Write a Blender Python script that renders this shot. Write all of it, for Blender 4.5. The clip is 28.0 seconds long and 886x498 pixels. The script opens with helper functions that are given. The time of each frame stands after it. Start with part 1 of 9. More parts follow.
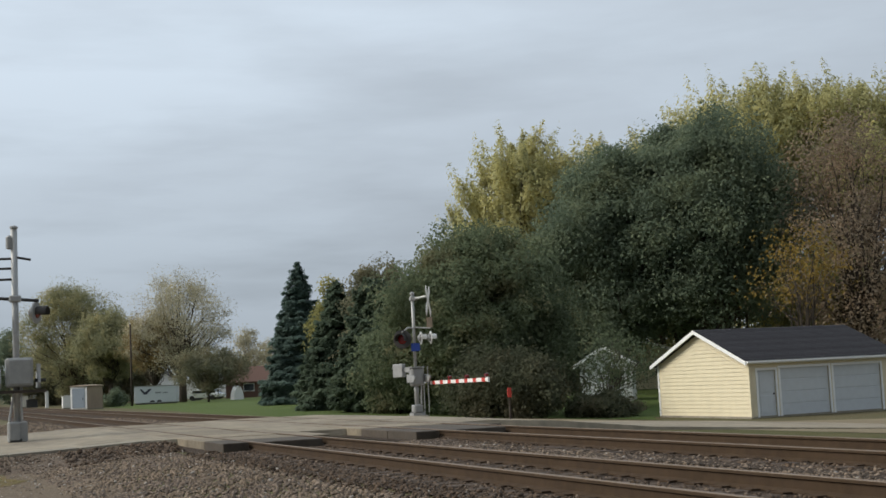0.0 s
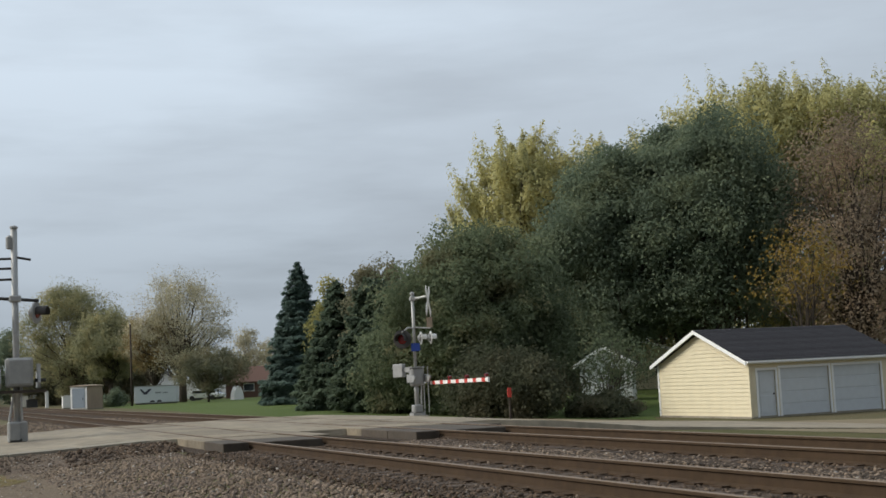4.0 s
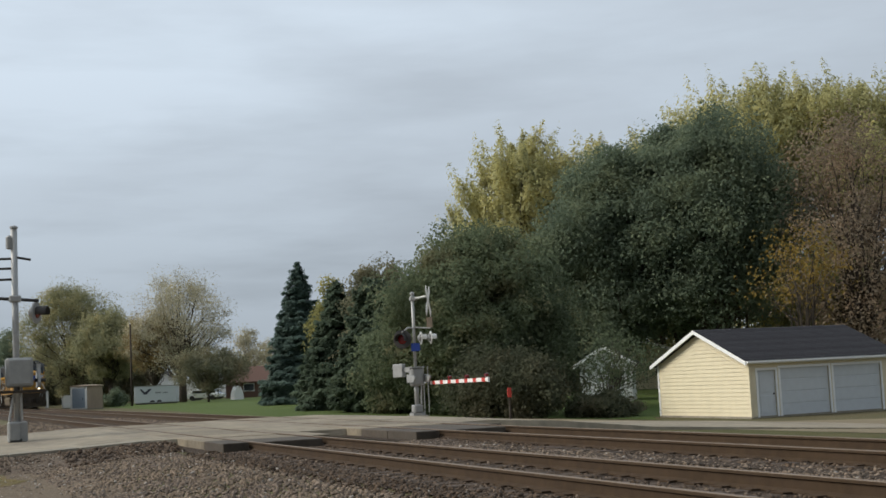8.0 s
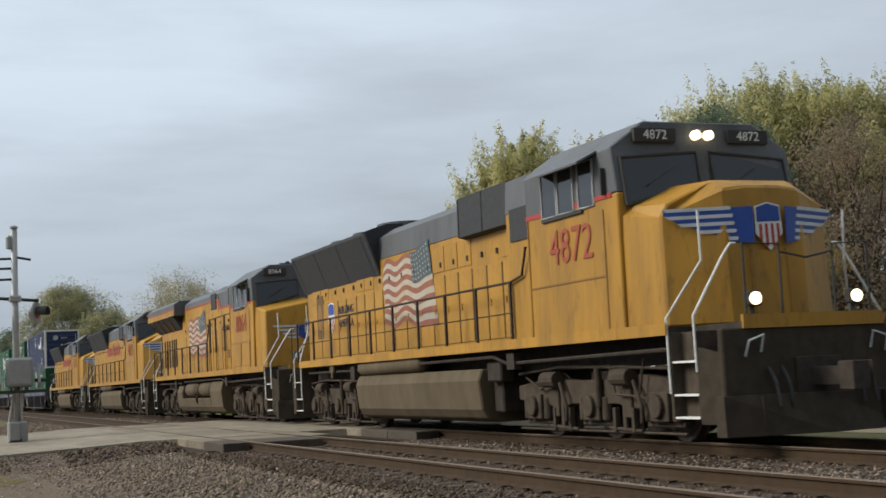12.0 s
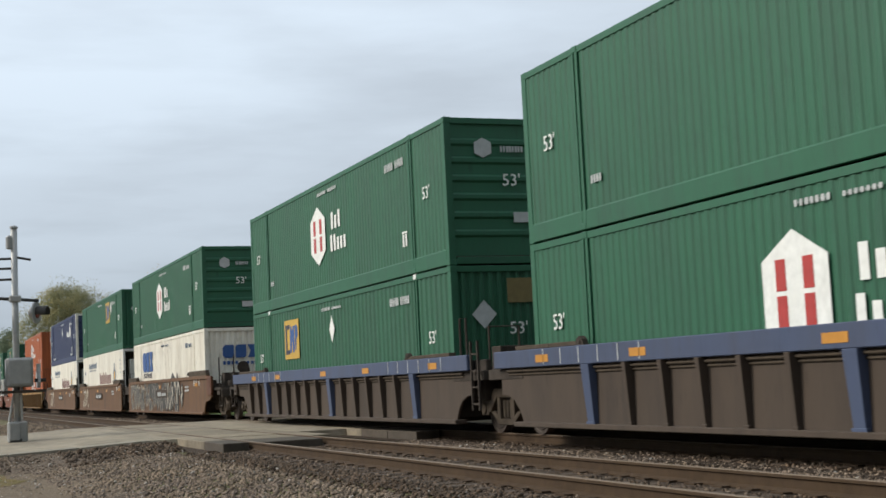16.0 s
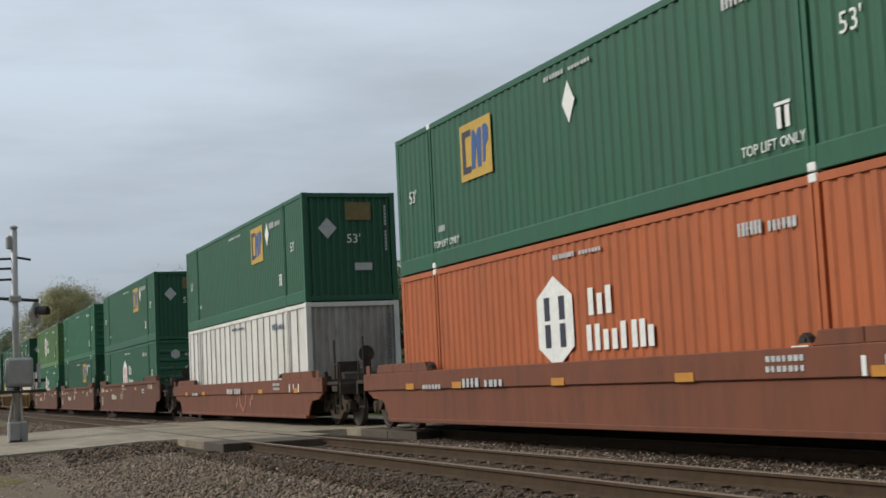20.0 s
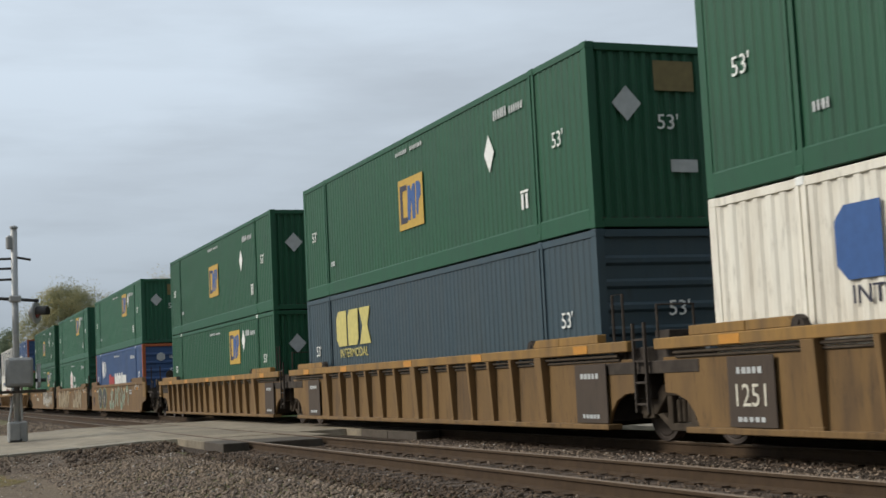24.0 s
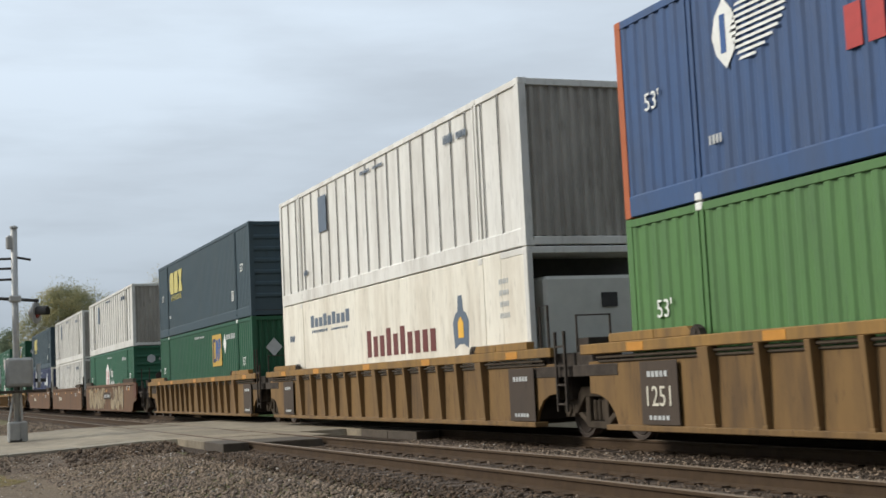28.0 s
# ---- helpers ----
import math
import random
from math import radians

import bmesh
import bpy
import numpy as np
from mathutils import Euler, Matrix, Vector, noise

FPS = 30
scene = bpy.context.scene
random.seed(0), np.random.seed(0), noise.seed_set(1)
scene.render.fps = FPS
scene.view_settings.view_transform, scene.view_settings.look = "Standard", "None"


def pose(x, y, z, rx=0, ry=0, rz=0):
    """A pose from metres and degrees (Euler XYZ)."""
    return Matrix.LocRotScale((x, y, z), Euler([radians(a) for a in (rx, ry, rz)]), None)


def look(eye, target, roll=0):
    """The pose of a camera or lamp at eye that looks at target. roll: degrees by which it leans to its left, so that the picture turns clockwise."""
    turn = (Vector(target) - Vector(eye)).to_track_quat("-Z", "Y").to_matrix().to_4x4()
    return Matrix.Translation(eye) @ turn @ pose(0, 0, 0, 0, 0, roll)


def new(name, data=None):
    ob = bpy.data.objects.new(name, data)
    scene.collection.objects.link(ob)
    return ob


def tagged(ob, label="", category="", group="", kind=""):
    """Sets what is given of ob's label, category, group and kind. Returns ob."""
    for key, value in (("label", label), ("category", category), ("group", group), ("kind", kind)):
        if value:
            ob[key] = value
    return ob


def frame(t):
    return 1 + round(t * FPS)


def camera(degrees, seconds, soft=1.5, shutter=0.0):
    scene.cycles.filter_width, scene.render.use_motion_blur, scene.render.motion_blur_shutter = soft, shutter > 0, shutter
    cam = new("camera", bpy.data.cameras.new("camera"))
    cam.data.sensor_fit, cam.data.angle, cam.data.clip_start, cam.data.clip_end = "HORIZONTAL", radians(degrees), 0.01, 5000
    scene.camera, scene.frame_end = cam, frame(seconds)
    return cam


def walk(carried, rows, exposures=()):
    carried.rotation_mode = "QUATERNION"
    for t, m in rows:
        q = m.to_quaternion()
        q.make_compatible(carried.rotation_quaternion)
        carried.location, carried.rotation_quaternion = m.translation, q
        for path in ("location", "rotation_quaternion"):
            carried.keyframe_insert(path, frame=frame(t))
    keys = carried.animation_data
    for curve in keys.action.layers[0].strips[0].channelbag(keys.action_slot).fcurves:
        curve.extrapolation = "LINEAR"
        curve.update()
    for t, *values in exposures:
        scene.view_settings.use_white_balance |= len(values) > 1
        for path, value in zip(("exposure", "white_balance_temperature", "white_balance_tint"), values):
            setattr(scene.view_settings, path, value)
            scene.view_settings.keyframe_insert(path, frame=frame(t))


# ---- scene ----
import functools

# Plan: x runs along the tracks (the train goes towards +x), y across them away from the eye, z = 0 is the rail head.
EYE = (0.0, 0.0, 1.07)
AHEAD = (-0.92579, 0.36624, 0.09373)
cam = camera(36.0, 28.0, soft=1.6, shutter=0.04)
VIEW = look(EYE, tuple(e + 100 * a for e, a in zip(EYE, AHEAD)), -2.78)
walk(cam, [(0.0, VIEW), (28.0, VIEW)], exposures=[(0.0, 0.05), (11.5, 0.06), (12.0, 0.1), (13.0, -0.04), (13.5, -0.06), (15.5, 0.2), (17.0, 0.26), (18.0, -0.02), (19.0, -0.05), (20.0, -0.06), (20.8, -0.04), (23.0, 0.15), (24.0, 0.04), (25.0, 0.13), (26.0, 0.18), (27.0, 0.25), (28.0, 0.2)])

SPEED = 30.8            # m/s
TRACK_NEAR, TRACK_FAR = 7.036, 11.035
RAIL_GAP = 0.755        # half the distance between rail centres

# ---- world and sun ----
SUN_AZ, SUN_EL = radians(203), radians(34)     # clockwise from +y, above the horizon
world = bpy.data.worlds.new("overcast_sky")
scene.world = world
world.use_nodes = True
wt = world.node_tree
wt.nodes.clear()


def wnode(kind, **kw):
    n = wt.nodes.new(kind)
    for k, v in kw.items():
        if k == "ops":
            n.operation = v
        else:
            n.inputs[k].default_value = v
    return n


sky = wt.nodes.new("ShaderNodeTexSky")
sky.sky_type = "NISHITA"
sky.sun_disc = False
sky.sun_elevation, sky.sun_rotation = SUN_EL, SUN_AZ
sky.air_density, sky.dust_density, sky.ozone_density = 1.0, 2.0, 1.5
coord = wt.nodes.new("ShaderNodeTexCoord")
stretch = wt.nodes.new("ShaderNodeMapping")
stretch.inputs["Scale"].default_value = (1.0, 1.0, 4.2)
stretch.inputs["Location"].default_value = (0.35, 1.9, 0.2)
cloud = wnode("ShaderNodeTexNoise", Scale=2.6, Detail=6.0, Roughness=0.52)
ramp = wt.nodes.new("ShaderNodeValToRGB")
ramp.color_ramp.elements[0].position, ramp.color_ramp.elements[0].color = 0.36, (0.555, 0.63, 0.715, 1)
ramp.color_ramp.elements[1].position, ramp.color_ramp.elements[1].color = 0.60, (0.66, 0.757, 0.86, 1)
dim = wnode("ShaderNodeMixRGB", Fac=0.97)
bg_in = wt.nodes.new("ShaderNodeVectorMath")
bg_in.operation = "SCALE"
bg_in.inputs["Scale"].default_value = 0.10
background = wnode("ShaderNodeBackground", Strength=1.0)
# the overcast is brighter over the line ahead and duller behind the eye
toward = wt.nodes.new("ShaderNodeVectorMath")
toward.operation = "DOT_PRODUCT"
toward.inputs[1].default_value = (-0.9, -0.3, 0.0)
veil = wnode("ShaderNodeMath", ops="MULTIPLY_ADD")
veil.inputs[1].default_value, veil.inputs[2].default_value = 0.3, 0.737
wt.links.new(coord.outputs["Generated"], toward.inputs[0])
wt.links.new(toward.outputs["Value"], veil.inputs[0])
# and greyer low over the horizon
height = wt.nodes.new("ShaderNodeSeparateXYZ")
low = wt.nodes.new("ShaderNodeMapRange")
low.interpolation_type = "SMOOTHSTEP"
for k, v in (("From Min", -0.02), ("From Max", 0.28), ("To Min", 0.56), ("To Max", 1.0)):
    low.inputs[k].default_value = v
both = wnode("ShaderNodeMath", ops="MULTIPLY")
wt.links.new(coord.outputs["Generated"], height.inputs[0])
wt.links.new(height.outputs["Z"], low.inputs["Value"])
# and brightest overhead
zenith = wt.nodes.new("ShaderNodeMapRange")
for k, v in (("From Min", 0.3), ("From Max", 1.0), ("To Min", 1.0), ("To Max", 1.5)):
    zenith.inputs[k].default_value = v
dome = wnode("ShaderNodeMath", ops="MULTIPLY")
wt.links.new(height.outputs["Z"], zenith.inputs["Value"])
wt.links.new(low.outputs["Result"], dome.inputs[0])
wt.links.new(zenith.outputs["Result"], dome.inputs[1])
wt.links.new(dome.outputs[0], both.inputs[0])
wt.links.new(veil.outputs[0], both.inputs[1])
# long grey cloud streaks low in the sky
streak_map = wt.nodes.new("ShaderNodeMapping")
streak_map.inputs["Scale"].default_value = (1.0, 1.0, 7.0)
streak_map.inputs["Location"].default_value = (2.3, 0.4, 0.9)
streak = wnode("ShaderNodeTexNoise", Scale=3.4, Detail=5.0, Roughness=0.55)
depth_of = wt.nodes.new("ShaderNodeMapRange")
for k, v in (("From Min", 0.48), ("From Max", 0.68), ("To Min", 0.0), ("To Max", 0.16)):
    depth_of.inputs[k].default_value = v
fade = wt.nodes.new("ShaderNodeMapRange")
for k, v in (("From Min", 0.10), ("From Max", 0.30), ("To Min", 1.0), ("To Max", 0.25)):
    fade.inputs[k].default_value = v
shade_by = wnode("ShaderNodeMath", ops="MULTIPLY")
keep = wnode("ShaderNodeMath", ops="SUBTRACT")
keep.inputs[0].default_value = 1.03
final = wnode("ShaderNodeMath", ops="MULTIPLY")
wt.links.new(coord.outputs["Generated"], streak_map.inputs["Vector"])
wt.links.new(streak_map.outputs["Vector"], streak.inputs["Vector"])
wt.links.new(streak.outputs["Fac"], depth_of.inputs["Value"])
wt.links.new(height.outputs["Z"], fade.inputs["Value"])
wt.links.new(depth_of.outputs["Result"], shade_by.inputs[0])
wt.links.new(fade.outputs["Result"], shade_by.inputs[1])
wt.links.new(shade_by.outputs[0], keep.inputs[1])
wt.links.new(both.outputs[0], final.inputs[0])
wt.links.new(keep.outputs[0], final.inputs[1])
wt.links.new(final.outputs[0], background.inputs["Strength"])
out = wt.nodes.new("ShaderNodeOutputWorld")
wt.links.new(coord.outputs["Generated"], stretch.inputs["Vector"])
wt.links.new(stretch.outputs["Vector"], cloud.inputs["Vector"])
wt.links.new(cloud.outputs["Fac"], ramp.inputs["Fac"])
wt.links.new(sky.outputs["Color"], bg_in.inputs[0])
wt.links.new(bg_in.outputs[0], dim.inputs["Color1"])
wt.links.new(ramp.outputs["Color"], dim.inputs["Color2"])
wt.links.new(dim.outputs["Color"], background.inputs["Color"])
wt.links.new(background.outputs[0], out.inputs["Surface"])

sun_data = bpy.data.lights.new("sun", "SUN")
sun_data.energy, sun_data.angle, sun_data.color = 2.9, radians(26), (1.0, 0.95, 0.86)
sun = new("sun", sun_data)
sun_from = Vector((math.sin(SUN_AZ) * math.cos(SUN_EL), math.cos(SUN_AZ) * math.cos(SUN_EL), math.sin(SUN_EL)))
sun.matrix_world = look(tuple(sun_from * 60), (0, 0, 0))


# ---- materials ----
def surface(name, color, rough=0.6, metal=0.0, grain=8.0, amount=0.18, dirt=None, dirt_amount=0.35, dirt_scale=0.6, stretch=(1, 1, 1),
            bump=0.15, bump_scale=40.0, island=0.0, random=0.0, spec=0.4, fleck=None):
    """A painted, stained or mineral surface: colour, grain, large stains, fine relief."""
    m = bpy.data.materials.new(name)
    m.use_nodes = True
    t = m.node_tree
    b = t.nodes["Principled BSDF"]
    b.inputs["Roughness"].default_value, b.inputs["Metallic"].default_value = rough, metal
    b.inputs["Specular IOR Level"].default_value = spec
    co = t.nodes.new("ShaderNodeTexCoord")
    mp = t.nodes.new("ShaderNodeMapping")
    mp.inputs["Scale"].default_value = stretch
    t.links.new(co.outputs["Object"], mp.inputs["Vector"])
    n1 = t.nodes.new("ShaderNodeTexNoise")
    n1.inputs["Scale"].default_value, n1.inputs["Detail"].default_value = grain, 5.0
    t.links.new(mp.outputs["Vector"], n1.inputs["Vector"])
    hsv = t.nodes.new("ShaderNodeHueSaturation")
    hsv.inputs["Color"].default_value = (*color, 1)
    vmap = t.nodes.new("ShaderNodeMapRange")
    vmap.inputs["From Min"].default_value, vmap.inputs["From Max"].default_value = 0.25, 0.75
    vmap.inputs["To Min"].default_value, vmap.inputs["To Max"].default_value = 1 - amount, 1 + amount
    t.links.new(n1.outputs["Fac"], vmap.inputs["Value"])
    value = vmap.outputs["Result"]
    if island or random:
        src = t.nodes.new("ShaderNodeNewGeometry").outputs["Random Per Island"] if island else t.nodes.new("ShaderNodeObjectInfo").outputs["Random"]
        k = island or random
        rmap = t.nodes.new("ShaderNodeMapRange")
        rmap.inputs["To Min"].default_value, rmap.inputs["To Max"].default_value = 1 - k, 1 + k
        t.links.new(src, rmap.inputs["Value"])
        mul = t.nodes.new("ShaderNodeMath")
        mul.operation = "MULTIPLY"
        t.links.new(value, mul.inputs[0])
        t.links.new(rmap.outputs["Result"], mul.inputs[1])
        value = mul.outputs[0]
    t.links.new(value, hsv.inputs["Value"])
    colour = hsv.outputs["Color"]
    if dirt:
        n2 = t.nodes.new("ShaderNodeTexNoise")
        n2.inputs["Scale"].default_value, n2.inputs["Detail"].default_value, n2.inputs["Roughness"].default_value = dirt_scale, 8.0, 0.65
        t.links.new(mp.outputs["Vector"], n2.inputs["Vector"])
        dm = t.nodes.new("ShaderNodeMapRange")
        dm.inputs["From Min"].default_value, dm.inputs["From Max"].default_value = 0.42, 0.72
        dm.inputs["To Max"].default_value = dirt_amount
        t.links.new(n2.outputs["Fac"], dm.inputs["Value"])
        mix = t.nodes.new("ShaderNodeMixRGB")
        mix.inputs["Color2"].default_value = (*dirt, 1)
        t.links.new(dm.outputs["Result"], mix.inputs["Fac"])
        t.links.new(colour, mix.inputs["Color1"])
        colour = mix.outputs["Color"]
    if fleck:
        # small rust spots, scuffs and drips
        n4 = t.nodes.new("ShaderNodeTexNoise")
        n4.inputs["Scale"].default_value, n4.inputs["Detail"].default_value, n4.inputs["Roughness"].default_value = 5.5, 9.0, 0.72
        t.links.new(mp.outputs["Vector"], n4.inputs["Vector"])
        fm = t.nodes.new("ShaderNodeMapRange")
        fm.inputs["From Min"].default_value, fm.inputs["From Max"].default_value = 0.54, 0.70
        fm.inputs["To Max"].default_value = fleck[1]
        t.links.new(n4.outputs["Fac"], fm.inputs["Value"])
        mix2 = t.nodes.new("ShaderNodeMixRGB")
        mix2.inputs["Color2"].default_value = (*fleck[0], 1)
        t.links.new(fm.outputs["Result"], mix2.inputs["Fac"])
        t.links.new(colour, mix2.inputs["Color1"])
        colour = mix2.outputs["Color"]
    t.links.new(colour, b.inputs["Base Color"])
    if bump:
        n3 = t.nodes.new("ShaderNodeTexNoise")
        n3.inputs["Scale"].default_value, n3.inputs["Detail"].default_value = bump_scale, 3.0
        t.links.new(mp.outputs["Vector"], n3.inputs["Vector"])
        bp = t.nodes.new("ShaderNodeBump")
        bp.inputs["Strength"].default_value, bp.inputs["Distance"].default_value = bump, 0.02
        t.links.new(n3.outputs["Fac"], bp.inputs["Height"])
        t.links.new(bp.outputs["Normal"], b.inputs["Normal"])
    return m


def glow(name, color, strength):
    m = bpy.data.materials.new(name)
    m.use_nodes = True
    b = m.node_tree.nodes["Principled BSDF"]
    b.inputs["Base Color"].default_value = (*color, 1)
    b.inputs["Emission Color"].default_value, b.inputs["Emission Strength"].default_value = (*color, 1), strength
    return m


def leafage(name, stops, gain=1.0, rough=0.65, through_leaf=0.48):
    """Leaves: each leaf takes its own tint from the stops, and lets some light through."""
    m = bpy.data.materials.new(name)
    m.use_nodes = True
    t = m.node_tree
    b = t.nodes["Principled BSDF"]
    b.inputs["Roughness"].default_value = rough
    b.inputs["Specular IOR Level"].default_value = 0.1
    geo = t.nodes.new("ShaderNodeNewGeometry")
    co = t.nodes.new("ShaderNodeTexCoord")
    nz = t.nodes.new("ShaderNodeTexNoise")
    nz.inputs["Scale"].default_value, nz.inputs["Detail"].default_value = 0.4, 4.0
    t.links.new(co.outputs["Object"], nz.inputs["Vector"])
    add = t.nodes.new("ShaderNodeMath")
    add.operation = "MULTIPLY_ADD"
    t.links.new(geo.outputs["Random Per Island"], add.inputs[0])
    add.inputs[1].default_value = 0.15
    sub = t.nodes.new("ShaderNodeMapRange")
    sub.inputs["From Min"].default_value, sub.inputs["From Max"].default_value = 0.3, 0.7
    sub.inputs["To Max"].default_value = 0.8
    t.links.new(nz.outputs["Fac"], sub.inputs["Value"])
    t.links.new(sub.outputs["Result"], add.inputs[2])
    cr = t.nodes.new("ShaderNodeValToRGB")
    els = cr.color_ramp.elements
    while len(els) < len(stops):
        els.new(0.5)
    for e, (pos, c) in zip(els, stops):
        e.position, e.color = pos, (*[v * gain for v in c], 1)
    t.links.new(add.outputs[0], cr.inputs["Fac"])
    t.links.new(cr.outputs["Color"], b.inputs["Base Color"])
    tr = t.nodes.new("ShaderNodeBsdfTranslucent")
    t.links.new(cr.outputs["Color"], tr.inputs["Color"])
    mixs = t.nodes.new("ShaderNodeMixShader")
    mixs.inputs["Fac"].default_value = through_leaf
    t.links.new(b.outputs[0], mixs.inputs[1])
    t.links.new(tr.outputs[0], mixs.inputs[2])
    t.links.new(mixs.outputs[0], t.nodes["Material Output"].inputs["Surface"])
    return m


def ground_mix(name, c1, c2, c3, scale, bump=0.5, bump_scale=14.0, rough=0.95):
    """Ground in three tints, in patches and grains."""
    m = bpy.data.materials.new(name)
    m.use_nodes = True
    t = m.node_tree
    b = t.nodes["Principled BSDF"]
    b.inputs["Roughness"].default_value = rough
    b.inputs["Specular IOR Level"].default_value = 0.15
    co = t.nodes.new("ShaderNodeTexCoord")
    n1, n2 = t.nodes.new("ShaderNodeTexNoise"), t.nodes.new("ShaderNodeTexNoise")
    n1.inputs["Scale"].default_value, n1.inputs["Detail"].default_value = scale, 6.0
    n2.inputs["Scale"].default_value, n2.inputs["Detail"].default_value = bump_scale, 6.0
    n2.inputs["Roughness"].default_value = 0.7
    for n in (n1, n2):
        t.links.new(co.outputs["Object"], n.inputs["Vector"])
    r1 = t.nodes.new("ShaderNodeMapRange")
    r1.inputs["From Min"].default_value, r1.inputs["From Max"].default_value = 0.38, 0.62
    t.links.new(n1.outputs["Fac"], r1.inputs["Value"])
    r2 = t.nodes.new("ShaderNodeMapRange")
    r2.inputs["From Min"].default_value, r2.inputs["From Max"].default_value = 0.40, 0.68
    r2.inputs["To Max"].default_value = 0.8
    t.links.new(n2.outputs["Fac"], r2.inputs["Value"])
    m1, m2 = t.nodes.new("ShaderNodeMixRGB"), t.nodes.new("ShaderNodeMixRGB")
    m1.inputs["Color1"].default_value, m1.inputs["Color2"].default_value = (*c1, 1), (*c2, 1)
    t.links.new(r1.outputs["Result"], m1.inputs["Fac"])
    t.links.new(m1.outputs["Color"], m2.inputs["Color1"])
    m2.inputs["Color2"].default_value = (*c3, 1)
    t.links.new(r2.outputs["Result"], m2.inputs["Fac"])
    t.links.new(m2.outputs["Color"], b.inputs["Base Color"])
    bp = t.nodes.new("ShaderNodeBump")
    bp.inputs["Strength"].default_value, bp.inputs["Distance"].default_value = bump, 0.05
    t.links.new(n2.outputs["Fac"], bp.inputs["Height"])
    t.links.new(bp.outputs["Normal"], b.inputs["Normal"])
    return m


def glazing(name, color=(0.02, 0.025, 0.03), rough=0.08):
    m = bpy.data.materials.new(name)
    m.use_nodes = True
    b = m.node_tree.nodes["Principled BSDF"]
    b.inputs["Base Color"].default_value = (*color, 1)
    b.inputs["Roughness"].default_value = rough
    b.inputs["Specular IOR Level"].default_value = 0.7
    return m


GRIME = (0.10, 0.075, 0.055)
M_DIRT = ground_mix("dirt_ground", (0.105, 0.085, 0.044), (0.07, 0.072, 0.026), (0.14, 0.115, 0.068), 0.22)
M_LAWN = ground_mix("mown_lawn", (0.072, 0.105, 0.024), (0.054, 0.088, 0.021), (0.105, 0.12, 0.038), 0.3, 0.6, 20)
M_DRYGRASS = ground_mix("dry_grass", (0.085, 0.08, 0.03), (0.06, 0.07, 0.022), (0.13, 0.105, 0.05), 0.5, 0.8, 18)
M_STRAW = ground_mix("straw_grass", (0.15, 0.11, 0.045), (0.11, 0.088, 0.032), (0.20, 0.155, 0.07), 0.8, 0.8, 18)
M_LOT = ground_mix("gravel_lot", (0.155, 0.118, 0.082), (0.115, 0.088, 0.06), (0.215, 0.17, 0.122), 0.7, 0.8, 22)
M_ALLEY = ground_mix("gravel_alley", (0.20, 0.16, 0.10), (0.16, 0.128, 0.08), (0.24, 0.20, 0.135), 0.5, 0.4, 16)
M_BALLAST = ground_mix("ballast_bed", (0.13, 0.10, 0.076), (0.09, 0.068, 0.05), (0.21, 0.165, 0.125), 0.8, 1.0, 16)
M_CINDER = ground_mix("dark_ballast_bed", (0.058, 0.042, 0.03), (0.044, 0.031, 0.022), (0.085, 0.062, 0.044), 0.8, 1.0, 16)
M_ASPHALT = surface("worn_asphalt", (0.27, 0.228, 0.165), 0.9, grain=3.0, amount=0.22, dirt=(0.11, 0.088, 0.062), dirt_amount=0.75, dirt_scale=0.55, stretch=(0.5, 1, 1), bump=0.7, bump_scale=60)
M_CONCRETE = surface("pale_concrete", (0.27, 0.24, 0.185), 0.88, grain=5.0, amount=0.16, dirt=(0.13, 0.108, 0.08), dirt_amount=0.6, dirt_scale=0.8, bump=0.3, random=0.08)
M_PANEL = surface("stained_concrete_panel", (0.22, 0.182, 0.128), 0.9, grain=5.0, amount=0.22, dirt=(0.105, 0.082, 0.056), dirt_amount=0.8, dirt_scale=0.8, bump=0.4, random=0.2)
M_RUBBER = surface("rubber_panel", (0.060, 0.046, 0.032), 0.85, grain=6.0, amount=0.25, dirt=(0.12, 0.10, 0.08), dirt_amount=0.5, random=0.15)
M_TIMBER = surface("weathered_timber", (0.075, 0.052, 0.036), 0.92, grain=4.0, amount=0.35, stretch=(6, 1, 6), dirt=(0.045, 0.035, 0.028), random=0.25, bump=0.5)
M_RAILSIDE = surface("rusty_rail_web", (0.056, 0.035, 0.019), 0.85, spec=0.2, grain=5.0, amount=0.25, dirt=(0.055, 0.036, 0.026), dirt_scale=1.5, bump=0.3)
M_RAILTOP = surface("worn_rail_head", (0.15, 0.108, 0.072), 0.65, metal=0.1, grain=3.0, amount=0.1, stretch=(0.2, 6, 1), dirt=(0.2, 0.15, 0.12), bump=0)
M_STONE = surface("ballast_stone", (0.17, 0.126, 0.088), 0.9, grain=1.5, amount=0.2, island=0.55, dirt=(0.13, 0.10, 0.085), dirt_amount=0.6, dirt_scale=0.5, bump=0)
M_STONEDARK = surface("oily_stone", (0.088, 0.058, 0.036), 0.9, grain=1.5, amount=0.2, island=0.5, dirt=(0.03, 0.022, 0.017), dirt_amount=0.6, dirt_scale=0.5, bump=0)
M_STONEPALE = surface("pale_stone", (0.29, 0.26, 0.225), 0.9, grain=1.5, amount=0.2, island=0.5, bump=0)
M_GALV = surface("galvanised_steel", (0.36, 0.36, 0.35), 0.5, metal=0.45, grain=9.0, amount=0.12, dirt=(0.30, 0.28, 0.25), dirt_scale=3.0, bump=0.1)
M_ALU = surface("aluminium_case", (0.29, 0.29, 0.28), 0.55, metal=0.3, grain=6.0, amount=0.1, dirt=(0.25, 0.24, 0.22), dirt_scale=4.0, bump=0.1)
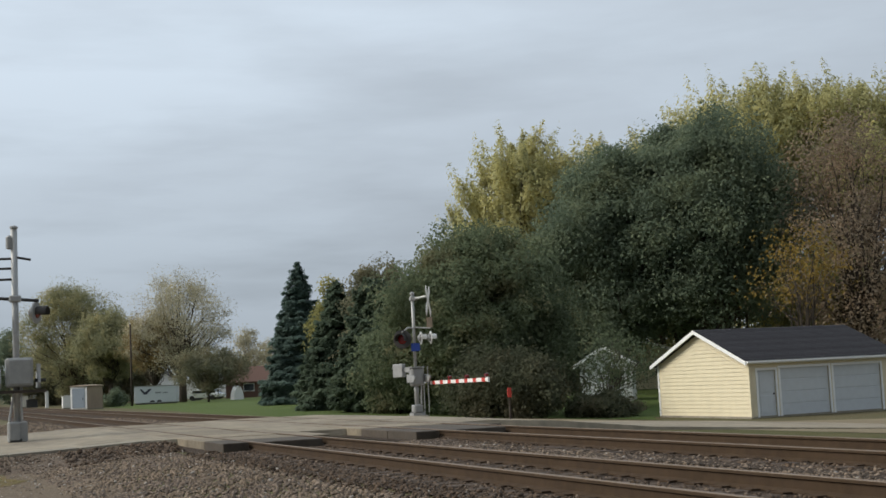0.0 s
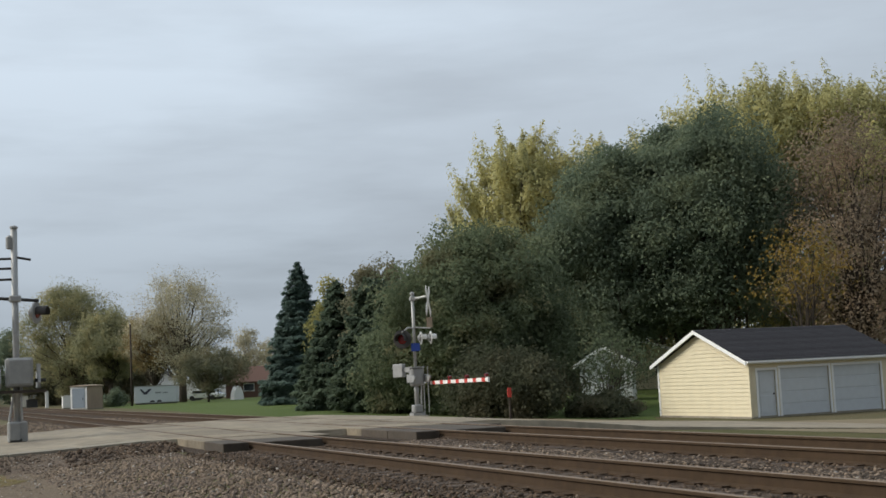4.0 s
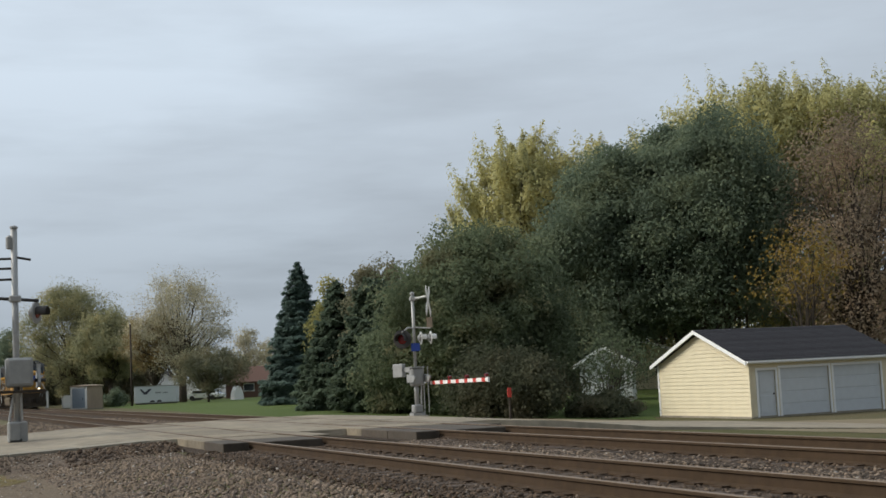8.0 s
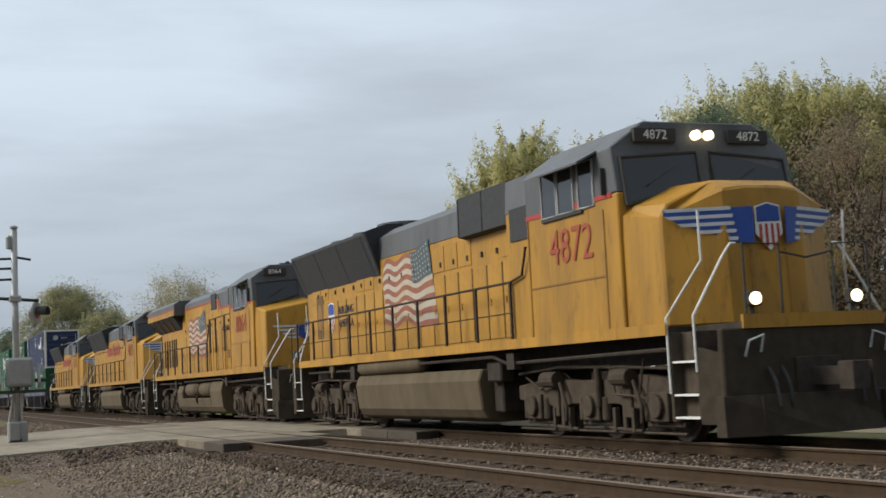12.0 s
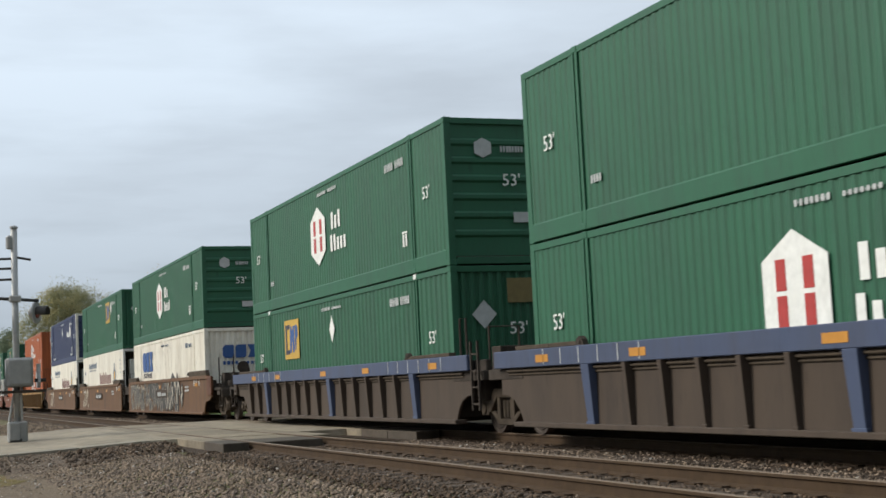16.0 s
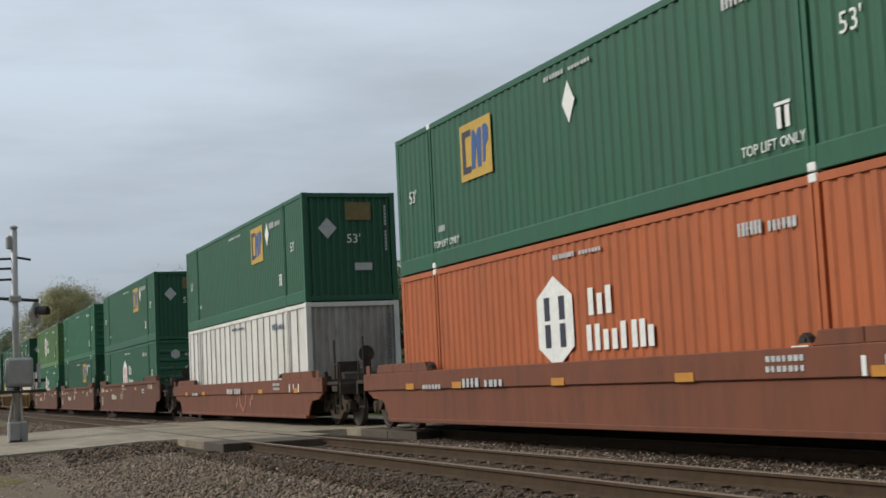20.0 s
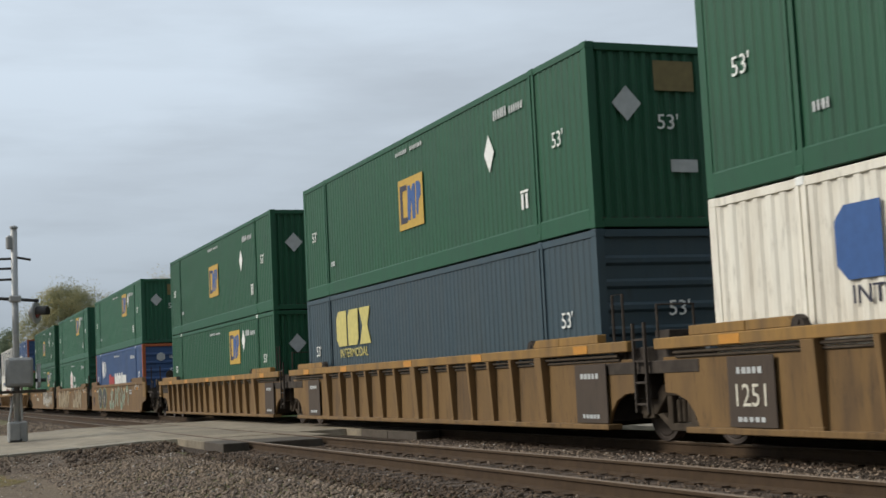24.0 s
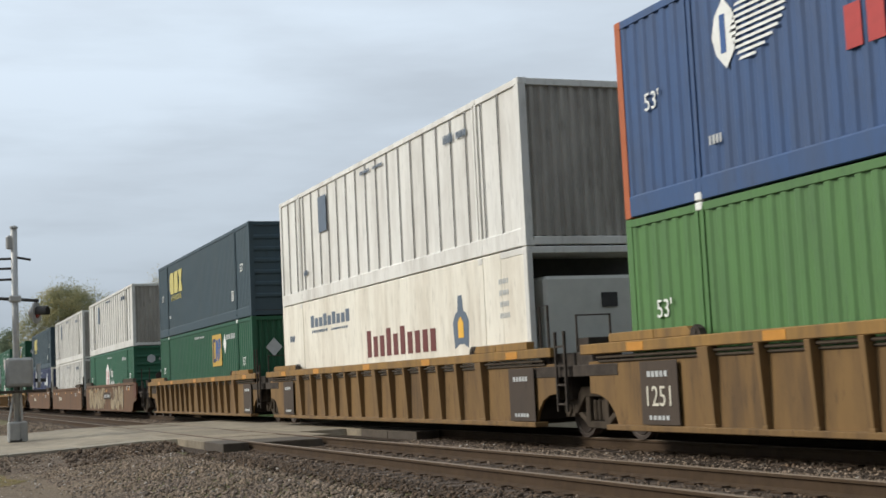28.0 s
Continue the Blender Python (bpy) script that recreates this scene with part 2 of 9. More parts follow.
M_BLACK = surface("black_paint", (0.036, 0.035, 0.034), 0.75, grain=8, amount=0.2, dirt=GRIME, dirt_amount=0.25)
M_WHITE = surface("white_paint", (0.80, 0.79, 0.76), 0.55, grain=6, amount=0.05, dirt=(0.5, 0.46, 0.4), dirt_amount=0.3, bump=0.05)
M_REDREFL = surface("red_reflective_band", (0.52, 0.05, 0.035), 0.45, grain=8, amount=0.1, bump=0)
M_REDLENS = surface("red_signal_lens", (0.16, 0.012, 0.012), 0.15, grain=5, amount=0.1, bump=0)
M_BLUESIGN = surface("blue_sign_sheet", (0.03, 0.07, 0.33), 0.5, grain=5, amount=0.1, bump=0)
M_SIGNBACK = surface("tan_sign_back", (0.30, 0.22, 0.15), 0.6, grain=6, amount=0.15, bump=0)
M_SIDING = surface("cream_vinyl_siding", (0.68, 0.60, 0.42), 0.6, grain=2.0, amount=0.05, dirt=(0.56, 0.485, 0.33), dirt_amount=0.25, dirt_scale=0.8, bump=0.06)
M_TRIM = surface("white_trim", (0.82, 0.82, 0.80), 0.5, grain=5, amount=0.04, bump=0.03)
M_SHINGLE = surface("dark_shingles", (0.036, 0.035, 0.039), 0.95, spec=0.2, grain=12, amount=0.25, random=0.22, bump=0.5, bump_scale=60)
M_DOORWHITE = surface("white_steel_door", (0.56, 0.585, 0.60), 0.5, grain=4, amount=0.04, bump=0.03)
M_TANWALL = surface("tan_painted_steel", (0.33, 0.255, 0.185), 0.7, grain=6, amount=0.1, dirt=GRIME, dirt_amount=0.3)
M_GREYDOOR = surface("grey_steel_door", (0.24, 0.28, 0.32), 0.55, grain=6, amount=0.08)
M_BRICKRED = surface("red_brown_wall", (0.115, 0.062, 0.045), 0.9, grain=8, amount=0.2)
M_BARK = surface("bark", (0.065, 0.05, 0.038), 0.95, grain=6, amount=0.35, stretch=(1, 1, 0.25), bump=0.8, bump_scale=20)
M_BARKPALE = surface("pale_bark", (0.13, 0.11, 0.09), 0.95, grain=6, amount=0.3, stretch=(1, 1, 0.25), bump=0.8, bump_scale=20)
M_GLASS = glazing("dark_window_glass")
M_ORANGEREFL = surface("amber_reflective_decal", (0.46, 0.205, 0.03), 0.5, grain=8, amount=0.12, bump=0)


def car_paint(name, color, dirt=GRIME, amount=0.45, rough=0.55, fleck=0.35):
    """Weathered vehicle paint with streaks that run down the sides."""
    return surface(name, color, rough, grain=2.5, amount=0.07, dirt=dirt, dirt_amount=amount, dirt_scale=1.1, stretch=(1.6, 1, 0.35), bump=0.08, bump_scale=12, random=0.06, fleck=(tuple(0.45 * d for d in dirt), fleck))


C_GREEN = car_paint("green_container_paint", (0.019, 0.102, 0.052), (0.026, 0.066, 0.044), 0.5)
C_FRESH = car_paint("fresh_green_container_paint", (0.010, 0.076, 0.034), (0.018, 0.054, 0.034), 0.4)
C_LTGREEN = car_paint("light_green_container_paint", (0.075, 0.17, 0.050), (0.06, 0.11, 0.05), 0.5)
C_TEAL = car_paint("bright_green_container_paint", (0.018, 0.122, 0.056), (0.026, 0.07, 0.044), 0.4)
C_WHITE = car_paint("white_container_paint", (0.74, 0.70, 0.60), (0.42, 0.35, 0.26), 0.6, 0.55, 0.45)
C_ALUM = car_paint("bare_aluminium_panels", (0.66, 0.645, 0.60), (0.38, 0.345, 0.30), 0.6)
C_ORANGE = car_paint("orange_container_paint", (0.39, 0.10, 0.030), (0.22, 0.068, 0.028), 0.5)
C_NAVY = car_paint("navy_container_paint", (0.022, 0.034, 0.09), (0.03, 0.035, 0.06), 0.4)
C_SLATE = car_paint("slate_blue_container_paint", (0.03, 0.055, 0.070), (0.045, 0.06, 0.062), 0.5)
C_BLUE = car_paint("blue_container_paint", (0.035, 0.078, 0.185), (0.05, 0.065, 0.10), 0.5)
W_BROWN = car_paint("brown_well_paint", (0.135, 0.068, 0.031), (0.06, 0.04, 0.026), 0.75, 0.8, 0.5)
W_OCHRE = car_paint("ochre_well_paint", (0.172, 0.098, 0.033), (0.068, 0.040, 0.019), 0.85, 0.8, 0.6)
W_YELLOW = car_paint("yellow_sill_paint", (0.25, 0.138, 0.035), (0.10, 0.062, 0.03), 0.9, 0.75)
W_TAN = car_paint("tan_well_paint", (0.165, 0.094, 0.035), (0.075, 0.046, 0.025), 0.85, 0.8, 0.6)
W_RIB = car_paint("ochre_rib_paint", (0.186, 0.107, 0.038), (0.075, 0.046, 0.025), 0.82, 0.8, 0.6)
W_RED = car_paint("oxide_red_well_paint", (0.112, 0.04, 0.019), (0.054, 0.027, 0.016), 0.6, 0.75)
W_REDLOW = car_paint("faded_red_well_paint", (0.152, 0.049, 0.023), (0.075, 0.032, 0.018), 0.6, 0.75)
W_DARK = car_paint("dark_umber_well_paint", (0.062, 0.044, 0.031), (0.034, 0.025, 0.019), 0.7, 0.85)
W_BLUE = car_paint("blue_sill_paint", (0.052, 0.07, 0.125), (0.05, 0.05, 0.06), 0.5, 0.7)
M_TRUCK = surface("grimy_truck_steel", (0.05, 0.04, 0.032), 0.9, spec=0.2, grain=6, amount=0.35, dirt=(0.03, 0.024, 0.02), dirt_scale=2.0, bump=0.3)
M_WHEEL = surface("wheel_steel", (0.075, 0.058, 0.047), 0.6, metal=0.4, grain=6, amount=0.25, dirt=(0.04, 0.03, 0.025), bump=0.1)
L_YELLOW = car_paint("yellow_locomotive_paint", (0.43, 0.218, 0.022), (0.20, 0.105, 0.024), 0.7, 0.5, 0.6)
L_GREY = car_paint("grey_locomotive_roof", (0.105, 0.11, 0.115), (0.05, 0.045, 0.045), 0.5)
L_TANK = surface("dusty_tank_steel", (0.118, 0.09, 0.056), 0.85, spec=0.2, grain=3, amount=0.2, dirt=(0.07, 0.053, 0.035), dirt_scale=1.2, stretch=(1, 1, 0.4), bump=0.1)
L_DARK = surface("black_grille", (0.03, 0.031, 0.035), 0.7, grain=12, amount=0.3, dirt=(0.05, 0.045, 0.04), dirt_amount=0.3)
L_RED = surface("red_lettering", (0.33, 0.058, 0.03), 0.5, grain=5, amount=0.12, dirt=(0.3, 0.1, 0.03), dirt_scale=3, bump=0)
L_BLUE = surface("blue_emblem_paint", (0.025, 0.07, 0.30), 0.45, grain=5, amount=0.1, bump=0)
L_SILVER = surface("silver_emblem_paint", (0.55, 0.56, 0.55), 0.45, grain=5, amount=0.1, bump=0)
F_RED = surface("flag_red", (0.25, 0.082, 0.052), 0.5, grain=5, amount=0.15, dirt=(0.4, 0.2, 0.06), dirt_scale=2, bump=0)
F_WHITE = surface("flag_white", (0.45, 0.40, 0.32), 0.5, grain=5, amount=0.12, dirt=(0.45, 0.25, 0.08), dirt_scale=2, bump=0)
F_BLUE = surface("flag_blue", (0.06, 0.09, 0.10), 0.5, grain=5, amount=0.12, bump=0)
D_WHITE = surface("white_decal", (0.74, 0.74, 0.70), 0.55, grain=7, amount=0.12, dirt=(0.45, 0.45, 0.4), dirt_scale=3, bump=0)
D_YELLOW = surface("yellow_decal", (0.72, 0.40, 0.05), 0.55, grain=7, amount=0.1, bump=0)
D_CREAMYELLOW = surface("pale_yellow_decal", (0.50, 0.43, 0.14), 0.55, grain=7, amount=0.15, bump=0)
D_INK = surface("dark_ink_decal", (0.03, 0.03, 0.05), 0.55, grain=7, amount=0.1, bump=0)
D_BLUE = surface("blue_decal", (0.03, 0.085, 0.24), 0.55, grain=7, amount=0.12, bump=0)
D_RED = surface("red_decal", (0.38, 0.04, 0.035), 0.55, grain=7, amount=0.12, bump=0)
D_MAROON = surface("maroon_decal", (0.13, 0.03, 0.025), 0.55, grain=7, amount=0.12, bump=0)
LAMP_ON = glow("lit_headlamp", (1.0, 0.84, 0.55), 2.6)


# ---- geometry helpers ----
class Geo:
    """Vertices and faces gathered for one mesh."""

    def __init__(self):
        self.v, self.f = [], []

    def add(self, verts, faces):
        n = len(self.v)
        self.v.extend(verts)
        self.f.extend(tuple(i + n for i in f) for f in faces)
        return self

    def box(self, x0, x1, y0, y1, z0, z1):
        vs = [(x, y, z) for x in (x0, x1) for y in (y0, y1) for z in (z0, z1)]
        return self.add(vs, [(0, 1, 3, 2), (4, 6, 7, 5), (0, 4, 5, 1), (2, 3, 7, 6), (0, 2, 6, 4), (1, 5, 7, 3)])

    def prism(self, poly, axis, a, b):
        """A polygon swept from a to b along an axis. poly: the two other coordinates in order."""
        n = len(poly)
        put = {"x": lambda p, d: (d, p[0], p[1]), "y": lambda p, d: (p[0], d, p[1]), "z": lambda p, d: (p[0], p[1], d)}[axis]
        vs = [put(p, a) for p in poly] + [put(p, b) for p in poly]
        fs = [tuple(range(n))[::-1], tuple(range(n, 2 * n))] + [(i, (i + 1) % n, n + (i + 1) % n, n + i) for i in range(n)]
        return self.add(vs, fs)

    def tube(self, pts, r, n=6, r1=None):
        pts = [Vector(p) for p in pts]
        r1 = r if r1 is None else r1
        rings = []
        for i, p in enumerate(pts):
            d = (pts[min(i + 1, len(pts) - 1)] - pts[max(i - 1, 0)]).normalized()
            a = d.orthogonal().normalized() if i == 0 else (a - d * a.dot(d)).normalized()
            b = d.cross(a)
            k = r + (r1 - r) * i / max(1, len(pts) - 1)
            rings.append([tuple(p + k * (math.cos(2 * math.pi * j / n) * a + math.sin(2 * math.pi * j / n) * b)) for j in range(n)])
        fs = []
        for i in range(len(pts) - 1):
            for j in range(n):
                fs.append((i * n + j, i * n + (j + 1) % n, (i + 1) * n + (j + 1) % n, (i + 1) * n + j))
        fs += [tuple(range(n))[::-1], tuple(range((len(pts) - 1) * n, len(pts) * n))]
        return self.add([v for ring in rings for v in ring], fs)

    def cyl(self, c, axis, r, length, n=20, r2=None):
        d = {"x": Vector((1, 0, 0)), "y": Vector((0, 1, 0)), "z": Vector((0, 0, 1))}[axis] * length / 2
        return self.tube([Vector(c) - d, Vector(c) + d], r, n, r2)

    def lathe(self, c, axis, prof, n=24):
        """prof: (along, radius) pairs, turned round an axis."""
        rings = []
        for s, r in prof:
            ring = []
            for j in range(n):
                u, w = r * math.cos(2 * math.pi * j / n), r * math.sin(2 * math.pi * j / n)
                q = {"x": (s, u, w), "y": (w, s, u), "z": (u, w, s)}[axis]
                ring.append((c[0] + q[0], c[1] + q[1], c[2] + q[2]))
            rings.append(ring)
        fs = [(i * n + j, i * n + (j + 1) % n, (i + 1) * n + (j + 1) % n, (i + 1) * n + j) for i in range(len(prof) - 1) for j in range(n)]
        fs += [tuple(range(n))[::-1], tuple(range((len(prof) - 1) * n, len(prof) * n))]
        return self.add([v for ring in rings for v in ring], fs)

    def mesh(self, name, mat, bevel=0.0, smooth=False):
        me = bpy.data.meshes.new(name)
        me.from_pydata(self.v, [], self.f)
        bm = bmesh.new()
        bm.from_mesh(me)
        bmesh.ops.recalc_face_normals(bm, faces=bm.faces)
        if bevel:
            edges = [e for e in bm.edges if len(e.link_faces) == 2 and e.calc_face_angle(0) > 0.6]
            bmesh.ops.bevel(bm, geom=edges, offset=bevel, segments=1, affect="EDGES", profile=0.5, clamp_overlap=True)
        bm.to_mesh(me)
        bm.free()
        if smooth:
            me.polygons.foreach_set("use_smooth", [True] * len(me.polygons))
        me.materials.append(mat)
        return me


def part(name, geo, mat, parent, label="", bevel=0.0, smooth=False, at=None):
    """One mesh under a thing or a part. geo: a Geo or a finished mesh."""
    me = geo.mesh(name, mat, bevel, smooth) if isinstance(geo, Geo) else geo
    ob = new(name, me)
    ob.parent = parent
    if at is not None:
        ob.matrix_basis = at if isinstance(at, Matrix) else Matrix.Translation(at)
    if label:
        tagged(ob, label)
    return ob


def thing(name, at, label, category, group="", kind=""):
    ob = new(name)
    ob.matrix_basis = at
    ob.empty_display_size = 0.2
    return tagged(ob, label, category, group, kind)


def solid(name, geo, mat, label, category, group="", kind="", bevel=0.0, smooth=False, at=None):
    ob = new(name, geo.mesh(name, mat, bevel, smooth))
    if at is not None:
        ob.matrix_basis = at
    return tagged(ob, label, category, group, kind)


CACHE = {}


def cached(key, make):
    if key not in CACHE:
        CACHE[key] = make()
    return CACHE[key]


def text_mesh(words, size, mat, depth=0.004, wide=1.0):
    """Lettering in the built-in font, standing upright in the x-z plane and facing -y, centred."""
    def make():
        cu = bpy.data.curves.new("lettering", "FONT")
        cu.resolution_u = 2
        cu.body, cu.size, cu.align_x, cu.align_y, cu.extrude = words, size, "CENTER", "CENTER", depth
        ob = bpy.data.objects.new("lettering", cu)
        scene.collection.objects.link(ob)
        dg = bpy.context.evaluated_depsgraph_get()
        me = bpy.data.meshes.new_from_object(ob.evaluated_get(dg))
        bpy.data.objects.remove(ob)
        me.transform(pose(0, 0, 0, 90) @ Matrix.Diagonal((wide, 1, 1, 1)))
        me.materials.clear()
        me.materials.append(mat)
        return me
    return cached(("text", words, size, mat.name, wide), make)


# ---- ground, tracks and crossing ----
def ground_z(x, y):
    """Height of the natural ground below the rail head."""
    k = min(1.0, max(0.0, (x + 90.0) / 28.0))
    far = -0.42 - 0.9 * k
    return float(np.interp(y, [2.2, 4.6, 5.6, 12.6, 13.6, 15.5, 32.0], [-0.47, -0.24, -0.2, -0.2, -0.24, -0.42, far]))


def sheet(name, xs, ys, mat, lift, label, category, uneven=0.0):
    g = Geo()
    n = len(ys)
    for x in xs:
        for y in ys:
            w = uneven * noise.noise(Vector((x * 0.6, y * 0.6, lift * 50)))
            g.v.append((x, y, ground_z(x, y) + lift + w))
    for i in range(len(xs) - 1):
        for j in range(n - 1):
            g.f.append((i * n + j, (i + 1) * n + j, (i + 1) * n + j + 1, i * n + j + 1))
    return solid(name, g, mat, label, category, kind="structure", smooth=True)


def steps(a, b, d):
    n = max(1, round((b - a) / d))
    return [a + (b - a) * i / n for i in range(n + 1)]


def patch(name, outline, mat, lift, label, category, cell=2.0):
    """A sheet on the ground with an uneven, given outline (x, y)."""
    bm = bmesh.new()
    pts = []
    for i, (x, y) in enumerate(outline):
        x2, y2 = outline[(i + 1) % len(outline)]
        k = max(1, int(math.hypot(x2 - x, y2 - y) / cell))
        for j in range(k):
            u, w = x + (x2 - x) * j / k, y + (y2 - y) * j / k
            pts.append((u + 0.5 * noise.noise(Vector((u, w, 3.0))), w + 0.35 * noise.noise(Vector((u, w, 9.0)))))
    bm.faces.new([bm.verts.new((u, w, 0)) for u, w in pts])
    xs, ys = [p[0] for p in pts], [p[1] for p in pts]
    for v, lo, hi, nrm in ((0, min(xs), max(xs), (1, 0, 0)), (1, min(ys), max(ys), (0, 1, 0))):
        for c in steps(lo, hi, cell)[1:-1]:
            co = (c, 0, 0) if v == 0 else (0, c, 0)
            bmesh.ops.bisect_plane(bm, geom=bm.verts[:] + bm.edges[:] + bm.faces[:], plane_co=co, plane_no=nrm)
    for v in bm.verts:
        v.co.z = ground_z(v.co.x, v.co.y) + lift
    bmesh.ops.recalc_face_normals(bm, faces=bm.faces)
    me = bpy.data.meshes.new(name)
    bm.to_mesh(me)
    bm.free()
    me.materials.append(mat)
    ob = tagged(new(name, me), label, category, kind="structure")
    return ob


BANDS = [-3000, -900, -300, -60, -20, -6, 0, 2.2, 3.4, 4.6, 5.6, 12.6, 13.6, 15.5, 18, 22, 27, 32, 40, 60, 110, 300, 900, 3000]
ALONG = [-3000, -1200, -600, -400, -300, -240, -200, -170, -150, -130, -118] + steps(-110, -50, 2.5) + steps(-47, 12, 3) + [30, 80, 200, 600, 1500, 3000]
sheet("ground", ALONG, BANDS, M_DIRT, 0.0, "dull brown and olive ground with thin grass reaching to the horizon", "ground")
sheet("gravel_lot", steps(-31.2, 14, 1.5), [-14, -6, -2, 0, 1.2, 2.2, 3.0], M_LOT, 0.012, "grey-brown gravel lot beside the tracks", "gravel", 0.01)
patch("lawn", [(-205, 21.5), (-120, 19.0), (-72, 16.2), (-50, 16.6), (-50, 27), (-66, 31), (-110, 42), (-190, 52)], M_LAWN, 0.012, "green mown lawn beyond the tracks", "lawn")
patch("grass_strip", [(-47, 16.0), (-31, 15.9), (-23, 17.4), (-8, 18.4), (8, 19), (8, 22), (-24, 21), (-33, 20.5), (-47, 22)], M_DRYGRASS, 0.010, "dry green strip of grass along the track", "grass")
patch("alley", [(-60, 24.4), (-47, 22.4), (-33, 19.9), (-24, 21.6), (8, 22.6), (8, 36), (-40, 37), (-44.5, 33.2), (-50, 28.5), (-60, 27.5)], M_ALLEY, 0.014, "tan gravel alley and driveway in front of the garage", "driveway")
patch("shaded_lawn", [(-92, 33), (-72, 27.4), (-61, 25.4), (-52.5, 30.5), (-57.6, 33.3), (-57.6, 46), (-72, 52), (-92, 56)], M_LAWN, 0.02, "shaded green lawn behind the shrubs", "lawn")
patch("dry_grass_patch", [(-30.5, -4), (-30.2, 1.6), (-27.5, 1.9), (-25.2, 1.75), (-24.5, -4)], M_STRAW, 0.02, "yellowed grass tuft area beside the gravel lot", "grass", 1.0)
patch("gravel_shoulder", [(-47, 13.4), (-31, 13.5), (-12, 14.3), (10, 15.0), (10, 15.9), (-15, 15.4), (-31, 14.6), (-47, 14.6)], M_ALLEY, 0.03, "pale gravel shoulder along the far track", "gravel", 1.0)

# ballast beds of both tracks
for word, yc in (("near", TRACK_NEAR), ("far", TRACK_FAR)):
    sheet("ballast_bed_" + word, [-900, -400, -200, -120] + steps(-80, 12, 2) + [60], [yc - 1.75, yc - 1.3, yc - 0.7, yc, yc + 0.7, yc + 1.3, yc + 1.75],
          M_CINDER, 0.02, "dark oily ballast bed between the rails", "ballast", 0.015)

TIE = Geo().box(-0.115, 0.115, -1.3, 1.3, -0.16, 0.0).mesh("tie", M_TIMBER, 0.015)
PLATE = Geo().box(-0.1, 0.1, -0.18, 0.18, 0, 0.018).mesh("tie_plate", M_RAILSIDE)


def rail_geo(x0, x1):
    prof = [(-0.075, -0.17), (0.075, -0.17), (0.075, -0.155), (0.012, -0.135), (0.012, -0.045), (0.036, -0.035), (0.036, -0.006),
            (-0.036, -0.006), (-0.036, -0.035), (-0.012, -0.045), (-0.012, -0.135), (-0.075, -0.155)]
    g = Geo()
    for a, b in zip(steps(x0, x1, 60)[:-1], steps(x0, x1, 60)[1:]):
        g.prism(prof, "x", a, b)
    return g


rng = random.Random(11)
for word, yc in (("near", TRACK_NEAR), ("far", TRACK_FAR)):
    track = thing("track_" + word, pose(0, yc, 0), "rusty steel rails on dark timber ties in ballast", "railway track", kind="structure")
    for s in (-1, 1):
        rail = part("rail", rail_geo(-900, 60), M_RAILSIDE, track, "rust-brown rail with a bright worn head", at=(0, s * RAIL_GAP, 0))
        part("rail_head", Geo().prism([(-0.034, -0.006), (0.034, -0.006), (0.03, 0.0), (-0.03, 0.0)], "x", -900, 60), M_RAILTOP, rail, "polished running surface")
    x = -76.0
    while x < 4:
        if not -46.5 < x < -27.2:
            part("tie", TIE, None, track, at=pose(x, rng.uniform(-0.03, 0.03), -0.168 + rng.uniform(-0.012, 0.006), 0, 0, rng.uniform(-1.2, 1.2)))
            if x > -26.5:
                for s in (-1, 1):
                    part("tie_plate", PLATE, None, track, at=(x, s * RAIL_GAP, -0.172))
        x += 0.52

# the road over the tracks
ROAD_TOP = [(-14, -0.50), (-6, -0.34), (0, -0.20), (3, -0.12), (4.9, -0.03), (13.4, -0.03), (15.2, -0.14), (18, -0.46), (24, -0.84), (30, -1.17)]


def road_z(y):
    return float(np.interp(y, [p[0] for p in ROAD_TOP], [p[1] for p in ROAD_TOP]))


road = Geo()
edge = lambda y: 0.18 * noise.noise(Vector((0.7, y * 0.8, 2.0)))
rows = sorted(set(steps(-14, 30, 0.8) + [p[0] for p in ROAD_TOP]))
for y in rows:
    a, b = -47.0 + edge(y), -31.3 + edge(y + 40)
    z = road_z(y)
    road.v += [(a - 0.15, y, z - 0.5), (a, y, z), (-39.2, y, z + 0.02), (b, y, z), (b + 0.25, y, z - 0.55)]
for i in range(len(rows) - 1):
    for j in range(4):
        road.f.append((i * 5 + j, (i + 1) * 5 + j, (i + 1) * 5 + j + 1, i * 5 + j + 1))
solid("road", road, M_ASPHALT, "worn grey asphalt road crossing both tracks", "road", kind="structure")
walkway = thing("pavement", pose(0, 0, 0), "pale concrete edge strip of the road", "pavement", kind="structure")
y = -13.0
while y < 5.0:
    y2 = min(y + 1.5, 5.4)
    z1, z2 = road_z(y) + 0.02, road_z(y2) + 0.02
    g = Geo().add([(x, yy, zz - d) for x in (-31.75, -31.05) for yy, zz in ((y + 0.01, z1), (y2 - 0.01, z2)) for d in (0, 0.45)],
                  [(0, 1, 3, 2), (4, 6, 7, 5), (0, 4, 5, 1), (2, 3, 7, 6), (0, 2, 6, 4), (1, 5, 7, 3)])
    part("slab", g, M_CONCRETE, walkway, bevel=0.01)
    y += 1.5

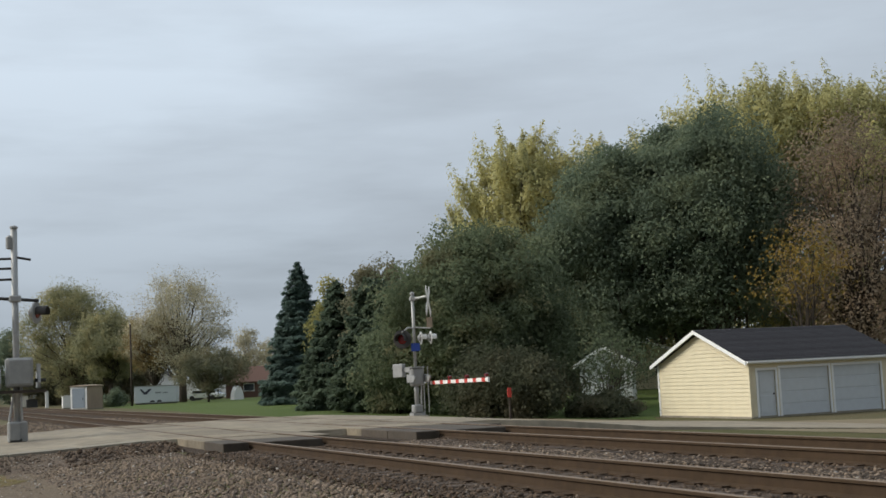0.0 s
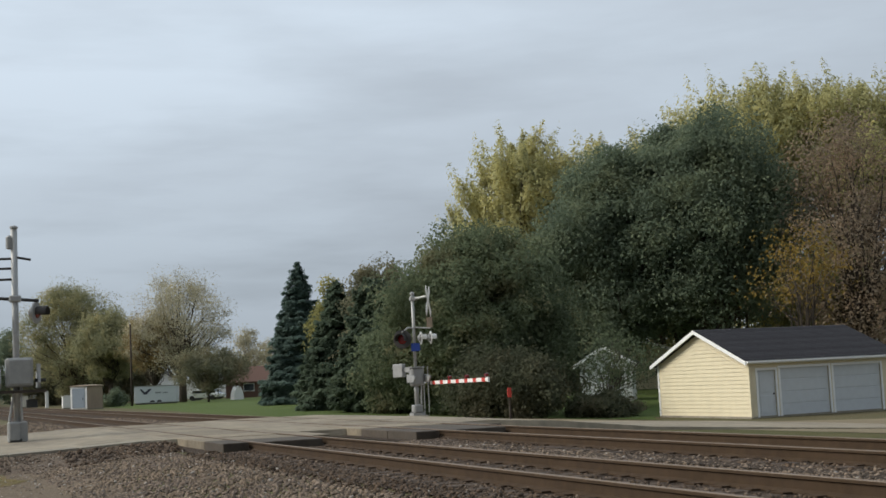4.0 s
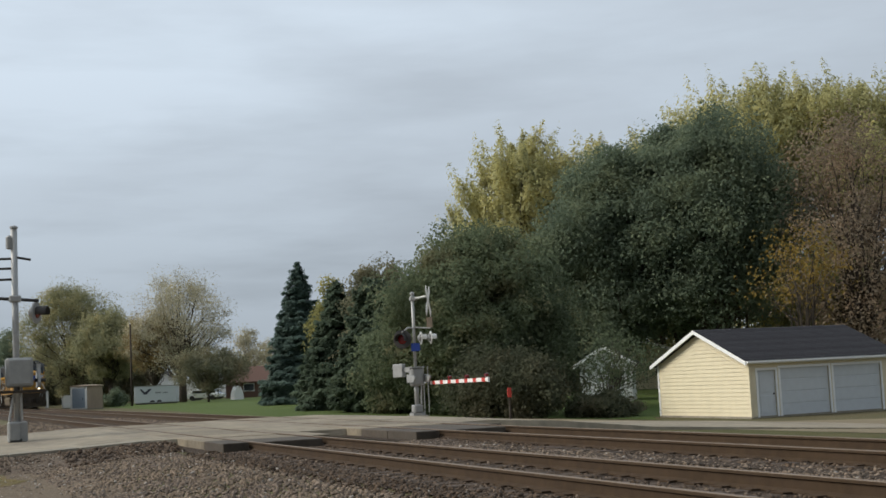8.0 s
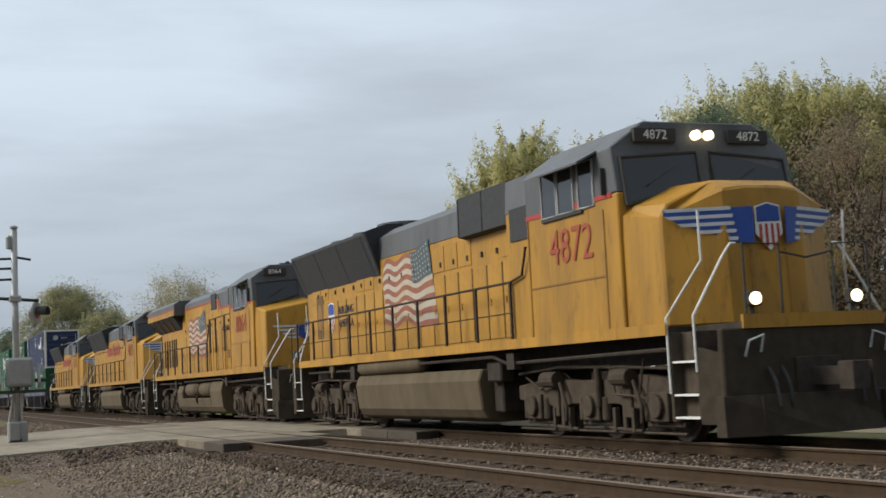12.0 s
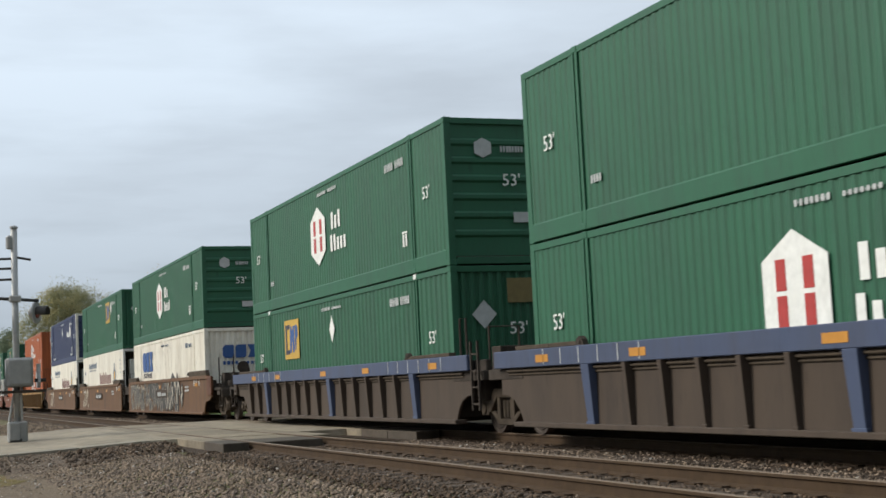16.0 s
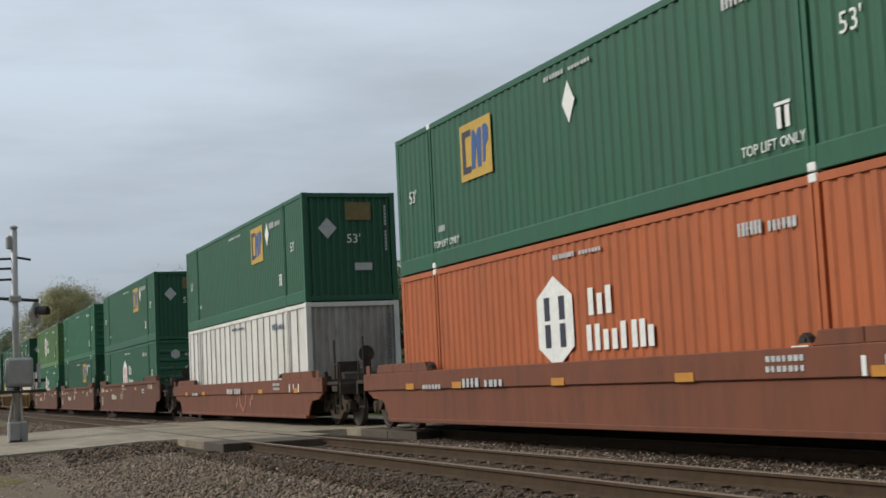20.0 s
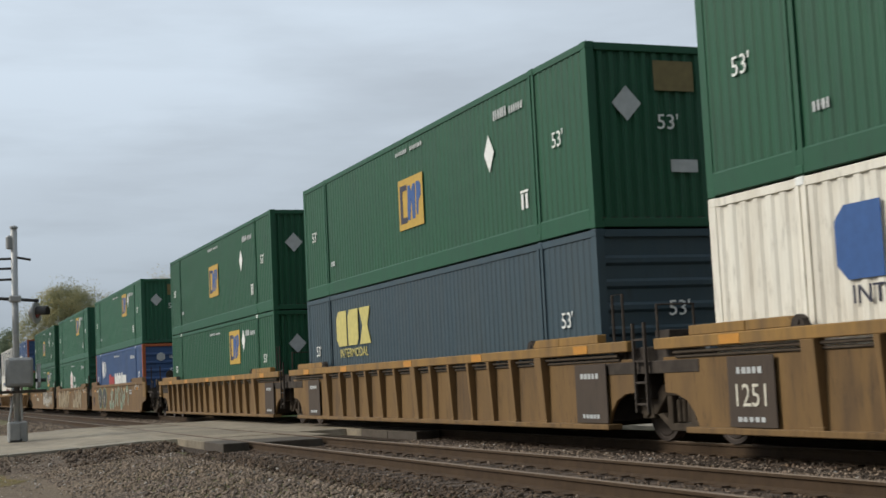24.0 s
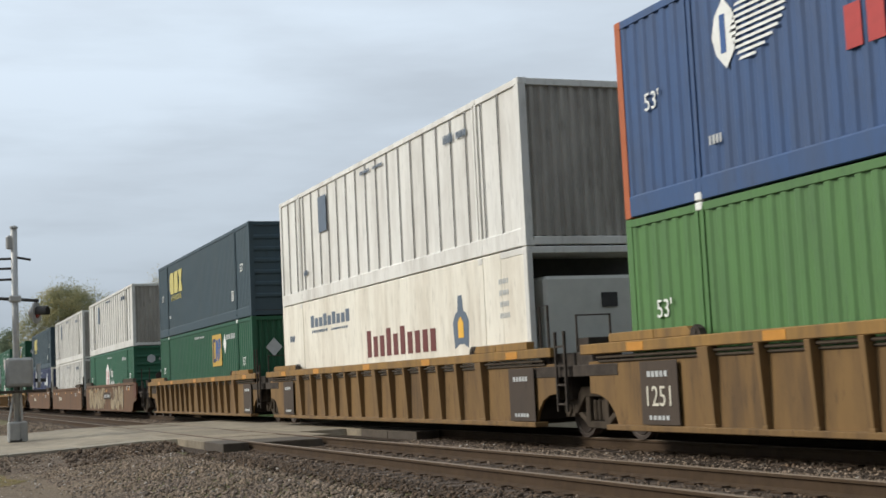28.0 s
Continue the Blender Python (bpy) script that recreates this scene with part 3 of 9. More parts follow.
# earth shoulder that runs down from the road's edge to the lot and the ballast
shoulder = Geo()
rows = steps(-12, 5.3, 0.5)
for y in rows:
    for k, x in enumerate((-31.1, -30.5, -29.8, -29.0)):
        f = k / 3
        z = (road_z(y) - 0.03) * (1 - f) + (ground_z(x, y) + 0.01) * f + 0.05 * f * (1 - f)
        shoulder.v.append((x + 0.25 * noise.noise(Vector((x, y * 0.9, 5.0))) * (k > 0), y, z + 0.03 * noise.noise(Vector((x * 2, y * 2, 1.0))) * (k > 0)))
shoulder.f = [(i * 4 + j, (i + 1) * 4 + j, (i + 1) * 4 + j + 1, i * 4 + j + 1) for i in range(len(rows) - 1) for j in range(3)]
solid("road_shoulder", shoulder, M_BALLAST, "brown earth and gravel shoulder of the road", "shoulder", kind="structure", smooth=True)

# crossing panels: concrete, with rubber ones at the open end


def panel(kind, width, length=1.83):
    mat = {"rubber": M_RUBBER, "concrete": M_PANEL}[kind]
    return cached(("panel", kind, width), lambda: Geo().box(0.008, length - 0.008, 0, width, -0.34, 0.0).mesh(kind + "_panel", mat, 0.012))


for word, yc in (("near", TRACK_NEAR), ("far", TRACK_FAR)):
    cross = thing("crossing_surface_" + word, pose(0, yc, 0), "worn concrete and rubber level crossing panels between the rails", "crossing panels", kind="structure")
    for i in range(11):
        x = -46.6 + 1.83 * i
        last = i == 10
        for y0, wide in ((-1.35, 0.51), (-0.66, 1.32), (0.84, 0.52)):
            if last and y0 > 0:
                continue
            kind = "rubber" if i >= (9 if word == "far" else 10) else "concrete"
            part("panel", panel(kind, wide), None, cross, at=(x + rng.uniform(-0.01, 0.01), y0, -0.008 + rng.uniform(-0.012, 0.004)))

# loose stones of the ballast and of the lot
def stones(name, regions, seed, label, mat=None):
    r = np.random.RandomState(seed)
    base = np.array([(1, 0, 0), (-1, 0, 0), (0, 1, 0), (0, -1, 0), (0, 0, 1), (0, 0, -1)], float)
    tri = np.array([(0, 2, 4), (2, 1, 4), (1, 3, 4), (3, 0, 4), (2, 0, 5), (1, 2, 5), (3, 1, 5), (0, 3, 5)])
    V = []
    for x0, x1, y0, y1, dens, size, lift in regions:
        n = int((x1 - x0) * (y1 - y0) * dens)
        xs, ys = r.uniform(x0, x1, n), r.uniform(y0, y1, n)
        s = size * r.uniform(0.5, 1.5, n)
        zs = np.array([lift(a, b) if callable(lift) else ground_z(a, b) + lift for a, b in zip(xs, ys)]) + s * r.uniform(-0.15, 0.45, n)
        q = r.normal(size=(n, 3, 3))
        q = np.linalg.qr(q)[0]
        loc = base[None] * (s[:, None, None] * r.uniform(0.55, 1.15, (n, 6, 1))) + r.normal(size=(n, 6, 3)) * (0.16 * s)[:, None, None]
        loc = np.einsum("nij,nkj->nki", q, loc)
        loc[:, :, 2] *= 0.75
        V.append(loc + np.stack([xs, ys, zs], -1)[:, None, :])
    V = np.concatenate(V)
    n = len(V)
    F = (tri[None] + 6 * np.arange(n)[:, None, None]).reshape(-1, 3)
    me = bpy.data.meshes.new(name)
    me.vertices.add(n * 6)
    me.vertices.foreach_set("co", V.reshape(-1))
    me.loops.add(len(F) * 3)
    me.loops.foreach_set("vertex_index", F.reshape(-1).astype(np.int32))
    me.polygons.add(len(F))
    me.polygons.foreach_set("loop_start", np.arange(0, len(F) * 3, 3, dtype=np.int32))
    me.update(calc_edges=True)
    me.materials.append(mat or M_STONE)
    tagged(new(name, me), label, "ballast", kind="stuff")


stones("ballast_stones", [(-29.2, -11, 2.3, 5.1, 330, 0.031, 0.0), (-26.5, -7, 8.2, 9.9, 380, 0.03, 0.0), (-27, -5, 12.1, 13.8, 90, 0.04, 0.0),
                          (-26.5, -10, 5.7, 8.2, 14, 0.03, 0.02), (-27, -6, 9.9, 12.1, 30, 0.032, 0.02), (-72, -47, 3.4, 6.1, 45, 0.05, 0.0),
                          (-72, -47, 8.0, 10.1, 45, 0.05, 0.0), (-72, -47, 12.0, 14.0, 30, 0.05, 0.0)], 5, "pinkish grey crushed stone ballast")


def shoulder_z(x, y):
    f = min(1.0, max(0.0, (x + 31.1) / 2.1))
    return (road_z(y) - 0.03) * (1 - f) + (ground_z(x, y) + 0.01) * f + 0.05 * f * (1 - f)


stones("track_stones", [(-27.5, -10, 5.0, 6.25, 210, 0.032, 0.01), (-26.5, -9, 6.35, 7.7, 160, 0.03, 0.012), (-26.5, -9, 7.85, 8.3, 200, 0.03, 0.01), (-27, -6, 9.7, 10.2, 180, 0.03, 0.01),
                        (-27, -6, 10.35, 11.7, 90, 0.03, 0.012), (-30.9, -28.6, 3.0, 5.4, 120, 0.05, shoulder_z)], 15, "dark oily stones and crumbled asphalt along the rails", M_STONEDARK)
stones("shoulder_stones", [(-31.0, -28.9, -6, 5.2, 150, 0.028, shoulder_z)], 16, "brown gravel on the road's shoulder")
stones("pale_stones", [(-29.5, -11, 1.2, 5.6, 4, 0.03, 0.015), (-31.0, -29, -4, 4.8, 8, 0.026, shoulder_z), (-26.5, -8, 8.3, 9.8, 6, 0.028, 0.01), (-31, -14, -0.5, 2.6, 7, 0.022, 0.005)], 17, "few pale stones strewn over the ballast", M_STONEPALE)
stones("lot_stones", [(-31, -14, -0.5, 2.6, 130, 0.022, 0.0)], 6, "scattered grey gravel stones")


# ---- trees ----
def leaf_mesh(name, centres, size, mat, r, face, droop=None, aspect=1.5, loose=0.3):
    """Many small leaves, one triangle each. face: the way each leaf looks; droop: the way it points."""
    n = len(centres)
    nrm = face + loose * r.normal(size=(n, 3))
    nrm /= np.linalg.norm(nrm, axis=1)[:, None] + 1e-9
    t = r.normal(size=(n, 3)) if droop is None else droop + 0.35 * r.normal(size=(n, 3))
    t -= nrm * np.sum(t * nrm, 1)[:, None]
    t /= np.linalg.norm(t, axis=1)[:, None] + 1e-9
    b = np.cross(nrm, t)
    s = (size * r.uniform(0.6, 1.4, n))[:, None]
    V = np.stack([centres - t * s * aspect * 0.45 - b * s * 0.5, centres - t * s * aspect * 0.3 + b * s * 0.55, centres + t * s * aspect * 0.6], 1)
    me = bpy.data.meshes.new(name)
    me.vertices.add(n * 3)
    me.vertices.foreach_set("co", V.reshape(-1))
    me.loops.add(n * 3)
    me.loops.foreach_set("vertex_index", np.arange(n * 3, dtype=np.int32))
    me.polygons.add(n)
    me.polygons.foreach_set("loop_start", np.arange(0, n * 3, 3, dtype=np.int32))
    me.update(calc_edges=True)
    me.materials.append(mat)
    return me


def broadleaf(x, y, height, width, mat, label, seed, leaves=22000, leaf=0.26, base=0.22, bark=None, clumps=130, spiky=0.0, shape=1.0, depth=None, name="tree", gap=0.55, wood=1.0, loose=0.45, lumpy=1.0):
    """A tapered, forking trunk and a crown of leaf clumps with gaps and an uneven outline. spiky: upswept, pointed plumes."""
    r = np.random.RandomState(seed)
    z = ground_z(x, y) - 0.1
    tree = thing(name, pose(x, y, z), label, "tree" if name == "tree" else "shrub")
    depth = depth or width
    zb, zc = base * height, height
    g = Geo()
    fork = height * (0.22 if base > 0.1 else 0.08)
    r0 = 0.02 * height * wood
    g.tube([(0, 0, -0.3), (0.02 * height * r.normal() * 0.3, 0, fork * 0.5), (0, 0, fork)], r0 * 1.25, 9, r0)
    # clump centres: more of them towards the skin of the crown
    C = []
    while len(C) < clumps:
        d = r.normal(size=3)
        d /= np.linalg.norm(d)
        k = r.uniform(0.15, 1.0) ** 0.45
        bulge = 1 + 0.2 * lumpy * noise.noise(Vector((d[0] * 1.7 + seed, d[1] * 1.7, d[2] * 1.7))) + 0.16 * lumpy * noise.noise(Vector((d[0] * 4.5 + seed, d[1] * 4.5, d[2] * 4.5)))
        cz = (zb + zc) / 2 + d[2] * k * (zc - zb) / 2 * (0.97 if d[2] > 0 else 1.0)
        rel = (cz - zb) / (zc - zb)
        taper = (1.0 - abs(2 * rel - 0.85) ** 2.4 * 0.35 * shape)
        if spiky:
            cz = min(cz, zc - 0.1 * height * r.uniform(0.3, 1.2))
        C.append((d[0] * k * depth / 2 * taper * bulge, d[1] * k * width / 2 * taper * bulge, min(cz * (1 + 0.05 * (bulge - 1)), zc)))
    C = np.array(C)
    for i in range(len(C)):
        if i % 3 and (gap < 0.65 or i % 3 == 2):
            continue
        c = C[i]
        a = np.array([0, 0, fork * r.uniform(0.7, 1.0)])
        mid = a + (c - a) * 0.5 + np.array([0, 0, 0.05 * height * r.uniform(0.2, 1)])
        mid[:2] *= 0.72
        bow = a + (c - a) * 0.25 + r.normal(size=3) * 0.02 * height
        g.tube([tuple(a), tuple(bow), tuple(mid + r.normal(size=3) * 0.015 * height), tuple(a + (c - a) * 0.78 + r.normal(size=3) * 0.015 * height), tuple(c * 0.97)], r0 * r.uniform(0.22, 0.5) * (1.0 if i % 3 == 0 else 0.5), 5, 0.015)
    part("trunk", g, bark or M_BARK, tree, smooth=True)
    rad = 0.5 * (width * depth * (zc - zb) / clumps) ** (1 / 3) * (1.35 * gap + 0.35)
    per = int(leaves * 2.3) // clumps
    cs, face, droop = [], [], []
    for c in C:
        k = 0.5 * r.normal(size=(per, 3))
        far = np.linalg.norm(k, axis=1)
        k *= np.where(far > 1, r.uniform(0.2, 1, per) ** 0.5 / far, 1.0)[:, None]
        k *= r.uniform(0.65, 1.4, 3)
        out = k * 0.8 + np.array([0.8 * c[0] / width, 0.8 * c[1] / width, 0.3 + 0.4 * (c[2] - (zb + zc) / 2) / (zc - zb)])
        size = rad * r.uniform(0.5, 1.25 + 0.3 * (lumpy > 1))
        if spiky:
            # a plume: long, upswept and running out to a point
            axis = np.array([1.1 * c[0] / width, 1.1 * c[1] / width, 1.0]) + 0.12 * r.normal(size=3)
            axis /= np.linalg.norm(axis)
            along = k @ axis
            thin = np.clip(1.0 - 0.75 * along, 0.25, 1.25)[:, None]
            k = (k - along[:, None] * axis) * 0.8 * thin * size * 1.2 + along[:, None] * axis * size * spiky
            droop.append(np.repeat(axis[None], per, 0))
        else:
            k = k * (1.8 if gap < 0.6 else 1.45) * size * np.array([1, 1, 0.85])
        cs.append(c + k)
        face.append(out)
    cs, face = np.concatenate(cs), np.concatenate(face)
    keep = cs[:, 2] > 0.15
    part("crown", leaf_mesh("crown", cs[keep], leaf * 0.72, mat, r, face[keep], np.concatenate(droop)[keep] if spiky else None, 2.2 if spiky else 1.5, 0.3 if spiky else loose), None, tree)
    return tree


def conifer(x, y, height, width, mat, label, seed, leaves=90000, low=0.03, power=0.5, rise=-0.2):
    """Tiers of flat boughs set with short needle sprays round a straight trunk. rise: how far the boughs climb on their way out."""
    r = np.random.RandomState(seed)
    z = ground_z(x, y) - 0.1
    tree = thing("conifer_tree", pose(x, y, z), label, "tree")
    g = Geo().tube([(0, 0, -0.3), (0, 0, height * 0.5), (0, 0, height * 0.98)], 0.017 * height, 8, 0.015)
    boughs = []
    levels = int(height * 4.2)
    for i in range(levels):
        f = (i + 0.5) / levels
        h = height * (low + (1 - low) * f)
        reach = width / 2 * (1 - f) ** power * r.uniform(0.86, 1.08) + 0.05
        nb = max(6, int(17 * (1 - f) + 6))
        for b in range(nb):
            boughs.append((2 * math.pi * (b + r.uniform(-0.3, 0.3)) / nb + i * 0.7, reach * r.uniform(0.72, 1.12), h + r.uniform(-0.14, 0.14), f))
    share = leaves / sum(L ** 1.5 + 0.1 for _, L, _, _ in boughs)
    cs, dr, fc = [], [], []
    for j, (a, L, h, f) in enumerate(boughs):
        out, side = np.array([math.cos(a), math.sin(a), 0]), np.array([-math.sin(a), math.cos(a), 0])
        st = np.array([0, 0, h])
        end = st + out * L + np.array([0, 0, L * (rise + 0.9 * max(0.0, f - 0.65))])
        if j % 2 == 0:
            g.tube([tuple(st), tuple(st + (end - st) * 0.6), tuple(end)], 0.02 + 0.01 * L, 4, 0.01)
        m = max(8, int(share * (L ** 1.5 + 0.1)))
        k = r.uniform(0.2, 1, (m, 1)) ** 0.65
        fan = 0.30 * L * np.sin(math.pi * np.minimum(1, k * 0.92)) + 0.06
        u = r.uniform(-1, 1, (m, 1))
        p = st + (end - st) * k + side * u * fan
        p[:, 2] += (0.10 * L * k[:, 0] ** 3 - 0.10 * np.abs(u[:, 0]) - np.abs(r.normal(size=m)) * 0.13)
        cs.append(p)
        dr.append(out + side * u * 0.8 + np.array([0, 0, -0.25]))
        fc.append(np.repeat(out[None] * 0.55 + np.array([[0, 0, 0.9]]), m, 0))
    part("trunk", g, M_BARK, tree, smooth=True)
    part("crown", leaf_mesh("crown", np.concatenate(cs), 0.125, mat, r, np.concatenate(fc), np.concatenate(dr), 2.0), None, tree)
    return tree


G_DARK = leafage("dark_green_leaves", [(0.0, (0.037, 0.047, 0.032)), (0.45, (0.050, 0.062, 0.041)), (0.85, (0.07, 0.079, 0.047)), (1.0, (0.10, 0.098, 0.054))], 3.3)
G_MAPLE = leafage("bronze_green_leaves", [(0.0, (0.034, 0.042, 0.026)), (0.5, (0.05, 0.06, 0.034)), (0.9, (0.075, 0.068, 0.038)), (1.0, (0.11, 0.08, 0.045))], 3.3)
G_BRUSH = leafage("brown_green_brush", [(0.0, (0.03, 0.034, 0.022)), (0.5, (0.045, 0.047, 0.029)), (0.9, (0.062, 0.054, 0.034)), (1.0, (0.085, 0.063, 0.04))], 2.6)
G_YELLOW = leafage("yellowing_leaves", [(0.0, (0.20, 0.20, 0.105)), (0.4, (0.27, 0.255, 0.125)), (0.8, (0.33, 0.30, 0.135)), (1.0, (0.42, 0.36, 0.16))], 1.75)
G_OLIVE = leafage("olive_leaves", [(0.0, (0.085, 0.09, 0.04)), (0.5, (0.14, 0.135, 0.055)), (1.0, (0.23, 0.185, 0.065))], 2.2)
G_GREYOLIVE = leafage("grey_olive_leaves", [(0.0, (0.10, 0.105, 0.066)), (0.5, (0.15, 0.145, 0.08)), (1.0, (0.23, 0.19, 0.09))], 2.2)
G_RUST = leafage("olive_brown_leaves", [(0.0, (0.08, 0.086, 0.058)), (0.5, (0.115, 0.112, 0.07)), (1.0, (0.18, 0.14, 0.08))], 1.8)
G_PINK = leafage("reddish_brown_leaves", [(0.0, (0.10, 0.088, 0.066)), (0.5, (0.15, 0.115, 0.08)), (1.0, (0.22, 0.15, 0.095))], 1.95)
G_ORANGE = leafage("orange_leaves", [(0.0, (0.15, 0.11, 0.035)), (0.6, (0.24, 0.165, 0.045)), (1.0, (0.34, 0.22, 0.05))], 1.2)
G_AMBER = leafage("amber_leaves", [(0.0, (0.15, 0.12, 0.06)), (0.6, (0.22, 0.165, 0.075)), (1.0, (0.30, 0.205, 0.08))], 1.3)
G_THIN = leafage("thin_tan_leaves", [(0.0, (0.165, 0.158, 0.115)), (0.6, (0.25, 0.228, 0.155)), (1.0, (0.34, 0.30, 0.19))], 1.85)
G_SPRUCE = leafage("blue_green_needles", [(0.0, (0.03, 0.045, 0.038)), (0.6, (0.048, 0.068, 0.056)), (1.0, (0.07, 0.092, 0.074))], 2.7)
G_FIR = leafage("green_needles", [(0.0, (0.031, 0.042, 0.028)), (0.6, (0.047, 0.062, 0.041)), (1.0, (0.07, 0.084, 0.05))], 2.6)

# the far side of the lawn and along the tracks to the west
broadleaf(-205.2, 22.6, 18.2, 15.0, G_GREYOLIVE, "broad tree with thinning olive-yellow leaves beyond the lawn", 1, 26000, 0.21, base=0.08, gap=0.6, clumps=190)
broadleaf(-195.0, 26.3, 13.2, 9.0, G_GREYOLIVE, "olive tree standing behind others along the track", 2, 15000, 0.24, base=0.27)
broadleaf(-171.1, 31.9, 16.6, 13.0, G_THIN, "half-bare tree with pale tan leaves", 3, 13000, 0.17, gap=0.7, wood=1.25, clumps=170)
broadleaf(-153.0, 31.4, 6.2, 8.0, G_RUST, "small grey-green tree under a half-bare one", 4, 7000, 0.2, base=0.22, gap=0.72, clumps=90)
broadleaf(-257.0, 60.5, 12.8, 7.0, G_THIN, "far bare tree with few leaves", 5, 2200, 0.3, bark=M_BARKPALE)
broadleaf(-263.0, 66.5, 11.0, 6.0, G_THIN, "far bare tree with few leaves", 15, 1800, 0.3, bark=M_BARKPALE)
broadleaf(-174.5, 29.0, 11.8, 7.4, G_AMBER, "tree with orange-brown autumn leaves", 6, 6500, 0.22, base=0.34, gap=0.75)
broadleaf(-330.0, 22.0, 17.0, 12.0, G_DARK, "dark far tree beside the line", 7, 8000, 0.4, base=0.05)
broadleaf(-262.0, 34.0, 11.0, 20.0, G_OLIVE, "far olive trees behind the trailer", 8, 9000, 0.4, base=0.02)
broadleaf(-153.6, 21.0, 2.0, 2.6, G_DARK, "low dark bush beside the relay cabin", 9, 2500, 0.16, base=0.0, name="shrub", clumps=30)

# conifers at the end of the lawn
conifer(-102.2, 28.2, 11.1, 6.5, G_SPRUCE, "tall blue-green spruce with drooping boughs", 21, 130000, power=0.68)
conifer(-81.0, 24.8, 8.1, 6.1, G_FIR, "smaller dark green spruce beside the lawn", 22, 120000, power=0.62)
conifer(-74.6, 25.1, 7.6, 5.6, G_FIR, "bushy dark green conifer beside the crossing", 23, 150000, power=0.42, rise=0.1)
broadleaf(-79.7, 27.3, 9.4, 5.8, G_RUST, "tree with olive-brown crown behind conifers", 24, 20000, 0.18, base=0.05)
for i, (x, y, h, w) in enumerate([(-226.0, 20.2, 9.0, 9.0), (-224.0, 26.4, 10.0, 9.5), (-222.0, 32.4, 9.0, 9.0)]):
    broadleaf(x, y, h, w, G_RUST, "grey-brown undergrowth along the line", 70 + i, 9000, 0.3, base=0.0, name="shrub", clumps=90)
broadleaf(-84.0, 25.4, 8.2, 2.4, G_OLIVE, "slim yellow-green tree between conifers", 27, 4000, 0.2, base=0.1, clumps=50)
broadleaf(-66.7, 28.0, 10.0, 9.2, G_MAPLE, "round dense bronze-green maple", 25, 76000, 0.155, shape=0.1, base=0.03, clumps=380, gap=0.45, lumpy=1.3, loose=0.8)
broadleaf(-70.5, 24.9, 5.2, 4.4, G_MAPLE, "dark dense tree beside the crossing", 26, 16000, 0.18, base=0.02, lumpy=1.6, loose=0.8)

# the high trees behind the garage
broadleaf(-109.2, 51.0, 23.0, 12.6, G_YELLOW, "tall maple turning yellow in autumn", 31, 38000, 0.21, base=0.1, spiky=2.1, clumps=300, shape=0.3)
broadleaf(-105.6, 55.6, 22.6, 9.5, G_YELLOW, "tall maple turning yellow in autumn", 32, 22000, 0.21, base=0.12, spiky=2.1, clumps=240, shape=0.3)
broadleaf(-99.8, 58.6, 22.6, 12.0, G_YELLOW, "tall maple turning yellow in autumn", 47, 20000, 0.21, base=0.12, spiky=2.1, clumps=240, shape=0.3)
broadleaf(-81.7, 45.0, 17.0, 10.4, G_DARK, "large dark green tree behind the garage", 33, 62000, 0.19, base=0.2, clumps=420, gap=0.5, lumpy=1.9, loose=0.8)
broadleaf(-77.5, 49.9, 18.9, 11.6, G_DARK, "large dark green tree behind the garage", 34, 66000, 0.19, base=0.2, clumps=420, gap=0.5, lumpy=1.9, loose=0.8)
broadleaf(-82.0, 49.9, 18.6, 9.0, G_DARK, "large dark green tree behind the garage", 48, 40000, 0.19, base=0.25, clumps=300, gap=0.5, lumpy=1.8, loose=0.8)
broadleaf(-97.2, 67.6, 26.2, 15.5, G_YELLOW, "very tall yellow-green tree behind darker ones", 35, 24000, 0.21, base=0.5, spiky=2.1, clumps=300, shape=0.2)
broadleaf(-92.6, 73.0, 25.6, 14.0, G_YELLOW, "very tall yellow-green tree behind darker ones", 36, 19000, 0.21, base=0.5, spiky=2.1, clumps=280, shape=0.2)
broadleaf(-69.4, 55.2, 17.6, 10.5, G_PINK, "tree with thin reddish-brown leaves", 37, 8500, 0.17, base=0.12, gap=0.8)
broadleaf(-64.2, 46.9, 10.5, 5.0, G_ORANGE, "lower tree with sparse orange-yellow leaves", 38, 620, 0.18, base=0.5, gap=0.85, clumps=30)
broadleaf(-70.5, 63.6, 17.5, 11.0, G_PINK, "tree with thin reddish-brown leaves", 39, 8500, 0.19, base=0.08, gap=0.8)
broadleaf(-83.0, 62.0, 10.4, 12.0, G_OLIVE, "olive undergrowth tree behind the garage", 40, 14000, 0.26, base=0.02)
broadleaf(-92.0, 45.5, 9.5, 9.0, G_DARK, "dark undergrowth tree behind the house", 41, 14000, 0.26, base=0.0)
broadleaf(-92.0, 36.5, 9.0, 8.0, G_DARK, "dark undergrowth tree behind the conifers", 46, 12000, 0.26, base=0.0)
for i, (x, y, h, w) in enumerate([(-60.9, 26.2, 3.5, 4.2), (-59.0, 27.4, 3.2, 3.2), (-66.6, 30.9, 4.0, 4.4), (-60.5, 32.0, 1.3, 3.0)]):
    broadleaf(x, y, h, w, G_BRUSH, "brushy dark shrub beside the alley", 50 + i, 8000, 0.13, base=0.0, name="shrub", clumps=90, lumpy=2.0, loose=0.9)
broadleaf(-69.7, 37.4, 4.6, 6.4, G_MAPLE, "loose dark bush in front of a house", 42, 1150, 0.16, base=0.1, name="shrub", gap=0.85, clumps=90, wood=0.6)
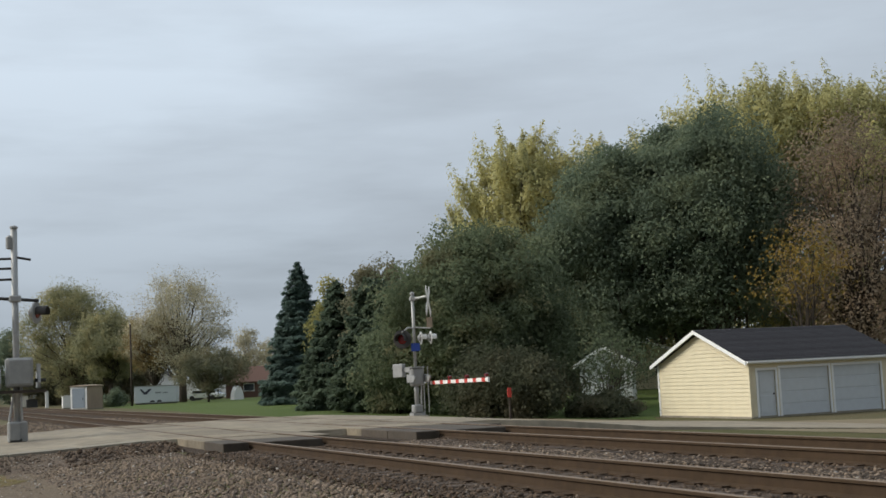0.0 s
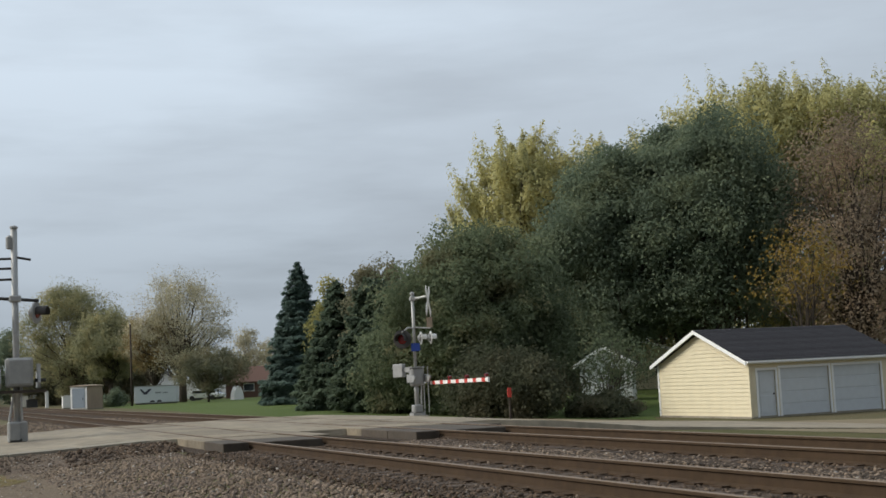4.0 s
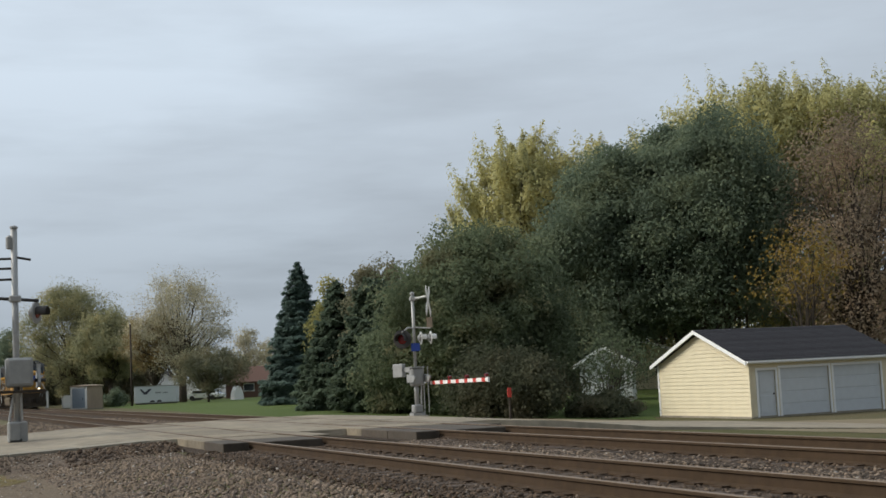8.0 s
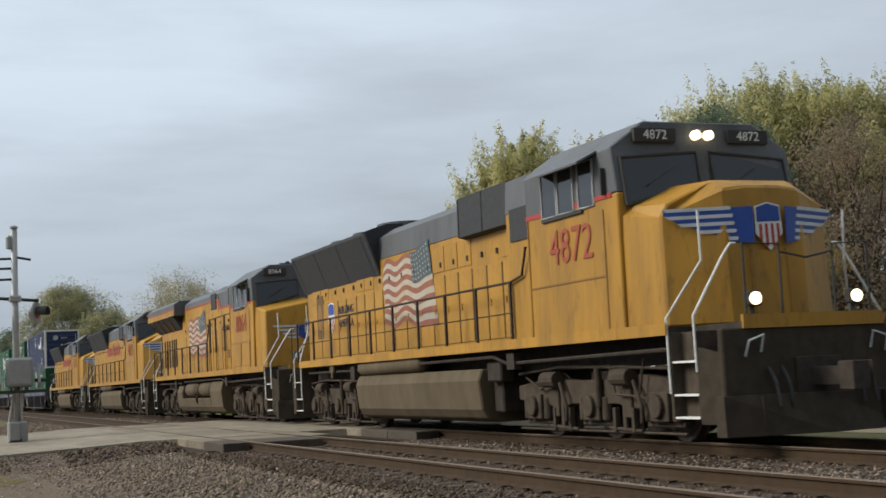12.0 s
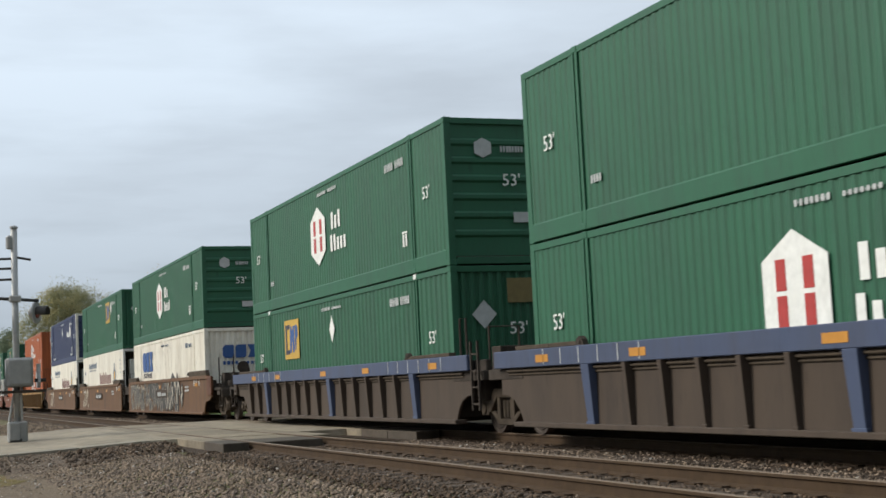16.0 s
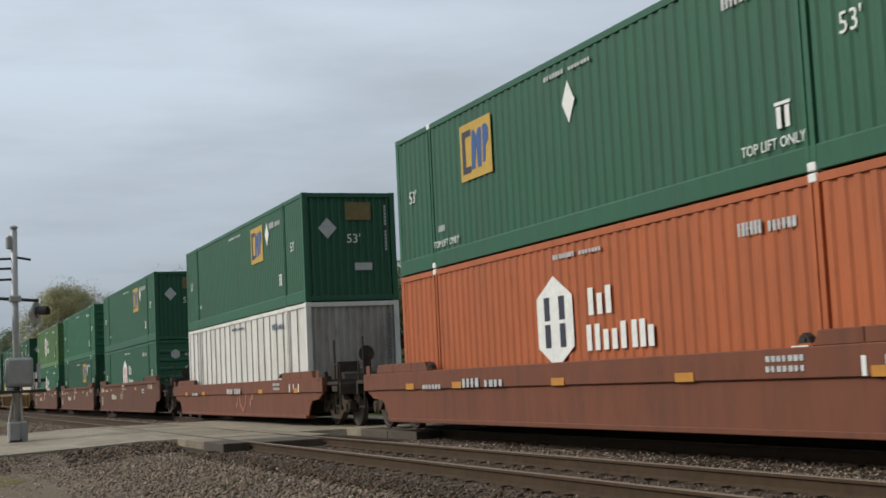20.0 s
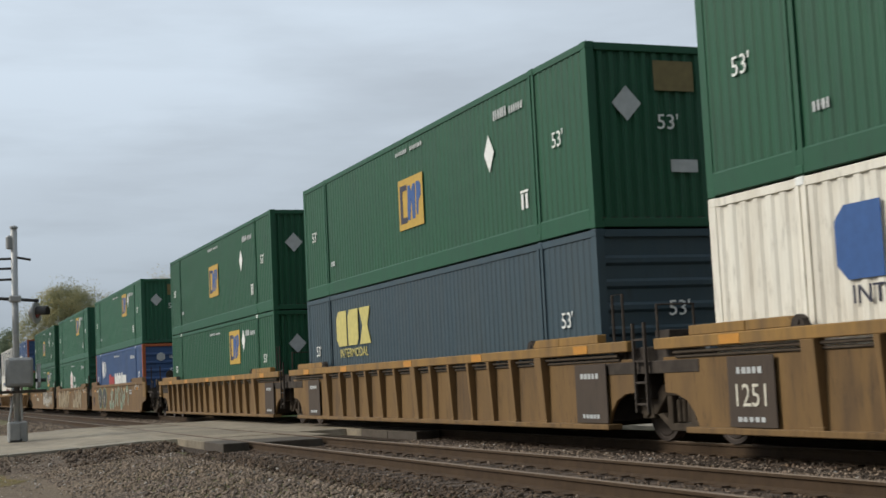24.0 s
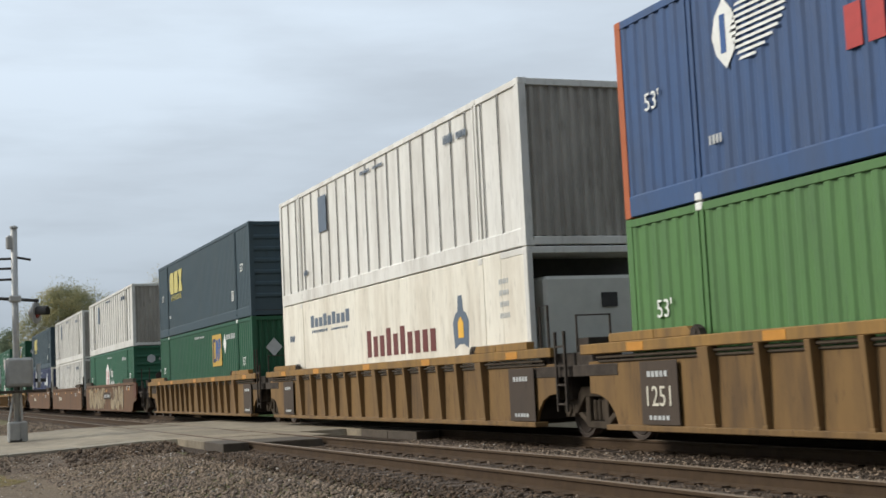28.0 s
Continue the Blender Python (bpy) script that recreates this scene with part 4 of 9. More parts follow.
for i, (x, y) in enumerate([(-27.6, 0.7), (-28.6, 1.1), (-26.4, 1.2), (-29.4, 0.2), (-25.6, 0.6)]):
    broadleaf(x, y, 0.22, 0.8, G_THIN, "yellowed tuft of grass beside the gravel", 60 + i, 500, 0.05, base=0.0, name="grass_tuft", clumps=12)


# ---- buildings and trackside things ----
def garage():
    """Cream garage with a gable towards the tracks; its doors face +x."""
    W, L, H, RISE = 7.55, 7.8, 2.45, 1.42
    x0, y0 = -49.7, 33.4          # front corner nearest the eye
    z = -1.32
    th = thing("garage", pose(x0, y0, z), "cream vinyl-sided garage with a dark shingle roof and white doors", "garage")
    # walls of lapped siding boards
    rows = 14
    d = H / rows
    part("foundation", Geo().box(-W - 0.02, 0.02, -0.02, L + 0.02, -0.25, 0.09), M_CONCRETE, th, "low concrete footing")
    part("wall", Geo().prism([(-W, 0.05), (0, 0.05), (0, H), (-W / 2, H + RISE - 0.05), (-W, H)], "y", 0.03, 0.15), M_SIDING, th)
    part("wall", Geo().box(-W, -W + 0.12, 0.15, L, 0.05, H), M_SIDING, th)
    part("wall", Geo().prism([(-W, 0.05), (0, 0.05), (0, H), (-W / 2, H + RISE - 0.05), (-W, H)], "y", L - 0.12, L), M_SIDING, th)
    for i in range(rows + 9):
        z0 = 0.08 + i * d
        z1 = z0 + d + 0.012
        if z1 < H:
            a, b = -W, 0.0
        else:
            k = min(1.0, (z1 - H) / RISE)
            a, b = -W + k * W / 2, -k * W / 2
            if b - a < 0.4:
                break
        part("siding_board", Geo().prism([(0.005, z0), (0.03, z1), (0.03, z0)], "x", a + 0.02, b - 0.02), M_SIDING, th)
    openings = [(0.42, 1.32, 2.04), (1.58, 4.1, 2.1), (4.36, 6.88, 2.1)]
    edges_y = [0.13] + [v for o in openings for v in o[:2]] + [L - 0.12]
    for a, b in zip(edges_y[0::2], edges_y[1::2]):
        part("wall", Geo().box(-0.12, 0, a, b, 0.05, H), M_SIDING, th)
        for i in range(rows):
            z0 = 0.08 + i * d
            part("siding_board", Geo().prism([(0.0, z0), (0.022, z0), (0.0, z0 + d)], "y", a, b), M_SIDING, th)
    for a, b, h in openings:
        part("wall", Geo().box(-0.12, 0, a, b, h, H), M_SIDING, th)
        kind = "door" if b - a < 1.2 else "garage_door"
        dr = part(kind, Geo().box(-0.10, -0.06, a, b, 0.04, h), M_DOORWHITE, th, "white steel door")
        if kind == "garage_door":
            for i in range(4):
                part("panel", Geo().box(-0.062, -0.045, a + 0.03, b - 0.03, 0.06 + i * h / 4, 0.02 + (i + 1) * h / 4), M_DOORWHITE, dr, bevel=0.006)
        else:
            part("panel", Geo().box(-0.062, -0.048, a + 0.12, b - 0.12, 1.1, 1.9), M_DOORWHITE, dr, bevel=0.005)
            part("panel", Geo().box(-0.062, -0.048, a + 0.12, b - 0.12, 0.2, 0.95), M_DOORWHITE, dr, bevel=0.005)
            part("handle", Geo().cyl((-0.03, b - 0.09, 1.02), "x", 0.035, 0.07, 10), M_BLACK, dr, "dark round knob")
        for y in (a - 0.05, b + 0.05):
            part("door_frame", Geo().box(-0.02, 0.035, y - 0.05, y + 0.05, 0.05, h + 0.1), M_TRIM, th)
        part("door_frame", Geo().box(-0.02, 0.034, a, b, h, h + 0.1), M_TRIM, th)
    for x in (-W, 0.0):
        part("corner_trim", Geo().box(x - 0.06, x + 0.045, -0.015, 0.09, 0.05, H), M_TRIM if x else M_SIDING, th)
    # roof: deck, courses of shingles, fascia and gutter
    over = 0.25
    slope = RISE / (W / 2)
    for s in (1, -1):
        ex = (W / 2 + over) * s - W / 2
        ez = H - over * slope
        deck = Geo().prism([(-W / 2, H + RISE), (ex, ez), (ex, ez + 0.10), (-W / 2, H + RISE + 0.10)], "y", -over + 0.02, L + over)
        rf = part("roof", deck, M_SHINGLE, th, "dark shingled roof slope")
        for i in range(26):
            t0, t1 = i / 26, (i + 1.06) / 26
            pa = (-W / 2 + (ex + W / 2) * (1 - t0), ez + 0.10 + (H + RISE - ez) * t0)
            pb = (-W / 2 + (ex + W / 2) * (1 - min(t1, 1)), ez + 0.10 + (H + RISE - ez) * min(t1, 1))
            part("shingle_course", Geo().prism([pa, (pa[0], pa[1] + 0.022), (pb[0], pb[1] + 0.004), pb], "y", -over - 0.055, L + over), M_SHINGLE, rf)
        part("fascia", Geo().prism([(-W / 2, H + RISE - 0.08), (ex, ez - 0.08), (ex, ez + 0.095), (-W / 2, H + RISE + 0.095)], "y", -over - 0.05, -over), M_TRIM, th, "white gable fascia")
        part("soffit", Geo().prism([(ex, ez - 0.02), (ex - s * over, ez - 0.02), (ex - s * over, ez), (ex, ez)], "y", -over, L + over), M_TRIM, th)
        gx = ex
        part("gutter", Geo().prism([(gx, ez - 0.04), (gx + s * 0.1, ez + 0.02), (gx + s * 0.1, ez + 0.10), (gx, ez + 0.10)], "y", -over, L + over), M_TRIM, th, "white eaves gutter")
    part("downpipe", Geo().tube([(0.3, L - 0.1, H - 0.2), (0.1, L - 0.06, H - 0.4), (0.08, L - 0.05, 0.15)], 0.045, 8), M_TRIM, th)


garage()


def house(x, y, rz, w, l, h, rise, wall, roof, label, windows, trim=None):
    th = thing("house", pose(x, y, ground_z(x, y), 0, 0, rz), label, "house")
    part("wall", Geo().prism([(-w / 2, -0.3), (w / 2, -0.3), (w / 2, h), (0, h + rise), (-w / 2, h)], "y", 0, l), wall, th)
    for s in (1, -1):
        ex, ez = s * (w / 2 + 0.4), h - 0.4 * rise / (w / 2)
        rf = part("roof", Geo().prism([(0, h + rise), (ex, ez), (ex, ez + 0.14), (0, h + rise + 0.14)], "y", -0.4, l + 0.4), roof, th, "shingled roof slope")
        part("fascia", Geo().prism([(0, h + rise - 0.05), (ex, ez - 0.08), (ex, ez + 0.16), (0, h + rise + 0.16)], "y", -0.46, -0.402), trim or M_TRIM, rf, "painted fascia")
    for face, u, z, ww, hh in windows:
        if face == "gable":
            wd = part("window", Geo().box(u - ww / 2, u + ww / 2, -0.05, 0.02, z, z + hh), M_TRIM, th, "white framed window")
            part("pane", Geo().box(u - ww / 2 + 0.07, u + ww / 2 - 0.07, -0.06, -0.052, z + 0.07, z + hh - 0.07), M_GLASS, wd)
        else:
            wd = part("window", Geo().box(w / 2 - 0.02, w / 2 + 0.05, u - ww / 2, u + ww / 2, z, z + hh), M_TRIM, th, "white framed window")
            part("pane", Geo().box(w / 2 + 0.052, w / 2 + 0.06, u - ww / 2 + 0.07, u + ww / 2 - 0.07, z + 0.07, z + hh - 0.07), M_GLASS, wd)
    return th


house(-75.3, 40.2, 54, 3.2, 2.2, 2.35, 0.95, M_TRIM, M_SHINGLE, "small white house half hidden behind bushes", [("gable", 0.6, 0.9, 0.7, 1.1)])
house(-87.3, 49.8, 62, 5.4, 8.0, 2.55, 0.9, M_SIDING, M_SHINGLE, "cream house wall behind the garage", [("gable", 1.2, 1.0, 0.9, 1.2)])
house(-194.0, 42.6, -16, 8.0, 10.0, 2.3, 2.0, M_BRICKRED, M_BRICKRED, "low red-brown house beyond the lawn", [("side", 3.2, 0.9, 1.5, 1.1), ("side", 6.5, 0.9, 1.2, 1.2)], M_BRICKRED)
house(-256.0, 41.0, 70, 8.0, 9.0, 4.2, 2.2, M_TRIM, M_SHINGLE, "far white two-storey house", [("gable", -1.6, 3.0, 1.0, 1.3), ("gable", 1.6, 3.0, 1.0, 1.3)])
house(-232.0, 47.0, 70, 9.0, 9.0, 2.6, 1.6, M_TRIM, M_SHINGLE, "far pale house behind trees", [("gable", 0.0, 1.0, 1.4, 1.2)])


def dashes(w, h, n, r):
    """One bar, w long, notched above and below into n short upright ones."""
    if n == 1:
        return Geo().box(-w / 2, w / 2, -0.003, 0.003, 0, h)
    cuts = [(-w / 2 + w * k / n, -w / 2 + w * k / n + w / n * r.uniform(0.5, 0.75)) for k in range(n)]
    lower = [p for a, b in cuts for p in ((a, 0.46 * h), (a, 0), (b, 0), (b, 0.46 * h))]
    upper = [p for a, b in cuts for p in ((a, 0.54 * h), (a, h), (b, h), (b, 0.54 * h))]
    return Geo().prism(lower + upper[::-1], "y", -0.003, 0.003)


def bars(name, n, length, height, mat, parent, at, seed=0, gap=0.2, rise=0.0, label=""):
    """Writing that cannot be read or is not to be repeated: plain bars, upright in the x-z plane. Large writing gets a block a letter."""
    r = random.Random(seed)
    at = at if isinstance(at, Matrix) else Matrix.Translation(at)
    count = n if height >= 0.3 else (2 if length > 1.2 else 1)
    step = length / count
    gap = gap if height >= 0.3 else 0.1
    for i in range(count):
        h = height * (1.0 if i == 0 or r.random() < 0.2 else 0.76)
        w = step * (1 - gap) * (1.0 if count == n else r.uniform(0.85, 1.0))
        me = cached(("bar", round(w, 2), round(h, 2), mat.name, n // count), lambda: dashes(w, h, max(1, n // count), r).mesh(name, mat))
        ob = part(name, me, None, parent, label, at=at @ Matrix.Translation((-length / 2 + (i + 0.5) * step, 0, -height / 2 + rise * i)))
    return ob


D_GREYDECAL = surface("grey_decal", (0.16, 0.17, 0.18), 0.6, grain=6, amount=0.15, bump=0)


def trailer():
    x, y = -163.7, 27.3
    th = thing("box_trailer", pose(x, y, ground_z(x, y) + 0.05, 0, 0, 72), "white box trailer with dark marks on its side, parked on grass", "trailer")
    part("body", Geo().box(-2.5, 2.45, 0, 2.2, 0.12, 2.1), M_DOORWHITE, th, bevel=0.04)
    part("skirt", Geo().box(-2.4, 2.35, 0.1, 2.1, -0.3, 0.12), M_BLACK, th)
    part("top_rail", Geo().box(-2.52, 2.47, -0.03, 0.05, 2.03, 2.14), M_GALV, th)
    part("bottom_rail", Geo().box(-2.52, 2.47, -0.03, 0.05, 0.1, 0.2), M_GALV, th)
    bars("lettering", 7, 1.7, 0.2, D_GREYDECAL, th, (0.75, -0.02, 1.3), 3)
    part("emblem", Geo().prism([(-0.6, 0.42), (-0.35, 0.42), (0, 0), (0.45, 0.42), (0.8, 0.42), (0.2, -0.22), (-0.15, -0.22)], "y", -0.02, -0.005), D_INK, th, at=(-1.25, 0, 1.35))
    for dx in (-0.4, 0.4):
        part("wheel", Geo().lathe((0, 0, 0), "y", [(-0.12, 0.2), (-0.12, 0.32), (0.12, 0.32), (0.12, 0.2)], 16), M_BLACK, th, at=(dx, 0.1, 0.12))


trailer()


def relay_cabin():
    x, y = -142.3, 17.0
    th = thing("relay_cabin", pose(x, y, ground_z(x, y), 0, 0, -43), "steel relay cabin with a tan side and a grey door", "equipment cabin")
    part("body", Geo().box(-1.0, 1.6, -1.0, 1.0, 0.12, 2.35), M_TANWALL, th, bevel=0.02)
    part("front", Geo().box(1.6, 1.64, -0.98, 0.98, 0.12, 2.33), M_WHITE, th, "white front frame")
    part("door", Geo().box(1.64, 1.68, -0.75, 0.75, 0.2, 2.15), M_GREYDOOR, th, "grey steel door")
    part("roof", Geo().prism([(-1.1, 2.35), (1.1, 2.35), (1.1, 2.42), (0, 2.5), (-1.1, 2.42)], "x", -1.1, 1.75), M_TANWALL, th)
    part("base", Geo().box(-1.05, 1.7, -1.05, 1.05, -0.2, 0.12), M_CONCRETE, th)
    part("vent", Geo().box(0.2, 0.6, -1.04, -1.0, 1.7, 2.0), M_GALV, th)
    part("handle", Geo().box(1.68, 1.72, 0.5, 0.56, 1.0, 1.2), M_BLACK, th)


relay_cabin()


def case(x, y, w, d, h, mat, label, category="cabinet", name="equipment_case"):
    th = thing(name, pose(x, y, ground_z(x, y)), label, category)
    part("body", Geo().box(-d / 2, d / 2, -w / 2, w / 2, 0.15, h), mat, th, bevel=0.03)
    part("door", Geo().box(d / 2, d / 2 + 0.03, -w / 2 + 0.06, w / 2 - 0.06, 0.22, h - 0.08), mat, th)
    part("roof", Geo().prism([(-w / 2 - 0.05, h), (w / 2 + 0.05, h), (0, h + 0.1)], "x", -d / 2 - 0.05, d / 2 + 0.08), mat, th)
    part("base", Geo().box(-d / 2, d / 2, -w / 2, w / 2, -0.2, 0.15), M_CONCRETE, th)


case(-155.5, 16.3, 1.1, 0.9, 1.45, M_WHITE, "small white equipment case beside the track")
case(-163.0, 14.8, 0.35, 0.3, 2.0, M_WHITE, "slim white post case beside the track")
case(-176.0, 14.2, 1.3, 0.8, 1.1, M_BLACK, "dark low case beside the track")
case(-182.0, 13.2, 2.0, 1.2, 1.5, C_WHITE, "cream low case beside the track")


def pole(x, y, h, label):
    th = thing("utility_pole", pose(x, y, ground_z(x, y)), label, "pole")
    part("mast", Geo().tube([(0, 0, -0.3), (0, 0, h)], 0.13, 10, 0.09), M_BARK, th, smooth=True)
    part("pole_cap", Geo().lathe((0, 0, h), "z", [(0, 0.12), (0.05, 0.1), (0.08, 0.03)], 10), M_GALV, th)


pole(-152.8, 22.9, 9.0, "dark wooden utility pole behind the lawn")


def tarp(x, y):
    th = thing("boat_cover", pose(x, y, ground_z(x, y), 0, 0, 20), "white arched cover standing on grass", "cover")
    n = 8
    pts = [(0.7 * math.cos(math.pi * i / n), 1.7 * math.sin(math.pi * i / n)) for i in range(n + 1)]
    part("sheet", Geo().prism(pts, "x", -0.45, 0.45), M_WHITE, th)
    part("rope", Geo().tube([(-0.3, -0.72, 0.0), (-0.3, 0, 1.73), (-0.3, 0.72, 0.0)], 0.02, 5), M_BLACK, th)


tarp(-167.8, 38.0)


def far_car(x, y, rz, mat, label):
    th = thing("parked_car", pose(x, y, ground_z(x, y), 0, 0, rz), label, "car")
    part("body", Geo().prism([(-2.1, 0.35), (2.1, 0.35), (2.15, 0.75), (1.2, 0.9), (0.6, 1.4), (-1.2, 1.42), (-1.9, 0.95), (-2.15, 0.8)], "y", -0.85, 0.85), mat, th, bevel=0.06)
    part("side_window", Geo().prism([(-1.4, 0.95), (0.85, 0.95), (0.5, 1.32), (-1.15, 1.34)], "y", -0.865, -0.852), M_GLASS, th)
    for dx in (-1.35, 1.35):
        for s in (-1, 1):
            part("wheel", Geo().lathe((0, 0, 0), "y", [(-0.1, 0.15), (-0.1, 0.33), (0.1, 0.33), (0.1, 0.15)], 16), M_BLACK, th, at=(dx, s * 0.78, 0.33))


far_car(-188.0, 38.6, 70, M_WHITE, "white car parked under trees")
far_car(-184.0, 37.0, 70, M_WHITE, "white car parked under trees")
far_car(-212.0, 44.0, 40, M_GREYDOOR, "grey car parked beside the trailer")

# the red marker post
mk = thing("marker_post", pose(-55.1, 24.6, ground_z(-55.1, 24.6)), "thin post with a red marker plate", "marker post")
part("post", Geo().box(-0.03, 0.03, -0.04, 0.04, -0.2, 1.0), M_BARK, mk)
part("plate", Geo().box(-0.02, 0.045, -0.09, 0.09, 0.98, 1.4), M_REDREFL, mk, "red marker plate", bevel=0.01)


# ---- crossing signals ----
def lamp_unit(parent, at, facing, disc=None):
    """A round flashing light: backing disc, hood, lens, housing. facing: +1 shows its lens towards +x."""
    b = part("flashing_light", Geo().lathe((0, 0, 0), "x", [(-0.02, 0.30), (0.02, 0.30), (0.025, 0.27)], 28), disc or M_BLACK, parent, "round disc with a hooded red lens", at=at @ pose(0, 0, 0, 0, 0, 0 if facing > 0 else 180))
    part("lens", Geo().lathe((0, 0, 0), "x", [(0.03, 0.155), (0.06, 0.13), (0.075, 0.05)], 20), M_REDLENS, b, "unlit dark red lens")
    hood = Geo()
    n = 12
    ring = lambda r, x: [(x - 0.0, r * math.cos(math.radians(-20 + 220 * i / n)), r * math.sin(math.radians(-20 + 220 * i / n))) for i in range(n + 1)]
    rings = ring(0.17, 0.03) + ring(0.175, 0.33) + ring(0.165, 0.33) + ring(0.16, 0.03)
    m = n + 1
    hood.add(rings, [(k * m + i, k * m + i + 1, ((k + 1) % 4) * m + i + 1, ((k + 1) % 4) * m + i) for k in range(4) for i in range(n)])
    part("hood", hood, disc if disc is M_WHITE else M_BLACK, b)
    part("housing", Geo().lathe((0, 0, 0), "x", [(-0.20, 0.07), (-0.16, 0.15), (-0.02, 0.18)], 20), M_GALV, b, "rounded grey lamp housing", smooth=True)
    return b


def crossbuck(parent, at):
    cb = part("crossbuck", Geo().box(-0.012, 0.0, -0.6, 0.6, -0.115, 0.115), M_WHITE, parent, "white crossed sign boards", at=at @ pose(0, 0, 0, 45))
    part("board", Geo().box(0.002, 0.014, -0.6, 0.6, -0.115, 0.115), M_WHITE, cb, at=pose(0, 0, 0, 90))
    for s in (-1, 1):
        part("lettering", Geo().box(-0.016, -0.0135, s * 0.34 - 0.18, s * 0.34 + 0.18, -0.055, 0.055), D_INK, cb)
    return cb


def crossing_signal(x, y, z, yaw, label, arm_len, board):
    """Mast with crossbuck, two pairs of lights, gate machine, counterweight and lowered arm. Its arm points along +x of its own."""
    th = thing("crossing_signal", pose(x, y, z, 0, 0, yaw), label, "crossing signal", "crossing signals")
    part("foundation", Geo().box(-0.3, 0.3, -0.3, 0.3, -0.5, 0.04), M_CONCRETE, th, bevel=0.03)
    part("mast_base", Geo().prism([(-0.2, -0.2), (0.2, -0.2), (0.2, 0.2), (-0.2, 0.2)], "z", 0.04, 0.12), M_GALV, th)
    part("junction_box", Geo().box(-0.16, 0.16, -0.15, 0.15, 0.12, 0.38), M_ALU, th, bevel=0.03)
    part("door", Geo().box(0.16, 0.18, -0.1, 0.1, 0.16, 0.34), M_ALU, th)
    part("mast", Geo().tube([(0, 0, 0.1), (0, 0, 1.5)], 0.075, 14).tube([(0, 0, 1.5), (0, 0, 3.95)], 0.05, 14), M_GALV, th, "round grey steel mast", smooth=True)
    part("mast_cap", Geo().lathe((0, 0, 3.95), "z", [(0, 0.075), (0.05, 0.075), (0.08, 0.03)], 14), M_GALV, th)
    part("conduit", Geo().tube([(0.14, 0.1, 0.4), (0.16, 0.12, 1.0), (0.1, 0.1, 1.35)], 0.03, 7), M_GALV, th)
    mech = part("gate_machine", Geo().box(-0.14, 0.2, -0.2, 0.2, 0.98, 1.56), M_ALU, th, "grey gate machine case", bevel=0.05)
    part("lid", Geo().box(-0.17, 0.23, -0.23, 0.23, 1.56, 1.6), M_ALU, mech, bevel=0.01)
    for s in (-0.26, 0.26):
        part("bracket", Geo().prism([(-0.1, 1.1), (0.5, 1.1), (0.62, 1.22), (0.62, 1.3), (-0.1, 1.36)], "y", s - 0.025, s + 0.025), M_GALV, mech)
    part("lights_bar", Geo().tube([(0.1, -0.45, 2.72), (-0.05, -0.2, 2.86), (0.1, 0.1, 2.86), (0.35, 0.45, 2.82)], 0.025, 7), M_GALV, th)
    return th


def far_signal():
    th = crossing_signal(-41.6, 15.3, -0.14, 0, "grey crossing signal mast with red and white lowered gate arm", 6.0, True)
    # crossarm for the sign, offset from the mast
    part("sign_arm", Geo().tube([(0, 0, 3.8), (0.5, 0.3, 3.84)], 0.035, 8), M_GALV, th)
    part("sign_clamp", Geo().box(-0.09, 0.09, -0.09, 0.09, 3.74, 3.88), M_GALV, th, bevel=0.02)
    crossbuck(th, pose(0.55, 0.33, 3.68, 0, 0, 60))
    part("track_count_sign", Geo().box(-0.02, 0.0, -0.22, 0.22, -0.16, 0.16), M_SIGNBACK, th, "tan back of a small sign", at=pose(0.55, 0.36, 3.0, 0, 0, 47))
    lamp_unit(th, pose(0.05, -0.42, 2.5, 0, 0, -38), 1)
    for dx, dy in ((0.1, 0.2), (0.2, 0.5)):
        lamp_unit(th, pose(dx, dy, 2.52, 0, 0, 85) @ Matrix.Diagonal((0.55, 0.55, 0.7, 1)), 1, M_WHITE)
    part("number_sign", Geo().box(0.08, 0.1, -0.15, 0.15, 2.1, 2.36), M_BLUESIGN, th, "small blue sign plate")
    # counterweights behind, arm ahead
    cw = part("counterweight_arm", Geo().prism([(-0.1, 1.0), (0.1, 1.06), (-0.35, 1.55), (-0.95, 1.62), (-0.95, 1.48), (-0.45, 1.4)], "y", 0.36, 0.42), M_GALV, th, at=pose(0, 0, 0, 0, 0, 30))
    part("counterweight", Geo().box(-1.25, -0.82, 0.30, 0.48, 1.28, 1.72), M_GALV, cw, "white-grey counterweight block", bevel=0.02)
    arm = part("gate_arm", Geo().prism([(-0.02, -0.055), (0.02, -0.055), (0.02, 0.055), (-0.02, 0.055)], "x", 0.3, 5.0), M_WHITE, th, "white gate arm with red bands", at=pose(0, 0.38, 1.06, 0, -0.4, 0))
    for i in range(7):
        x = 0.5 + i * 0.68
        part("red_band", Geo().prism([(x, -0.057), (x + 0.26, -0.057), (x + 0.26, 0.057), (x, 0.057)], "y", -0.023, 0.023), M_REDREFL, arm)
    for x in (2.0, 3.4, 4.9):
        lt = part("arm_light", Geo().lathe((x, 0, 0.13), "y", [(-0.05, 0.05), (0.05, 0.05)], 12), M_REDLENS, arm, "small red arm light")
    part("arm_tip", Geo().box(5.0, 5.06, -0.03, 0.03, -0.075, 0.075), M_WHITE, arm)
    part("ladder", Geo().tube([(-0.1, 0.45, 0.12), (-0.1, 0.45, 1.6)], 0.02, 6).tube([(-0.1, 0.3, 0.12), (-0.1, 0.3, 1.6)], 0.02, 6), M_GALV, th)


far_signal()


